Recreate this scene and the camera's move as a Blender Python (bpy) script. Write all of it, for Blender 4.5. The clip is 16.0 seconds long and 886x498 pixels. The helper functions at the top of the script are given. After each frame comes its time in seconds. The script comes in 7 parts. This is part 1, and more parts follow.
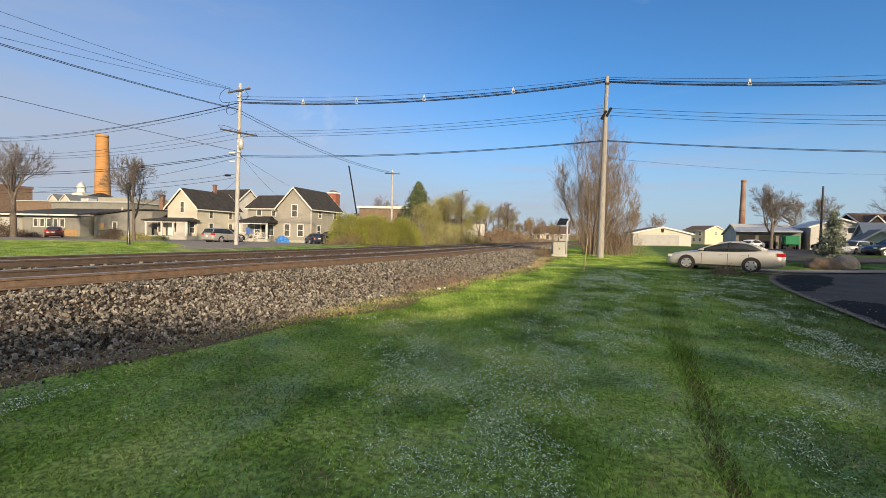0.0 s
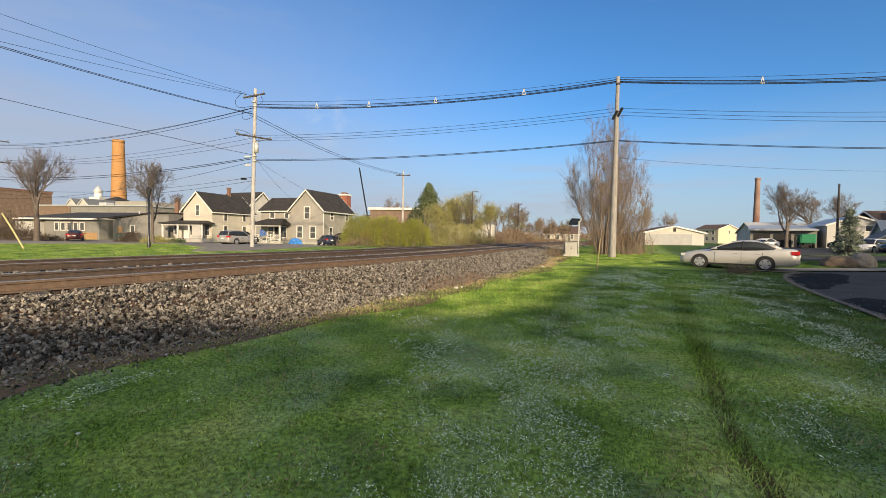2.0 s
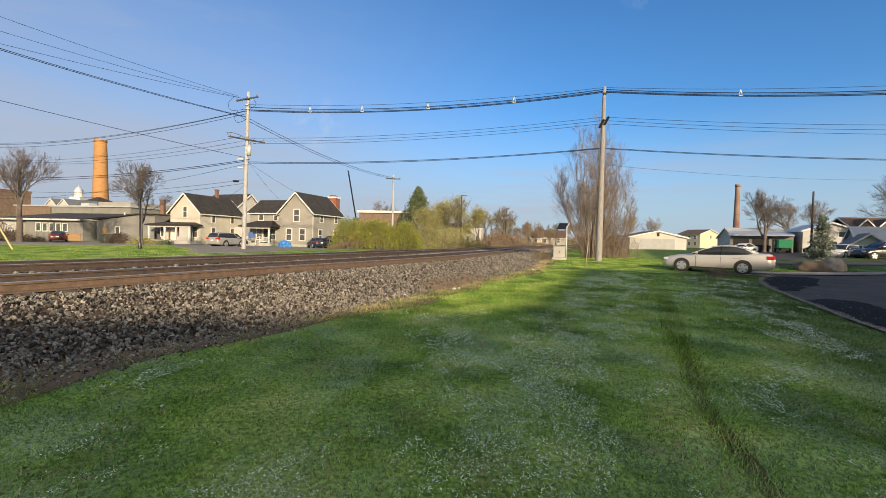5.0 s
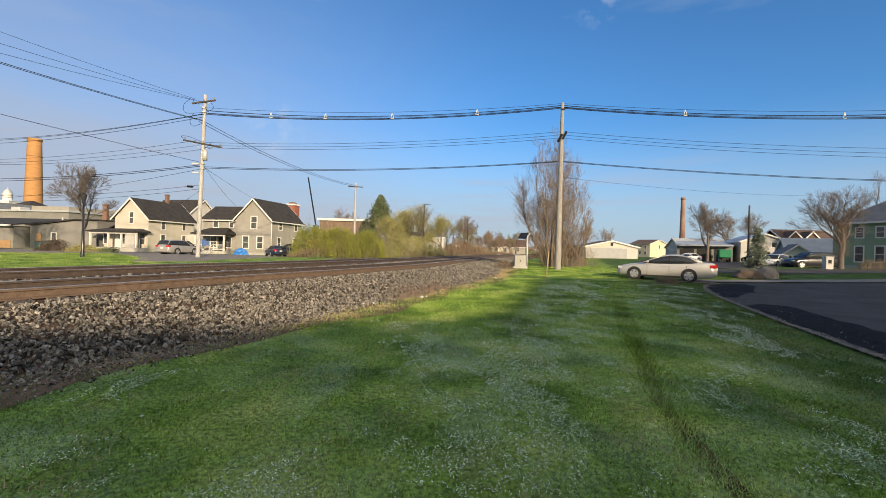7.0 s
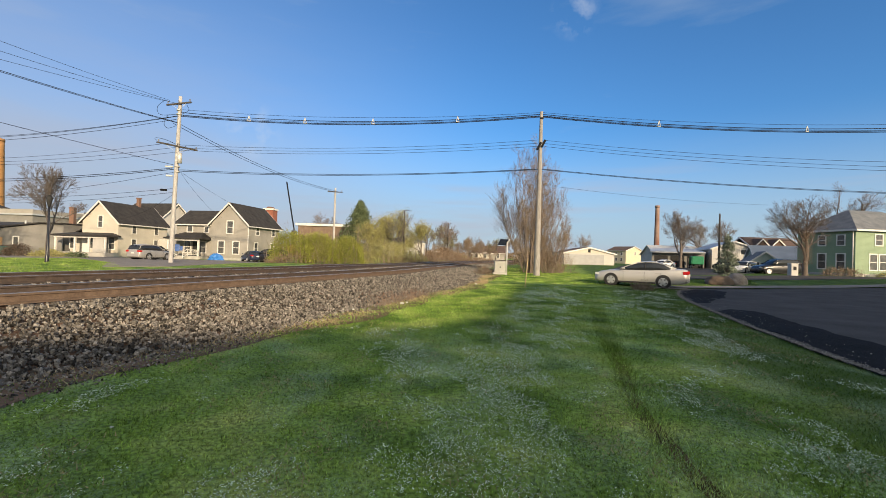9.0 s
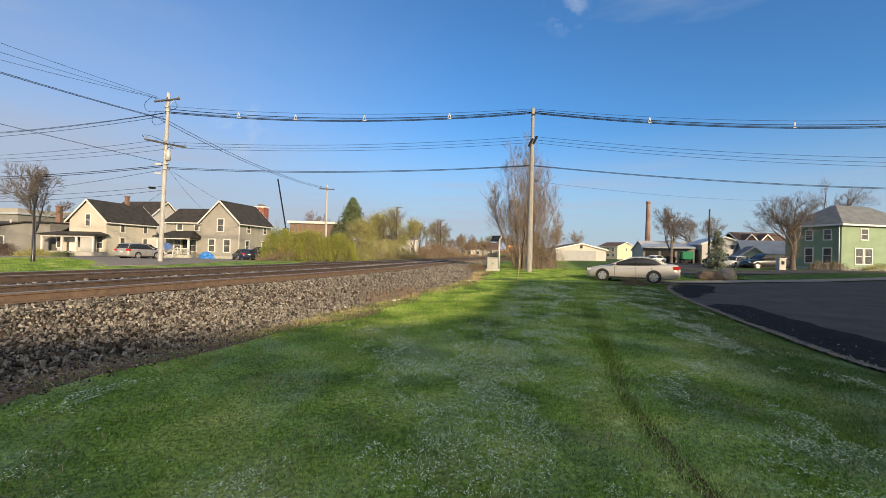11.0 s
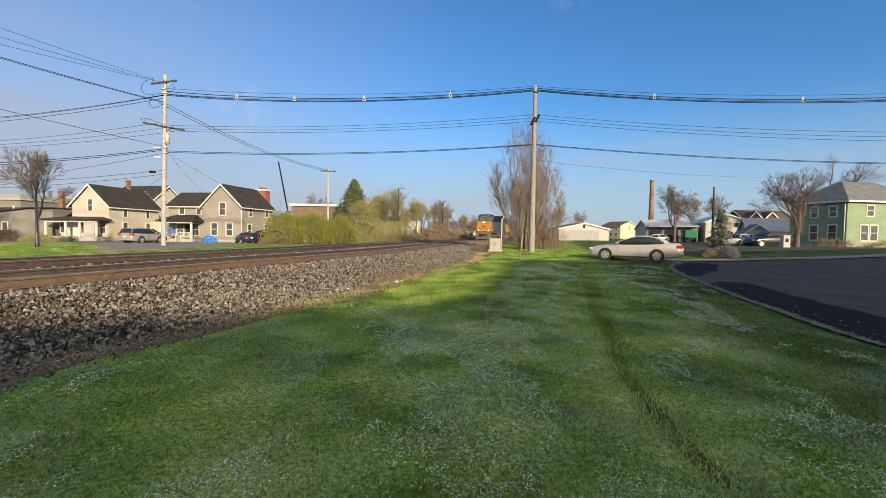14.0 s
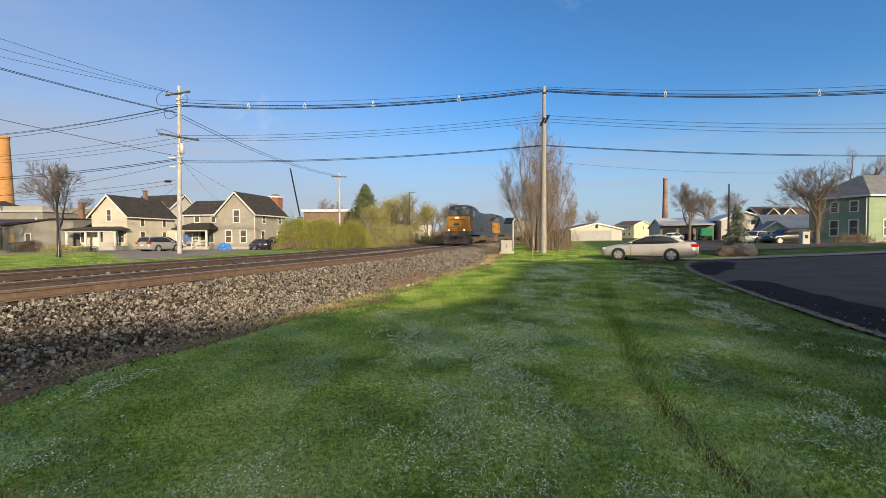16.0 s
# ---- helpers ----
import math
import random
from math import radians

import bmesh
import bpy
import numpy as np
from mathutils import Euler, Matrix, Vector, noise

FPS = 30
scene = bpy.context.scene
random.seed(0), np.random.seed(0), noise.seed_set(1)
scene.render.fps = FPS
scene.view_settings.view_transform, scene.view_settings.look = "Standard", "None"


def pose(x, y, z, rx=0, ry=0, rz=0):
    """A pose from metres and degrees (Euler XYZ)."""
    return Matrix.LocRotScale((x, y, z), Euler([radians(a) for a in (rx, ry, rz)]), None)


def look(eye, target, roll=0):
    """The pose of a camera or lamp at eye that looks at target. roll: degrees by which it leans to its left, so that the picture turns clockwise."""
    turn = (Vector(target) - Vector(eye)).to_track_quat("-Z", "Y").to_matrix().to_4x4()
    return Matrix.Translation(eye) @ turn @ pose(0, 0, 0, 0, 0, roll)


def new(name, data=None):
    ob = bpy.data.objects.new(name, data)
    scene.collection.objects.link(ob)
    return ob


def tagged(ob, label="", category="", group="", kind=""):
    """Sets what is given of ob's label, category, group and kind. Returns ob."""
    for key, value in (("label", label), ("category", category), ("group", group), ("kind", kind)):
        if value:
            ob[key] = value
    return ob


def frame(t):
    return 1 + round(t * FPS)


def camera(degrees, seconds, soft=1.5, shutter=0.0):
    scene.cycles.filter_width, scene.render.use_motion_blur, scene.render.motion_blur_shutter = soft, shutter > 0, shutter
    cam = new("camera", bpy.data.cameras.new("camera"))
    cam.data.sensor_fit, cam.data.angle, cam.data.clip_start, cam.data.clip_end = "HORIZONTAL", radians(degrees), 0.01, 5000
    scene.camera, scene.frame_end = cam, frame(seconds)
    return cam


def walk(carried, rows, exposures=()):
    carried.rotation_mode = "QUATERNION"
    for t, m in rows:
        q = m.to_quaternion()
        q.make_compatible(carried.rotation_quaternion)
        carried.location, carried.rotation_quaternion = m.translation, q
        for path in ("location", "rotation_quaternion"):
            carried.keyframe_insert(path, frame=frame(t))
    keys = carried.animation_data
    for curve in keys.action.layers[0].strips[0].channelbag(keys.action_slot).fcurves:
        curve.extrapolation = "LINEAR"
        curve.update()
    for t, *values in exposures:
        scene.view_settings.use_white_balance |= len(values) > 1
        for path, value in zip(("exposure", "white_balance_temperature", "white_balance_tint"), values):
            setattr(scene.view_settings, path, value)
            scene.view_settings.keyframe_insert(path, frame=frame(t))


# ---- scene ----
cam = camera(92.9, 16.0, 0.9)
PATH = [
    (0, (-0.027, 1.421, 1.406), (0.048, 3.418, 1.336), 1.4),
    (0.5, (-0.111, 1.358, 1.397), (-0.025, 3.355, 1.335), 1.6),
    (1, (-0.279, 1.277, 1.401), (-0.193, 3.274, 1.335), 1.6),
    (1.5, (-0.265, 1.185, 1.406), (-0.193, 3.183, 1.339), 1.4),
    (2, (-0.237, 1.104, 1.398), (-0.207, 3.103, 1.331), 1.0),
    (2.5, (-0.381, 1.002, 1.4), (-0.373, 3.001, 1.342), 0.8),
    (3, (-0.549, 0.91, 1.399), (-0.544, 2.909, 1.344), 0.9),
    (3.5, (-0.533, 0.748, 1.398), (-0.513, 2.747, 1.345), 1.1),
    (4, (-0.517, 0.652, 1.404), (-0.475, 2.651, 1.348), 1.3),
    (6.5, (-0.73, 0.34, 1.406), (-0.517, 2.329, 1.385), 1.4),
    (7, (-0.761, 0.316, 1.412), (-0.489, 2.297, 1.407), 1.6),
    (7.5, (-0.766, 0.321, 1.417), (-0.445, 2.295, 1.426), 1.7),
    (8, (-0.75, 0.307, 1.419), (-0.403, 2.277, 1.438), 1.7),
    (8.5, (-0.749, 0.302, 1.418), (-0.392, 2.27, 1.442), 1.7),
    (9, (-0.774, 0.297, 1.416), (-0.41, 2.263, 1.442), 1.8),
    (9.5, (-0.779, 0.3, 1.414), (-0.403, 2.264, 1.44), 2.0),
    (12, (-0.737, 0.3, 1.42), (-0.329, 2.258, 1.408), 1.2),
    (12.5, (-0.74, 0.319, 1.413), (-0.343, 2.279, 1.382), 0.9),
    (13, (-0.73, 0.318, 1.411), (-0.337, 2.278, 1.361), 0.8),
    (13.5, (-0.727, 0.321, 1.407), (-0.336, 2.282, 1.342), 0.9),
    (14, (-0.722, 0.321, 1.405), (-0.335, 2.281, 1.328), 0.8),
    (14.5, (-0.721, 0.312, 1.409), (-0.343, 2.275, 1.329), 0.7),
    (15, (-0.722, 0.317, 1.408), (-0.356, 2.281, 1.33), 0.4),
    (15.5, (-0.714, 0.319, 1.41), (-0.361, 2.286, 1.339), 0.1),
    (16, (-0.702, 0.324, 1.408), (-0.369, 2.295, 1.345), -0.3),
]
walk(cam, [(t, look(eye, target, roll)) for t, eye, target, roll in PATH])

# ---- light ----
SUN_AZ = Vector((0.26, -0.965, 0.0)).normalized()
SUN_EL = radians(17)
world = bpy.data.worlds.new("world")
scene.world = world
world.use_nodes = True
wn = world.node_tree
sky = wn.nodes.new("ShaderNodeTexSky")
sky.sky_type = "NISHITA"
sky.sun_disc = False
sky.sun_elevation = SUN_EL
sky.sun_rotation = math.atan2(SUN_AZ.x, SUN_AZ.y)
sky.air_density, sky.dust_density, sky.ozone_density = 1.0, 0.7, 5.0
wn.nodes["Background"].inputs[1].default_value = 0.122
# pale haze towards the horizon and thin high cloud, all round
way = wn.nodes.new("ShaderNodeTexCoord")
axes = wn.nodes.new("ShaderNodeSeparateXYZ")
wn.links.new(way.outputs["Generated"], axes.inputs[0])
veil = wn.nodes.new("ShaderNodeMapRange")
veil.interpolation_type = "SMOOTHSTEP"
veil.inputs[1].default_value, veil.inputs[2].default_value, veil.inputs[3].default_value, veil.inputs[4].default_value = 0.0, 0.30, 0.86, 0.0
wn.links.new(axes.outputs[2], veil.inputs[0])
stretch = wn.nodes.new("ShaderNodeMapping")
stretch.inputs["Scale"].default_value = (1.0, 1.0, 5.0)
wn.links.new(way.outputs["Generated"], stretch.inputs[0])
wisp = wn.nodes.new("ShaderNodeTexNoise")
wisp.inputs["Scale"].default_value, wisp.inputs["Detail"].default_value, wisp.inputs["Roughness"].default_value = 2.6, 7, 0.55
wn.links.new(stretch.outputs[0], wisp.inputs[0])
thin = wn.nodes.new("ShaderNodeMapRange")
thin.inputs[1].default_value, thin.inputs[2].default_value, thin.inputs[3].default_value, thin.inputs[4].default_value = 0.56, 0.8, 0.0, 0.28
wn.links.new(wisp.outputs[0], thin.inputs[0])
cover = wn.nodes.new("ShaderNodeMath")
cover.operation, cover.use_clamp = "MAXIMUM", True
wn.links.new(veil.outputs[0], cover.inputs[0])
wn.links.new(thin.outputs[0], cover.inputs[1])


def sky_mix(kind, share, a, b):
    """Mixes two sky colours."""
    n = wn.nodes.new("ShaderNodeMix")
    n.data_type, n.blend_type = "RGBA", kind
    for src, k in ((share, 0), (a, 6), (b, 7)):
        if isinstance(src, float):
            n.inputs[k].default_value = src
        elif isinstance(src, tuple):
            n.inputs[k].default_value = (*src, 1)
        else:
            wn.links.new(src, n.inputs[k])
    return n.outputs[2]


def sky_side(towards, lo, hi, top):
    """How far the sky lies towards a direction, eased from lo to hi and scaled to top."""
    dot = wn.nodes.new("ShaderNodeVectorMath")
    dot.operation = "DOT_PRODUCT"
    dot.inputs[1].default_value = Vector(towards).normalized()
    wn.links.new(way.outputs["Generated"], dot.inputs[0])
    r = wn.nodes.new("ShaderNodeMapRange")
    r.interpolation_type = "SMOOTHSTEP"
    for k, v in zip((1, 2, 3, 4), (lo, hi, 0.0, top)):
        r.inputs[k].default_value = v
    wn.links.new(dot.outputs["Value"], r.inputs[0])
    return r.outputs[0]


def sky_product(a, b):
    n = wn.nodes.new("ShaderNodeMath")
    n.operation = "MULTIPLY"
    wn.links.new(a, n.inputs[0])
    wn.links.new(b, n.inputs[1])
    return n.outputs[0]


air = sky_mix("MULTIPLY", 1.0, sky.outputs[0], (0.62, 0.91, 1.04))
air = sky_mix("MIX", cover.outputs[0], air, (2.6, 3.12, 3.72))
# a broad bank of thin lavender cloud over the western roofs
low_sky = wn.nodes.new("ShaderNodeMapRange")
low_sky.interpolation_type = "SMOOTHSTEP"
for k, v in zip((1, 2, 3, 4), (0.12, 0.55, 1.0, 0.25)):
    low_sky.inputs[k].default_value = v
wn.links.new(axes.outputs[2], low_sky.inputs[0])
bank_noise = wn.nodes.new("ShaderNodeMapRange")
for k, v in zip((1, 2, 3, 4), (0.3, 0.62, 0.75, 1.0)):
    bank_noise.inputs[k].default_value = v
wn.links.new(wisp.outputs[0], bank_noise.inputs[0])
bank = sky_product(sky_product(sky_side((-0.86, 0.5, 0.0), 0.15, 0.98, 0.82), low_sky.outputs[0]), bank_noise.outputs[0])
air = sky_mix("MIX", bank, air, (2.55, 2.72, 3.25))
# low lavender streaks along the horizon, and two small puffs high up
flat = wn.nodes.new("ShaderNodeMapping")
flat.inputs["Scale"].default_value = (1.0, 1.0, 11.0)
wn.links.new(way.outputs["Generated"], flat.inputs[0])
streak = wn.nodes.new("ShaderNodeTexNoise")
streak.inputs["Scale"].default_value, streak.inputs["Detail"].default_value = 2.2, 6
wn.links.new(flat.outputs[0], streak.inputs[0])
streak_cover = wn.nodes.new("ShaderNodeMapRange")
for k, v in zip((1, 2, 3, 4), (0.47, 0.66, 0.0, 0.6)):
    streak_cover.inputs[k].default_value = v
wn.links.new(streak.outputs[0], streak_cover.inputs[0])
low_belt = wn.nodes.new("ShaderNodeMapRange")
low_belt.interpolation_type = "SMOOTHSTEP"
for k, v in zip((1, 2, 3, 4), (0.10, 0.26, 1.0, 0.0)):
    low_belt.inputs[k].default_value = v
wn.links.new(axes.outputs[2], low_belt.inputs[0])
air = sky_mix("MIX", sky_product(streak_cover.outputs[0], low_belt.outputs[0]), air, (2.75, 2.85, 3.35))
for towards, size in (((0.397, 0.776, 0.490), 0.9985), ((-0.244, 0.939, 0.244), 0.9975)):
    puff = sky_side(towards, size, 1.0, 0.9)
    torn = wn.nodes.new("ShaderNodeTexNoise")
    torn.inputs["Scale"].default_value, torn.inputs["Detail"].default_value = 26, 6
    wn.links.new(way.outputs["Generated"], torn.inputs[0])
    share = wn.nodes.new("ShaderNodeMapRange")
    for k, v in zip((1, 2, 3, 4), (0.45, 0.72, 0.0, 0.5)):
        share.inputs[k].default_value = v
    wn.links.new(torn.outputs[0], share.inputs[0])
    air = sky_mix("MIX", sky_product(puff, share.outputs[0]), air, (3.6, 4.0, 4.6))
# bright hazy glow round the sun
glare = sky_side(tuple(SUN_AZ * math.cos(SUN_EL) + Vector((0, 0, math.sin(SUN_EL)))), 0.05, 0.97, 0.85)
air = sky_mix("MIX", glare, air, (7.6, 6.9, 5.6))
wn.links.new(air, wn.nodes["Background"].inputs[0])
sun = new("sun", bpy.data.lights.new("sun", "SUN"))
sun.data.energy, sun.data.angle, sun.data.color = 4.8, radians(0.9), (1.0, 0.78, 0.52)
sun.matrix_basis = look((0, 0, 60), Vector((0, 0, 60)) - (SUN_AZ * math.cos(SUN_EL) + Vector((0, 0, math.sin(SUN_EL)))))
scene.view_settings.exposure = 0.53


# ---- materials ----
def shade(name, low, high, scale=4.0, rough=0.8, bump=0.2, fine=40.0, metal=0.0, detail=6.0, spread=(0.35, 0.65), vary=0.0, glow=None, stretch=(1, 1, 1), spec=0.5):
    """A surface of two mixed tones in two sizes of noise, with fine relief; vary: how far single objects differ."""
    m = bpy.data.materials.new(name)
    m.use_nodes = True
    nt, bsdf = m.node_tree, m.node_tree.nodes["Principled BSDF"]
    geo = nt.nodes.new("ShaderNodeTexCoord")
    mp = nt.nodes.new("ShaderNodeMapping")
    mp.inputs["Scale"].default_value = stretch
    nt.links.new(geo.outputs["Object"], mp.inputs[0])
    n1, n2 = nt.nodes.new("ShaderNodeTexNoise"), nt.nodes.new("ShaderNodeTexNoise")
    n1.inputs["Scale"].default_value, n1.inputs["Detail"].default_value = scale, detail
    n2.inputs["Scale"].default_value, n2.inputs["Detail"].default_value = fine, 4
    nt.links.new(mp.outputs[0], n1.inputs[0])
    nt.links.new(mp.outputs[0], n2.inputs[0])
    mix = nt.nodes.new("ShaderNodeMix")
    mix.inputs[0].default_value = 0.4
    nt.links.new(n1.outputs[0], mix.inputs[2])
    nt.links.new(n2.outputs[0], mix.inputs[3])
    ramp = nt.nodes.new("ShaderNodeValToRGB")
    ramp.color_ramp.elements[0].position, ramp.color_ramp.elements[1].position = spread
    ramp.color_ramp.elements[0].color, ramp.color_ramp.elements[1].color = (*low, 1), (*high, 1)
    nt.links.new(mix.outputs[0], ramp.inputs[0])
    out = ramp.outputs[0]
    if vary:
        info = nt.nodes.new("ShaderNodeObjectInfo")
        isl = nt.nodes.new("ShaderNodeNewGeometry")
        add = nt.nodes.new("ShaderNodeMath")
        nt.links.new(info.outputs["Random"], add.inputs[0])
        nt.links.new(isl.outputs["Random Per Island"], add.inputs[1])
        fr = nt.nodes.new("ShaderNodeMath")
        fr.operation = "FRACT"
        nt.links.new(add.outputs[0], fr.inputs[0])
        rng = nt.nodes.new("ShaderNodeMapRange")
        rng.inputs[3].default_value, rng.inputs[4].default_value = 1 - vary, 1 + vary
        nt.links.new(fr.outputs[0], rng.inputs[0])
        hsv = nt.nodes.new("ShaderNodeHueSaturation")
        nt.links.new(rng.outputs[0], hsv.inputs["Value"])
        nt.links.new(out, hsv.inputs["Color"])
        out = hsv.outputs[0]
    nt.links.new(out, bsdf.inputs["Base Color"])
    bsdf.inputs["Roughness"].default_value, bsdf.inputs["Metallic"].default_value = rough, metal
    bsdf.inputs["Specular IOR Level"].default_value = spec
    if bump:
        bp = nt.nodes.new("ShaderNodeBump")
        bp.inputs["Strength"].default_value, bp.inputs["Distance"].default_value = bump, 0.02
        nt.links.new(n2.outputs[0], bp.inputs["Height"])
        nt.links.new(bp.outputs[0], bsdf.inputs["Normal"])
    if glow:
        bsdf.inputs["Emission Color"].default_value, bsdf.inputs["Emission Strength"].default_value = (*glow[:3], 1), glow[3]
    return m


def boards(m, pitch, depth=0.02):
    """Adds horizontal clapboard relief to a surface."""
    nt, bsdf = m.node_tree, m.node_tree.nodes["Principled BSDF"]
    tc = nt.nodes.new("ShaderNodeTexCoord")
    sep = nt.nodes.new("ShaderNodeSeparateXYZ")
    nt.links.new(tc.outputs["Object"], sep.inputs[0])
    div = nt.nodes.new("ShaderNodeMath")
    div.operation = "DIVIDE"
    div.inputs[1].default_value = pitch
    nt.links.new(sep.outputs[2], div.inputs[0])
    fr = nt.nodes.new("ShaderNodeMath")
    fr.operation = "FRACT"
    nt.links.new(div.outputs[0], fr.inputs[0])
    bp = nt.nodes.new("ShaderNodeBump")
    bp.invert = True
    bp.inputs["Strength"].default_value, bp.inputs["Distance"].default_value = 0.6, depth
    nt.links.new(fr.outputs[0], bp.inputs["Height"])
    nt.links.new(bp.outputs[0], bsdf.inputs["Normal"])
    return m


def lawn_material(name, blade=False):
    """Mown grass: green in two sizes of patches, darker to the right, straw flecks, rime of frost and mower stripes."""
    m = bpy.data.materials.new(name)
    m.use_nodes = True
    nt, bsdf = m.node_tree, m.node_tree.nodes["Principled BSDF"]
    pos = nt.nodes.new("ShaderNodeNewGeometry")

    def tex(scale, detail=5.0, off=(0, 0, 0), stretch=(1, 1, 1), turn=0.0):
        mp = nt.nodes.new("ShaderNodeMapping")
        mp.inputs["Location"].default_value, mp.inputs["Scale"].default_value = off, stretch
        mp.inputs["Rotation"].default_value = (0, 0, turn)
        n = nt.nodes.new("ShaderNodeTexNoise")
        n.inputs["Scale"].default_value, n.inputs["Detail"].default_value = scale, detail
        nt.links.new(pos.outputs["Position"], mp.inputs[0])
        nt.links.new(mp.outputs[0], n.inputs[0])
        return n.outputs[0]

    def ramp(src, *stops):
        r = nt.nodes.new("ShaderNodeValToRGB")
        while len(r.color_ramp.elements) < len(stops):
            r.color_ramp.elements.new(0.5)
        for e, (p, c) in zip(r.color_ramp.elements, stops):
            e.position, e.color = p, (*c, 1)
        nt.links.new(src, r.inputs[0])
        return r.outputs[0]

    def mix(f, a, b):
        n = nt.nodes.new("ShaderNodeMix")
        n.data_type = "RGBA"
        nt.links.new(f, n.inputs[0])
        for src, k in ((a, 6), (b, 7)):
            if isinstance(src, tuple):
                n.inputs[k].default_value = (*src, 1)
            else:
                nt.links.new(src, n.inputs[k])
        return n.outputs[2]

    def times(a, b):
        n = nt.nodes.new("ShaderNodeMath")
        n.operation = "MULTIPLY"
        nt.links.new(a, n.inputs[0])
        if isinstance(b, float):
            n.inputs[1].default_value = b
        else:
            nt.links.new(b, n.inputs[1])
        return n.outputs[0]

    green = ramp(tex(0.9, 6), (0.34, GRASS_DARK), (0.52, GRASS_MID), (0.70, GRASS_LIGHT))
    fleck = ramp(tex(55, 3), (0.35, (0.5,) * 3), (0.7, (1.45,) * 3)) if blade else ramp(tex(26, 5), (0.36, (0.42,) * 3), (0.64, (1.4,) * 3))
    n = nt.nodes.new("ShaderNodeMix")
    n.data_type, n.blend_type = "RGBA", "MULTIPLY"
    n.inputs[0].default_value = 0.85
    nt.links.new(green, n.inputs[6])
    nt.links.new(fleck, n.inputs[7])
    col = n.outputs[2]
    straw = times(ramp(tex(1.7, 5, (7, 3, 0)), (0.58, (0,) * 3), (0.72, (1,) * 3)), ramp(tex(30, 3, (2, 9, 0)), (0.4, (0,) * 3), (0.6, (1,) * 3)))
    col = mix(times(straw, 0.45), col, (0.36, 0.34, 0.17))
    # a darker green is mixed in towards the right, where x exceeds half of y
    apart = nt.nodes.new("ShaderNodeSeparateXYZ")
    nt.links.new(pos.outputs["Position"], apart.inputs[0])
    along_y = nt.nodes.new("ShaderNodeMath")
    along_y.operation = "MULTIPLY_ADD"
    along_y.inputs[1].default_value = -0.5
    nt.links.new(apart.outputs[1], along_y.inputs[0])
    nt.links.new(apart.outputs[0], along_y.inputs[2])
    right_dark = nt.nodes.new("ShaderNodeMapRange")
    right_dark.interpolation_type = "SMOOTHSTEP"
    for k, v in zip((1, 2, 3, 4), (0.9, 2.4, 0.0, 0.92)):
        right_dark.inputs[k].default_value = v
    nt.links.new(along_y.outputs[0], right_dark.inputs[0])
    col = mix(times(right_dark.outputs[0], ramp(tex(0.7, 4, (2, 8, 0)), (0.35, (0.65,) * 3), (0.6, (1,) * 3))), col, (0.045, 0.085, 0.018))
    # rime lies in patches drawn out along the mowing, and only where the morning sun has not reached
    stripe = ramp(tex(0.8, 3, (3.3, 0, 0), (1.0, 0.35, 1.0), 0.45), (0.40, (0.0,) * 3), (0.60, (1,) * 3))
    rime = times(times(ramp(tex(1.5, 6, (1.5, 4, 0)), (0.38, (0,) * 3), (0.56, (1,) * 3)), stripe), ramp(tex(70, 3, (5, 5, 0)), (0.46, (0.0,) * 3), (0.56, (1,) * 3)))
    sep = nt.nodes.new("ShaderNodeSeparateXYZ")
    nt.links.new(pos.outputs["Position"], sep.inputs[0])
    fade = nt.nodes.new("ShaderNodeMapRange")
    fade.inputs[1].default_value, fade.inputs[2].default_value, fade.inputs[3].default_value, fade.inputs[4].default_value = 14, 23, 1, 0
    nt.links.new(sep.outputs[1], fade.inputs[0])
    slant = nt.nodes.new("ShaderNodeMath")
    slant.operation = "MULTIPLY_ADD"
    slant.inputs[1].default_value = -0.46
    nt.links.new(sep.outputs[1], slant.inputs[0])
    nt.links.new(sep.outputs[0], slant.inputs[2])
    melt = nt.nodes.new("ShaderNodeMapRange")
    melt.inputs[1].default_value, melt.inputs[2].default_value = -2.35, -1.6
    nt.links.new(slant.outputs[0], melt.inputs[0])
    near = nt.nodes.new("ShaderNodeMapRange")
    for k, v in zip((1, 2, 3, 4), (7.4, 8.8, 1, 0)):
        near.inputs[k].default_value = v
    nt.links.new(sep.outputs[1], near.inputs[0])
    either = nt.nodes.new("ShaderNodeMath")
    either.operation = "MAXIMUM"
    nt.links.new(melt.outputs[0], either.inputs[0])
    nt.links.new(near.outputs[0], either.inputs[1])
    rime = times(rime, either.outputs[0])
    col = mix(times(times(rime, fade.outputs[0]), 0.4), col, (0.46, 0.58, 0.44))
    if blade:
        isl = nt.nodes.new("ShaderNodeMapRange")
        isl.inputs[3].default_value, isl.inputs[4].default_value = 0.6, 1.75
        nt.links.new(pos.outputs["Random Per Island"], isl.inputs[0])
        vary = nt.nodes.new("ShaderNodeHueSaturation")
        nt.links.new(isl.outputs[0], vary.inputs["Value"])
        nt.links.new(col, vary.inputs["Color"])
        col = vary.outputs[0]
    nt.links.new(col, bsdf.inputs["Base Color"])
    bsdf.inputs["Roughness"].default_value = 0.75
    bsdf.inputs["Specular IOR Level"].default_value = 0.08
    bp = nt.nodes.new("ShaderNodeBump")
    bp.inputs["Strength"].default_value, bp.inputs["Distance"].default_value = 0.8, 0.04
    nt.links.new(tex(28, 5), bp.inputs["Height"])
    if not blade:
        nt.links.new(bp.outputs[0], bsdf.inputs["Normal"])
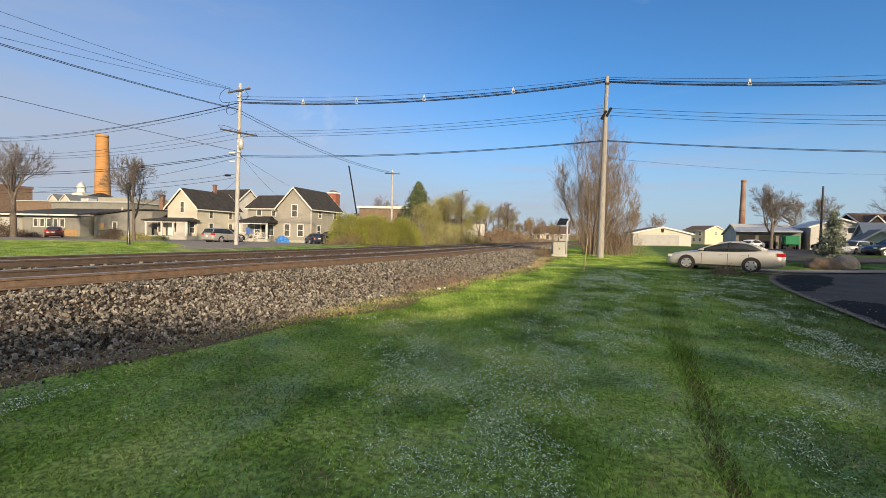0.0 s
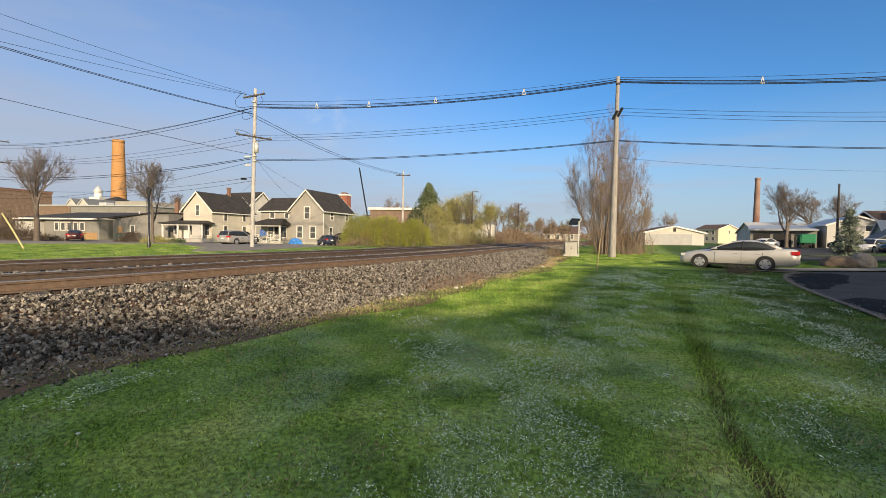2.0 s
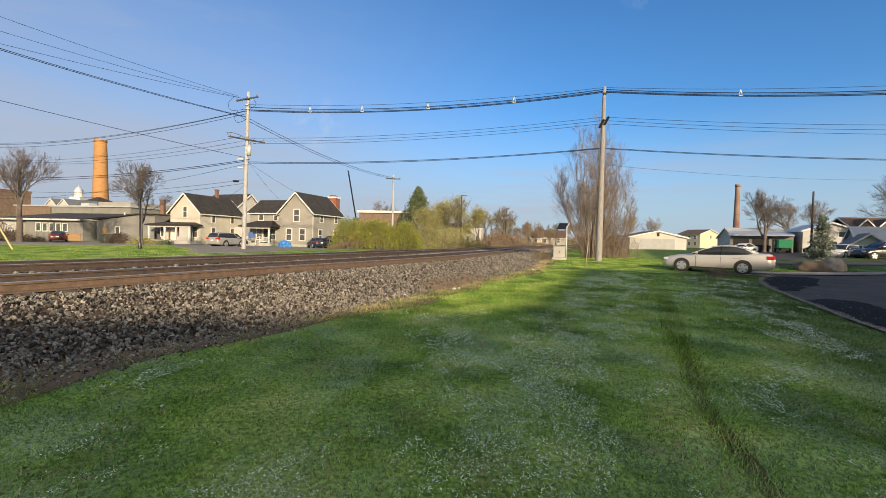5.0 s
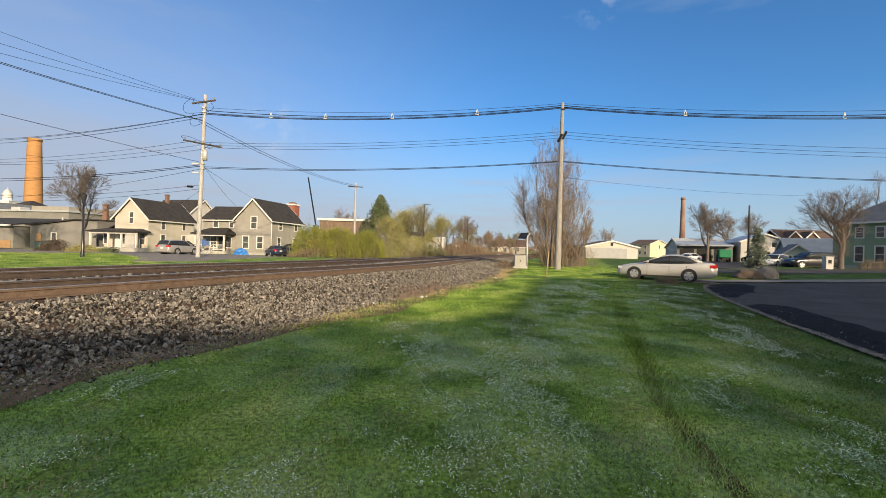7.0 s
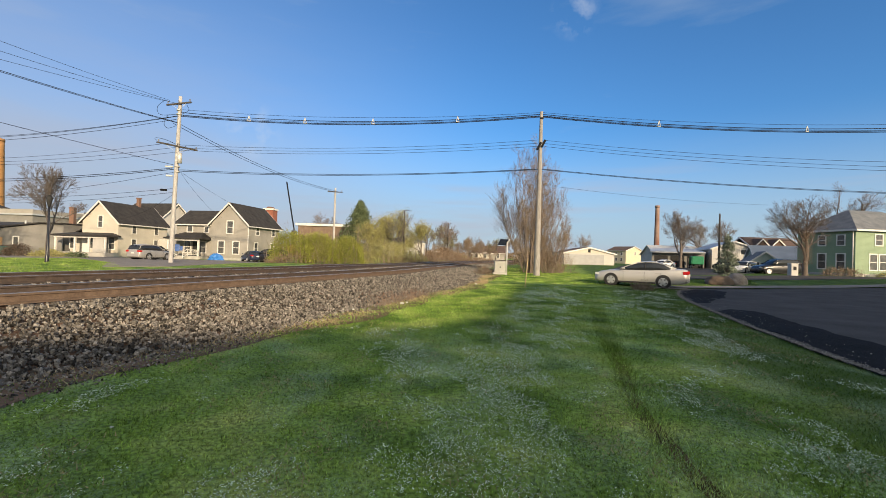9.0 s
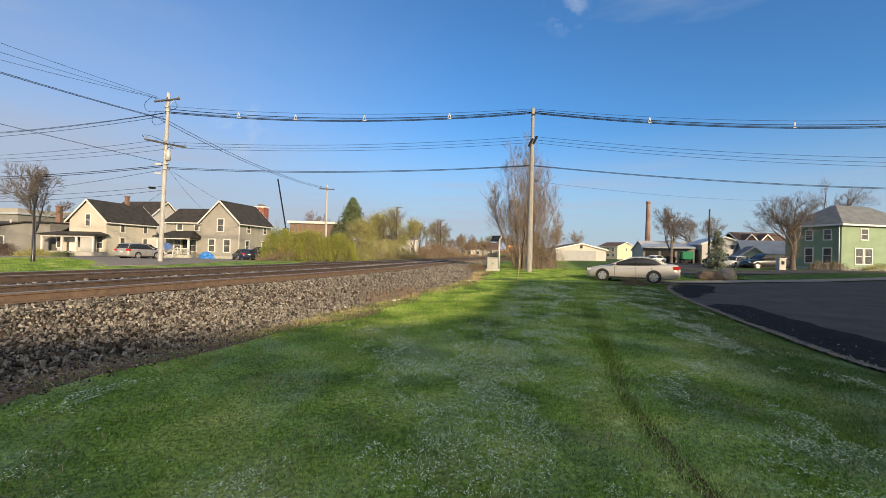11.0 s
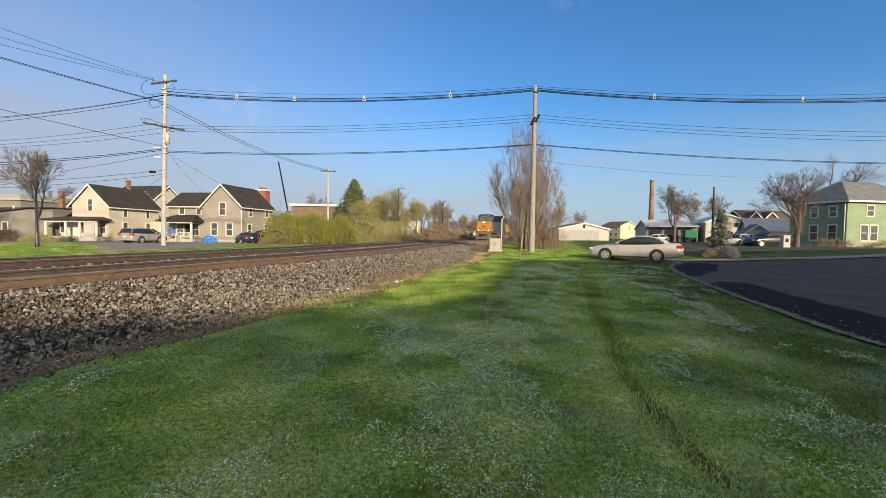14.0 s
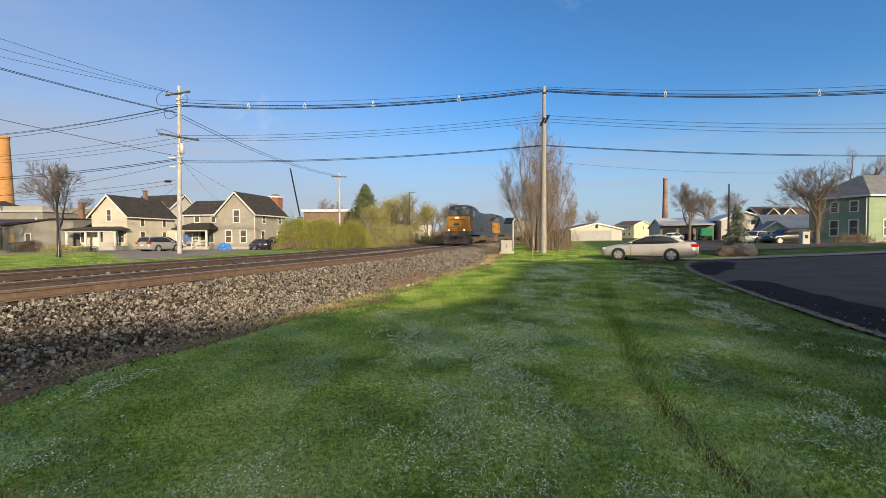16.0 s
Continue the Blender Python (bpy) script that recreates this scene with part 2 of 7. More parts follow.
    if blade:
        # thin blades let light through
        leaf = nt.nodes.new("ShaderNodeBsdfTranslucent")
        nt.links.new(col, leaf.inputs[0])
        both = nt.nodes.new("ShaderNodeMixShader")
        both.inputs[0].default_value = 0.2
        nt.links.new(bsdf.outputs[0], both.inputs[1])
        nt.links.new(leaf.outputs[0], both.inputs[2])
        nt.links.new(both.outputs[0], nt.nodes["Material Output"].inputs[0])
    return m


GRASS_DARK, GRASS_MID, GRASS_LIGHT = (0.085, 0.155, 0.026), (0.195, 0.30, 0.054), (0.36, 0.42, 0.12)
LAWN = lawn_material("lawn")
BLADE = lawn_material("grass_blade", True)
ASPHALT = shade("asphalt", (0.046, 0.044, 0.045), (0.085, 0.081, 0.081), 0.8, 0.9, 0.4, 60, spec=0.12)
SEALED = shade("fresh_asphalt", (0.006, 0.006, 0.008), (0.015, 0.015, 0.018), 2.5, 0.9, 0.5, 70, spec=0.1)
CONCRETE = shade("concrete", (0.30, 0.29, 0.27), (0.44, 0.43, 0.40), 3, 0.85, 0.2)
GRAVEL_LOT = shade("gravel_lot", (0.14, 0.125, 0.108), (0.25, 0.225, 0.195), 2, 0.9, 0.5, 30)
DIRT = shade("ballast_dirt", (0.05, 0.033, 0.022), (0.17, 0.11, 0.075), 3, 0.95, 0.8, 25, spec=0.1)
STONE = shade("ballast_stone", (0.032, 0.030, 0.027), (0.28, 0.258, 0.228), 9, 0.9, 0.4, 60, vary=0.9, spec=0.2)
SOIL = shade("bare_soil", (0.085, 0.058, 0.040), (0.20, 0.135, 0.092), 2.5, 0.95, 0.7, 30, spec=0.1)
RUST = shade("rusty_rail", (0.08, 0.053, 0.036), (0.15, 0.104, 0.073), 8, 0.8, 0.3)
STEEL = shade("worn_railhead", (0.35, 0.34, 0.33), (0.55, 0.54, 0.53), 6, 0.3, 0.05, metal=0.9)
TIE = shade("tie_wood", (0.045, 0.039, 0.034), (0.095, 0.082, 0.07), 6, 0.9, 0.5, 40, vary=0.3)
POLE = shade("weathered_pole", (0.16, 0.15, 0.138), (0.36, 0.345, 0.325), 5, 0.9, 0.4, 30, stretch=(6, 6, 0.5))
POLE_PALE = shade("bleached_pole", (0.22, 0.215, 0.21), (0.50, 0.49, 0.48), 4, 0.9, 0.4, 30, stretch=(6, 6, 0.5))
ARM = shade("crossarm_wood", (0.03, 0.027, 0.025), (0.07, 0.063, 0.058), 6, 0.9, 0.3)
WIRE = shade("wire", (0.008, 0.009, 0.011), (0.016, 0.017, 0.02), 6, 0.8, 0, spec=0.1)
METAL_GREY = shade("galvanised", (0.42, 0.42, 0.41), (0.58, 0.58, 0.56), 5, 0.55, 0.05, metal=0.3)
BARK = shade("bark", (0.07, 0.056, 0.046), (0.16, 0.132, 0.108), 7, 0.95, 0.7, 30)
TWIG = shade("twig", (0.13, 0.10, 0.078), (0.26, 0.21, 0.165), 3, 0.95, 0)
TWIG_GREY = shade("grey_twig", (0.075, 0.062, 0.055), (0.16, 0.137, 0.12), 3, 0.95, 0)
BUD = shade("bud", (0.15, 0.10, 0.06), (0.32, 0.22, 0.12), 2, 0.9, 0, vary=0.3)
LEAF_YOUNG = shade("young_leaf", (0.13, 0.155, 0.02), (0.28, 0.29, 0.05), 1.2, 0.8, 0, vary=0.35)
LEAF_OLIVE = shade("olive_leaf", (0.165, 0.165, 0.052), (0.34, 0.32, 0.12), 1.2, 0.85, 0, vary=0.35)
LEAF_BROWN = shade("dry_brush", (0.12, 0.082, 0.052), (0.24, 0.17, 0.11), 1.5, 0.9, 0, vary=0.3)
NEEDLE = shade("needle", (0.05, 0.075, 0.035), (0.12, 0.155, 0.075), 2, 0.85, 0, vary=0.3)
NEEDLE_BLUE = shade("blue_needle", (0.10, 0.13, 0.095), (0.20, 0.235, 0.175), 2, 0.85, 0, vary=0.3)
SIDING_CREAM = boards(shade("cream_siding", (0.44, 0.41, 0.345), (0.53, 0.495, 0.425), 0.8, 0.75, 0, 12), 0.13)
SIDING_TAN = boards(shade("tan_siding", (0.25, 0.238, 0.21), (0.325, 0.31, 0.277), 0.8, 0.75, 0, 12), 0.13)
SIDING_GREEN = boards(shade("green_siding", (0.165, 0.235, 0.15), (0.235, 0.315, 0.205), 0.6, 0.75, 0, 12), 0.13)
SIDING_SAGE = boards(shade("sage_siding", (0.30, 0.37, 0.34), (0.40, 0.47, 0.43), 0.6, 0.75, 0, 12), 0.13)
SIDING_WHITE = boards(shade("white_siding", (0.38, 0.37, 0.35), (0.48, 0.47, 0.445), 0.6, 0.7, 0, 12), 0.16)
SIDING_YELLOW = boards(shade("yellow_siding", (0.48, 0.42, 0.30), (0.56, 0.50, 0.37), 0.6, 0.7, 0, 12), 0.16)
STUCCO = shade("grey_stucco", (0.16, 0.156, 0.145), (0.235, 0.23, 0.215), 0.7, 0.85, 0.15, 25)
BRICK = shade("red_brick", (0.20, 0.07, 0.045), (0.30, 0.115, 0.075), 1.5, 0.9, 0.3, 20)
BRICK_DULL = shade("dull_brick", (0.13, 0.075, 0.055), (0.22, 0.13, 0.095), 1.5, 0.9, 0.3, 20)
STACK = shade("buff_brick", (0.31, 0.155, 0.055), (0.43, 0.23, 0.09), 0.6, 0.85, 0.2, 10, stretch=(1, 1, 3))
STACK_RED = shade("stained_brick", (0.14, 0.06, 0.045), (0.30, 0.22, 0.185), 0.35, 0.9, 0.2, 10, stretch=(1, 1, 0.4))
SHINGLE = boards(shade("dark_shingle", (0.014, 0.013, 0.0125), (0.045, 0.041, 0.037), 1.6, 0.9, 0, 18), 0.14, 0.012)
SHINGLE_GREY = boards(shade("grey_shingle", (0.095, 0.104, 0.116), (0.165, 0.177, 0.19), 1.6, 0.9, 0, 18), 0.14, 0.012)
SHINGLE_BROWN = boards(shade("brown_shingle", (0.065, 0.042, 0.034), (0.12, 0.08, 0.064), 1.6, 0.9, 0, 18), 0.14, 0.012)
SHEET = shade("metal_roof", (0.34, 0.36, 0.38), (0.46, 0.48, 0.50), 0.8, 0.5, 0.05, metal=0.2)
TRIM = shade("white_trim", (0.58, 0.565, 0.53), (0.68, 0.665, 0.63), 3, 0.6, 0)
PANE = shade("window_pane", (0.03, 0.034, 0.038), (0.13, 0.13, 0.125), 1.5, 0.12, 0)
DOOR_WOOD = shade("door_wood", (0.28, 0.17, 0.08), (0.38, 0.24, 0.12), 3, 0.6, 0.1)
DARK = shade("dark_void", (0.012, 0.012, 0.013), (0.03, 0.03, 0.03), 3, 0.9, 0)
SILVER = shade("silver_paint", (0.45, 0.435, 0.405), (0.49, 0.475, 0.445), 1.5, 0.30, 0, 300, metal=0.25)
WHITE_PAINT = shade("white_paint", (0.62, 0.61, 0.59), (0.68, 0.67, 0.65), 1.5, 0.3, 0, 200)
BLACK_PAINT = shade("black_paint", (0.012, 0.013, 0.016), (0.022, 0.023, 0.027), 1.5, 0.25, 0, 200)
MAROON = shade("maroon_paint", (0.07, 0.014, 0.014), (0.10, 0.02, 0.02), 1.5, 0.3, 0, 200)
NAVY = shade("navy_paint", (0.012, 0.018, 0.04), (0.02, 0.03, 0.06), 1.5, 0.3, 0, 200)
GREEN_PAINT = shade("green_paint", (0.012, 0.15, 0.065), (0.02, 0.20, 0.09), 1.5, 0.5, 0, 60)
BIN_GREEN = shade("bin_green", (0.01, 0.05, 0.045), (0.02, 0.085, 0.075), 1.5, 0.6, 0.1, 30)
CAR_GLASS = shade("car_glass", (0.016, 0.019, 0.022), (0.035, 0.04, 0.045), 2.0, 0.08, 0)
TYRE = shade("tyre", (0.013, 0.013, 0.014), (0.028, 0.028, 0.03), 8, 0.85, 0.2)
RIM = shade("alloy_rim", (0.48, 0.48, 0.48), (0.6, 0.6, 0.6), 6, 0.35, 0, metal=0.7)
LAMP_RED = shade("red_lamp", (0.35, 0.012, 0.015), (0.48, 0.03, 0.03), 20, 0.2, 0)
LAMP_CLEAR = shade("clear_lamp", (0.5, 0.5, 0.48), (0.65, 0.65, 0.62), 20, 0.15, 0)
LOCO_ORANGE = shade("loco_orange", (0.30, 0.14, 0.02), (0.45, 0.215, 0.028), 0.8, 0.6, 0.05, 14)
LOCO_BLUE = shade("loco_blue", (0.022, 0.034, 0.055), (0.05, 0.066, 0.092), 0.7, 0.6, 0.05, 12)
LOCO_GRIME = shade("loco_grime", (0.06, 0.047, 0.038), (0.15, 0.118, 0.095), 1.5, 0.8, 0.2, 20)
HEADLIGHT = shade("headlight", (0.8, 0.75, 0.6), (0.9, 0.85, 0.7), 2, 0.3, 0, glow=(1.0, 0.85, 0.55, 1.4))
HOPPER_GREY = shade("hopper_grey", (0.16, 0.15, 0.14), (0.27, 0.255, 0.235), 0.8, 0.7, 0.1, 12)
TARP = shade("blue_tarp", (0.02, 0.13, 0.42), (0.04, 0.20, 0.55), 2, 0.45, 0.4, 8)
BOULDER_DARK = shade("brown_boulder_stone", (0.07, 0.05, 0.035), (0.17, 0.125, 0.09), 1.6, 0.9, 0.6, 14)
BOULDER = shade("boulder_stone", (0.19, 0.15, 0.115), (0.40, 0.345, 0.285), 1.6, 0.9, 0.6, 14)
CABINET = shade("cabinet_paint", (0.26, 0.26, 0.235), (0.36, 0.36, 0.325), 2, 0.55, 0.05)
SOLAR = shade("solar_panel", (0.012, 0.016, 0.035), (0.02, 0.026, 0.05), 5, 0.2, 0)
STRAW = shade("dry_stalk", (0.26, 0.20, 0.10), (0.42, 0.34, 0.19), 3, 0.9, 0, vary=0.3)
WEED = shade("weed", (0.10, 0.075, 0.05), (0.22, 0.16, 0.10), 3, 0.9, 0, vary=0.3)
BLUE_CLOTH = shade("blue_cloth", (0.05, 0.10, 0.28), (0.10, 0.18, 0.42), 3, 0.8, 0.2)
RAIL_DARK = shade("dark_brown_rail", (0.035, 0.026, 0.021), (0.085, 0.060, 0.046), 8, 0.7, 0.3)
WEED_RED = shade("reddish_weed", (0.13, 0.075, 0.048), (0.24, 0.145, 0.095), 3, 0.9, 0, vary=0.3)
EDGING = shade("crumbled_edging", (0.03, 0.027, 0.022), (0.24, 0.22, 0.19), 14, 0.95, 0.8, 45, spec=0.1)
PALE_STONE = shade("pale_pebble", (0.16, 0.15, 0.13), (0.30, 0.28, 0.25), 6, 0.9, 0.2, vary=0.3)
RIME = shade("hoar_frost", (0.46, 0.56, 0.44), (0.72, 0.80, 0.67), 30, 0.7, 0, 200, vary=0.4, spec=0.2)
LITTER = shade("white_litter", (0.40, 0.40, 0.38), (0.60, 0.60, 0.58), 6, 0.7, 0.3)
RUT = shade("damp_rut_soil", (0.06, 0.055, 0.02), (0.16, 0.115, 0.062), 2.5, 0.95, 0.7, 30, spec=0.1)
POLE_GREY = shade("grey_pole", (0.15, 0.142, 0.132), (0.28, 0.265, 0.245), 5, 0.9, 0.4, 30, stretch=(6, 6, 0.5))
PAINT_GREY = shade("grey_panel", (0.25, 0.255, 0.26), (0.31, 0.315, 0.32), 1.2, 0.6, 0.05, 15)
SILVER_DARK = shade("dull_silver_paint", (0.30, 0.295, 0.285), (0.36, 0.35, 0.34), 1.5, 0.35, 0, 300, metal=0.25)
BRICK_TAN = shade("tan_brick", (0.12, 0.082, 0.06), (0.20, 0.14, 0.105), 1.5, 0.9, 0.3, 20)
GUARD = shade("yellow_guard", (0.42, 0.36, 0.16), (0.55, 0.48, 0.24), 4, 0.6, 0.1)
BRUSH_DARK = shade("dark_brush", (0.045, 0.033, 0.025), (0.11, 0.08, 0.058), 1.5, 0.9, 0, vary=0.3)
MULCH = shade("bark_mulch", (0.025, 0.017, 0.012), (0.07, 0.047, 0.034), 3, 0.95, 0.8, 25)


# ---- mesh helpers ----
class Shape:
    """Collects corners and faces of one mesh."""

    def __init__(self):
        self.v, self.f, self.s = [], [], []

    def add(self, verts, faces, smooth=False):
        k = len(self.v)
        self.v.extend(tuple(p) for p in verts)
        self.f.extend(tuple(i + k for i in f) for f in faces)
        self.s.extend([smooth] * len(faces))
        return self

    def box(self, x0, y0, z0, x1, y1, z1, bevel=0.0, m=None):
        b = bevel
        if not b:
            v = [(x, y, z) for z in (z0, z1) for y in (y0, y1) for x in (x0, x1)]
            f = [(0, 2, 3, 1), (4, 5, 7, 6), (0, 1, 5, 4), (2, 6, 7, 3), (0, 4, 6, 2), (1, 3, 7, 5)]
        else:
            v = []
            for z, i in ((z0, b), (z0 + b, 0), (z1 - b, 0), (z1, b)):
                c = b if not i else b
                xa, xb, ya, yb = x0 + i, x1 - i, y0 + i, y1 - i
                v += [(xa + c, ya, z), (xb - c, ya, z), (xb, ya + c, z), (xb, yb - c, z), (xb - c, yb, z), (xa + c, yb, z), (xa, yb - c, z), (xa, ya + c, z)]
            f = [tuple(range(7, -1, -1)), tuple(range(24, 32))]
            for r in range(3):
                f += [(r * 8 + i, r * 8 + (i + 1) % 8, r * 8 + 8 + (i + 1) % 8, r * 8 + 8 + i) for i in range(8)]
        if m is not None:
            v = [m @ Vector(p) for p in v]
        return self.add(v, f)

    def tube(self, a, b, ra, rb=None, n=8, caps=True, smooth=True):
        a, b = Vector(a), Vector(b)
        rb = ra if rb is None else rb
        d = (b - a).normalized()
        u = d.cross(Vector((0, 0, 1)) if abs(d.z) < 0.9 else Vector((1, 0, 0))).normalized()
        w = d.cross(u)
        v = []
        for p, r in ((a, ra), (b, rb)):
            v += [p + (u * math.cos(6.28319 * i / n) + w * math.sin(6.28319 * i / n)) * r for i in range(n)]
        k = len(self.v)
        self.add(v, [(i, (i + 1) % n, n + (i + 1) % n, n + i) for i in range(n)], smooth)
        if caps:
            self.f += [tuple(k + i for i in range(n - 1, -1, -1)), tuple(k + n + i for i in range(n))]
            self.s += [False, False]
        return self

    def path(self, pts, radii, n=5):
        k, last = len(self.v), len(pts) - 1
        d = (Vector(pts[1]) - Vector(pts[0])).normalized()
        u = d.cross(Vector((0, 0, 1)) if abs(d.z) < 0.9 else Vector((1, 0, 0))).normalized()
        for j, p in enumerate(pts):
            d = (Vector(pts[min(j + 1, last)]) - Vector(pts[max(j - 1, 0)])).normalized()
            u = (u - d * u.dot(d)).normalized()
            w = d.cross(u)
            for i in range(n):
                a = 6.28319 * i / n
                q = Vector(p) + (u * math.cos(a) + w * math.sin(a)) * radii[j]
                self.v.append((q.x, q.y, q.z))
        self.f += [(k + j * n + i, k + j * n + (i + 1) % n, k + (j + 1) * n + (i + 1) % n, k + (j + 1) * n + i) for j in range(last) for i in range(n)]
        self.f.append(tuple(k + last * n + i for i in range(n)))
        self.s += [True] * (last * n) + [False]
        return self

    def prism(self, outline, lo, hi, axis="y", m=None):
        """An outline of (a, b) pairs pushed from lo to hi along an axis; y: (x, z) pairs, x: (y, z), z: (x, y)."""
        n = len(outline)
        put = {"y": lambda a, b, c: (a, c, b), "x": lambda a, b, c: (c, a, b), "z": lambda a, b, c: (a, b, c)}[axis]
        v = [put(a, b, c) for c in (lo, hi) for a, b in outline]
        if m is not None:
            v = [m @ Vector(p) for p in v]
        return self.add(v, [tuple(range(n)), tuple(range(2 * n - 1, n - 1, -1))] + [(i, n + i, n + (i + 1) % n, (i + 1) % n) for i in range(n)])

    def mesh(self, name):
        me = bpy.data.meshes.new(name)
        me.from_pydata(self.v, [], self.f)
        me.polygons.foreach_set("use_smooth", self.s)
        me.update()
        if len(self.f) < 4000:
            bm = bmesh.new()
            bm.from_mesh(me)
            bmesh.ops.recalc_face_normals(bm, faces=bm.faces)
            bm.to_mesh(me)
            bm.free()
        return me


def part(name, shape, material, parent, label=""):
    me = shape.mesh(name) if isinstance(shape, Shape) else shape
    if not me.materials:
        me.materials.append(material)
    ob = new(name, me)
    ob.parent = parent
    if label:
        ob["label"] = label
    return ob


def thing(name, m, label, category, group="", kind="", shape=None, material=None):
    """A top-level thing: an Empty at its base, or one mesh."""
    me = None
    if shape is not None:
        me = shape.mesh(name)
        me.materials.append(material)
    ob = new(name, me)
    ob.matrix_basis = m
    return tagged(ob, label, category, group, kind)


# ---- ground ----
def step(a, b, x):
    k = min(max((x - a) / (b - a), 0), 1)
    return k * k * (3 - 2 * k)


TRACK = [(-24.3, -20), (-17.7, -9), (-11.6, 1), (-6.8, 8.7), (-4.9, 12.1), (-3.1, 15.1), (-0.2, 20.4), (1.75, 24.9), (4.8, 33), (6.7, 39), (9.0, 46.5), (11.9, 53.5), (15.2, 60.6), (21.0, 72.2), (26.8, 83.6), (52, 131), (95, 205), (145, 285), (210, 390)]


def spline(pts, gap):
    """Even steps of a smooth line through points."""
    p = [Vector(q) for q in pts]
    p = [p[0] * 2 - p[1]] + p + [p[-1] * 2 - p[-2]]
    fine = []
    for i in range(1, len(p) - 2):
        for k in range(24):
            t = k / 24
            fine.append(0.5 * (2 * p[i] + (p[i + 1] - p[i - 1]) * t + (2 * p[i - 1] - 5 * p[i] + 4 * p[i + 1] - p[i + 2]) * t * t + (3 * p[i] - p[i - 1] - 3 * p[i + 1] + p[i + 2]) * t ** 3))
    # two rounds of smoothing keep the rails free of kinks
    for _ in range(25):
        fine = [fine[0]] + [(fine[i - 1] + fine[i] * 2 + fine[i + 1]) / 4 for i in range(1, len(fine) - 1)] + [fine[-1]]
    out, left = [fine[0]], gap
    for a, b in zip(fine, fine[1:]):
        d = (b - a).length
        while d >= left:
            a = a + (b - a).normalized() * left
            d -= left
            out.append(a.copy())
            left = gap
        left -= d
    return out


LINE = spline(TRACK, 0.5)


def rail_z(y):
    """Height of the railheads."""
    return 0.58 - 0.18 * step(24, 47, y) - 0.06 * step(47, 65, y)


def on_line(s, side=0.0):
    """Place and heading (a unit vector) at s metres along the near track, side metres to its right."""
    i = min(max(int(s / 0.5), 0), len(LINE) - 2)
    a, b = LINE[i], LINE[i + 1]
    d = (b - a).normalized()
    p = a + (b - a) * (s / 0.5 - i)
    return Vector((p.x + d.y * side, p.y - d.x * side)), d


LENGTH = 0.5 * (len(LINE) - 1)
OFF = np.array([(p.x, p.y) for p in LINE])


def beside(x, y):
    """Metres to the right of the near track's centre."""
    i = int(np.argmin((OFF[:, 0] - x) ** 2 + (OFF[:, 1] - y) ** 2))
    i = min(max(i, 0), len(LINE) - 2)
    d = (LINE[i + 1] - LINE[i]).normalized()
    return (x - LINE[i].x) * d.y - (y - LINE[i].y) * d.x


def ground_z(x, y):
    z = 0.30 * step(30, 46, x) * (1 - step(70, 120, y)) - 0.08 * step(6, 12, x) * (1 - step(20, 30, x)) * step(6, 14, y) * (1 - step(24, 30, y))
    z += 0.12 * step(24, 30, y) * (1 - step(40, 50, y)) - 0.30 * step(42, 60, y) * step(-2, -12, x)
    rx = float(np.interp(y, [0, 2.6, 3.3, 3.9, 5.1, 6.7, 9.9, 14], [1.3, 1.4, 1.62, 1.86, 2.49, 3.31, 5.0, 7.26]))
    if 0 < y < 18:
        z -= 0.055 * math.exp(-((x - rx) / 0.13) ** 2)
    z += 0.035 * noise.noise(Vector((x * 0.35, y * 0.35, 0))) * (1 - step(10, 40, y))
    return z


def strip(name, width, material, z_lift, label, cat, pts, kind="structure"):
    """A road or path laid on the ground along points."""
    line = [Vector(p) for p in pts]
    sh = Shape()
    rows = []
    for i, p in enumerate(line):
        a, b = line[max(i - 1, 0)], line[min(i + 1, len(line) - 1)]
        d = (b - a).normalized()
        row = []
        for k in range(5):
            o = (k / 4 - 0.5) * width
            q = (p.x + d.y * o, p.y - d.x * o)
            row.append((q[0], q[1], ground_z(*q) + z_lift))
        rows.append(row)
    v = [q for r in rows for q in r]
    sh.add(v, [(i * 5 + k, i * 5 + k + 1, i * 5 + k + 6, i * 5 + k + 5) for i in range(len(rows) - 1) for k in range(4)])
    return thing(name, pose(0, 0, 0), label, cat, kind=kind, shape=sh, material=material)


def patch(name, outline, material, lift, label, cat, cell=0.6, skirt=0.06):
    """A flat surfaced area within an outline, draped on the ground, with a low edge."""
    bm = bmesh.new()
    bm.faces.new([bm.verts.new((x, y, 0)) for x, y in outline])
    xs, ys = [p[0] for p in outline], [p[1] for p in outline]
    for axis, lo, hi in ((0, min(xs), max(xs)), (1, min(ys), max(ys))):
        k = lo + cell
        while k < hi:
            no = (1, 0, 0) if axis == 0 else (0, 1, 0)
            co = (k, 0, 0) if axis == 0 else (0, k, 0)
            bmesh.ops.bisect_plane(bm, geom=bm.verts[:] + bm.edges[:] + bm.faces[:], plane_co=co, plane_no=no)
            k += cell
    rim = [e for e in bm.edges if e.is_boundary]
    got = bmesh.ops.extrude_edge_only(bm, edges=rim)["geom"]
    low = {v for v in got if isinstance(v, bmesh.types.BMVert)}
    for v in bm.verts:
        v.co.z = ground_z(v.co.x, v.co.y) + lift - (skirt + lift if v in low else 0)
    bmesh.ops.recalc_face_normals(bm, faces=bm.faces)
    me = bpy.data.meshes.new(name)
    bm.to_mesh(me)
    bm.free()
    me.materials.append(material)
    return tagged(new(name, me), label, cat, kind="structure")


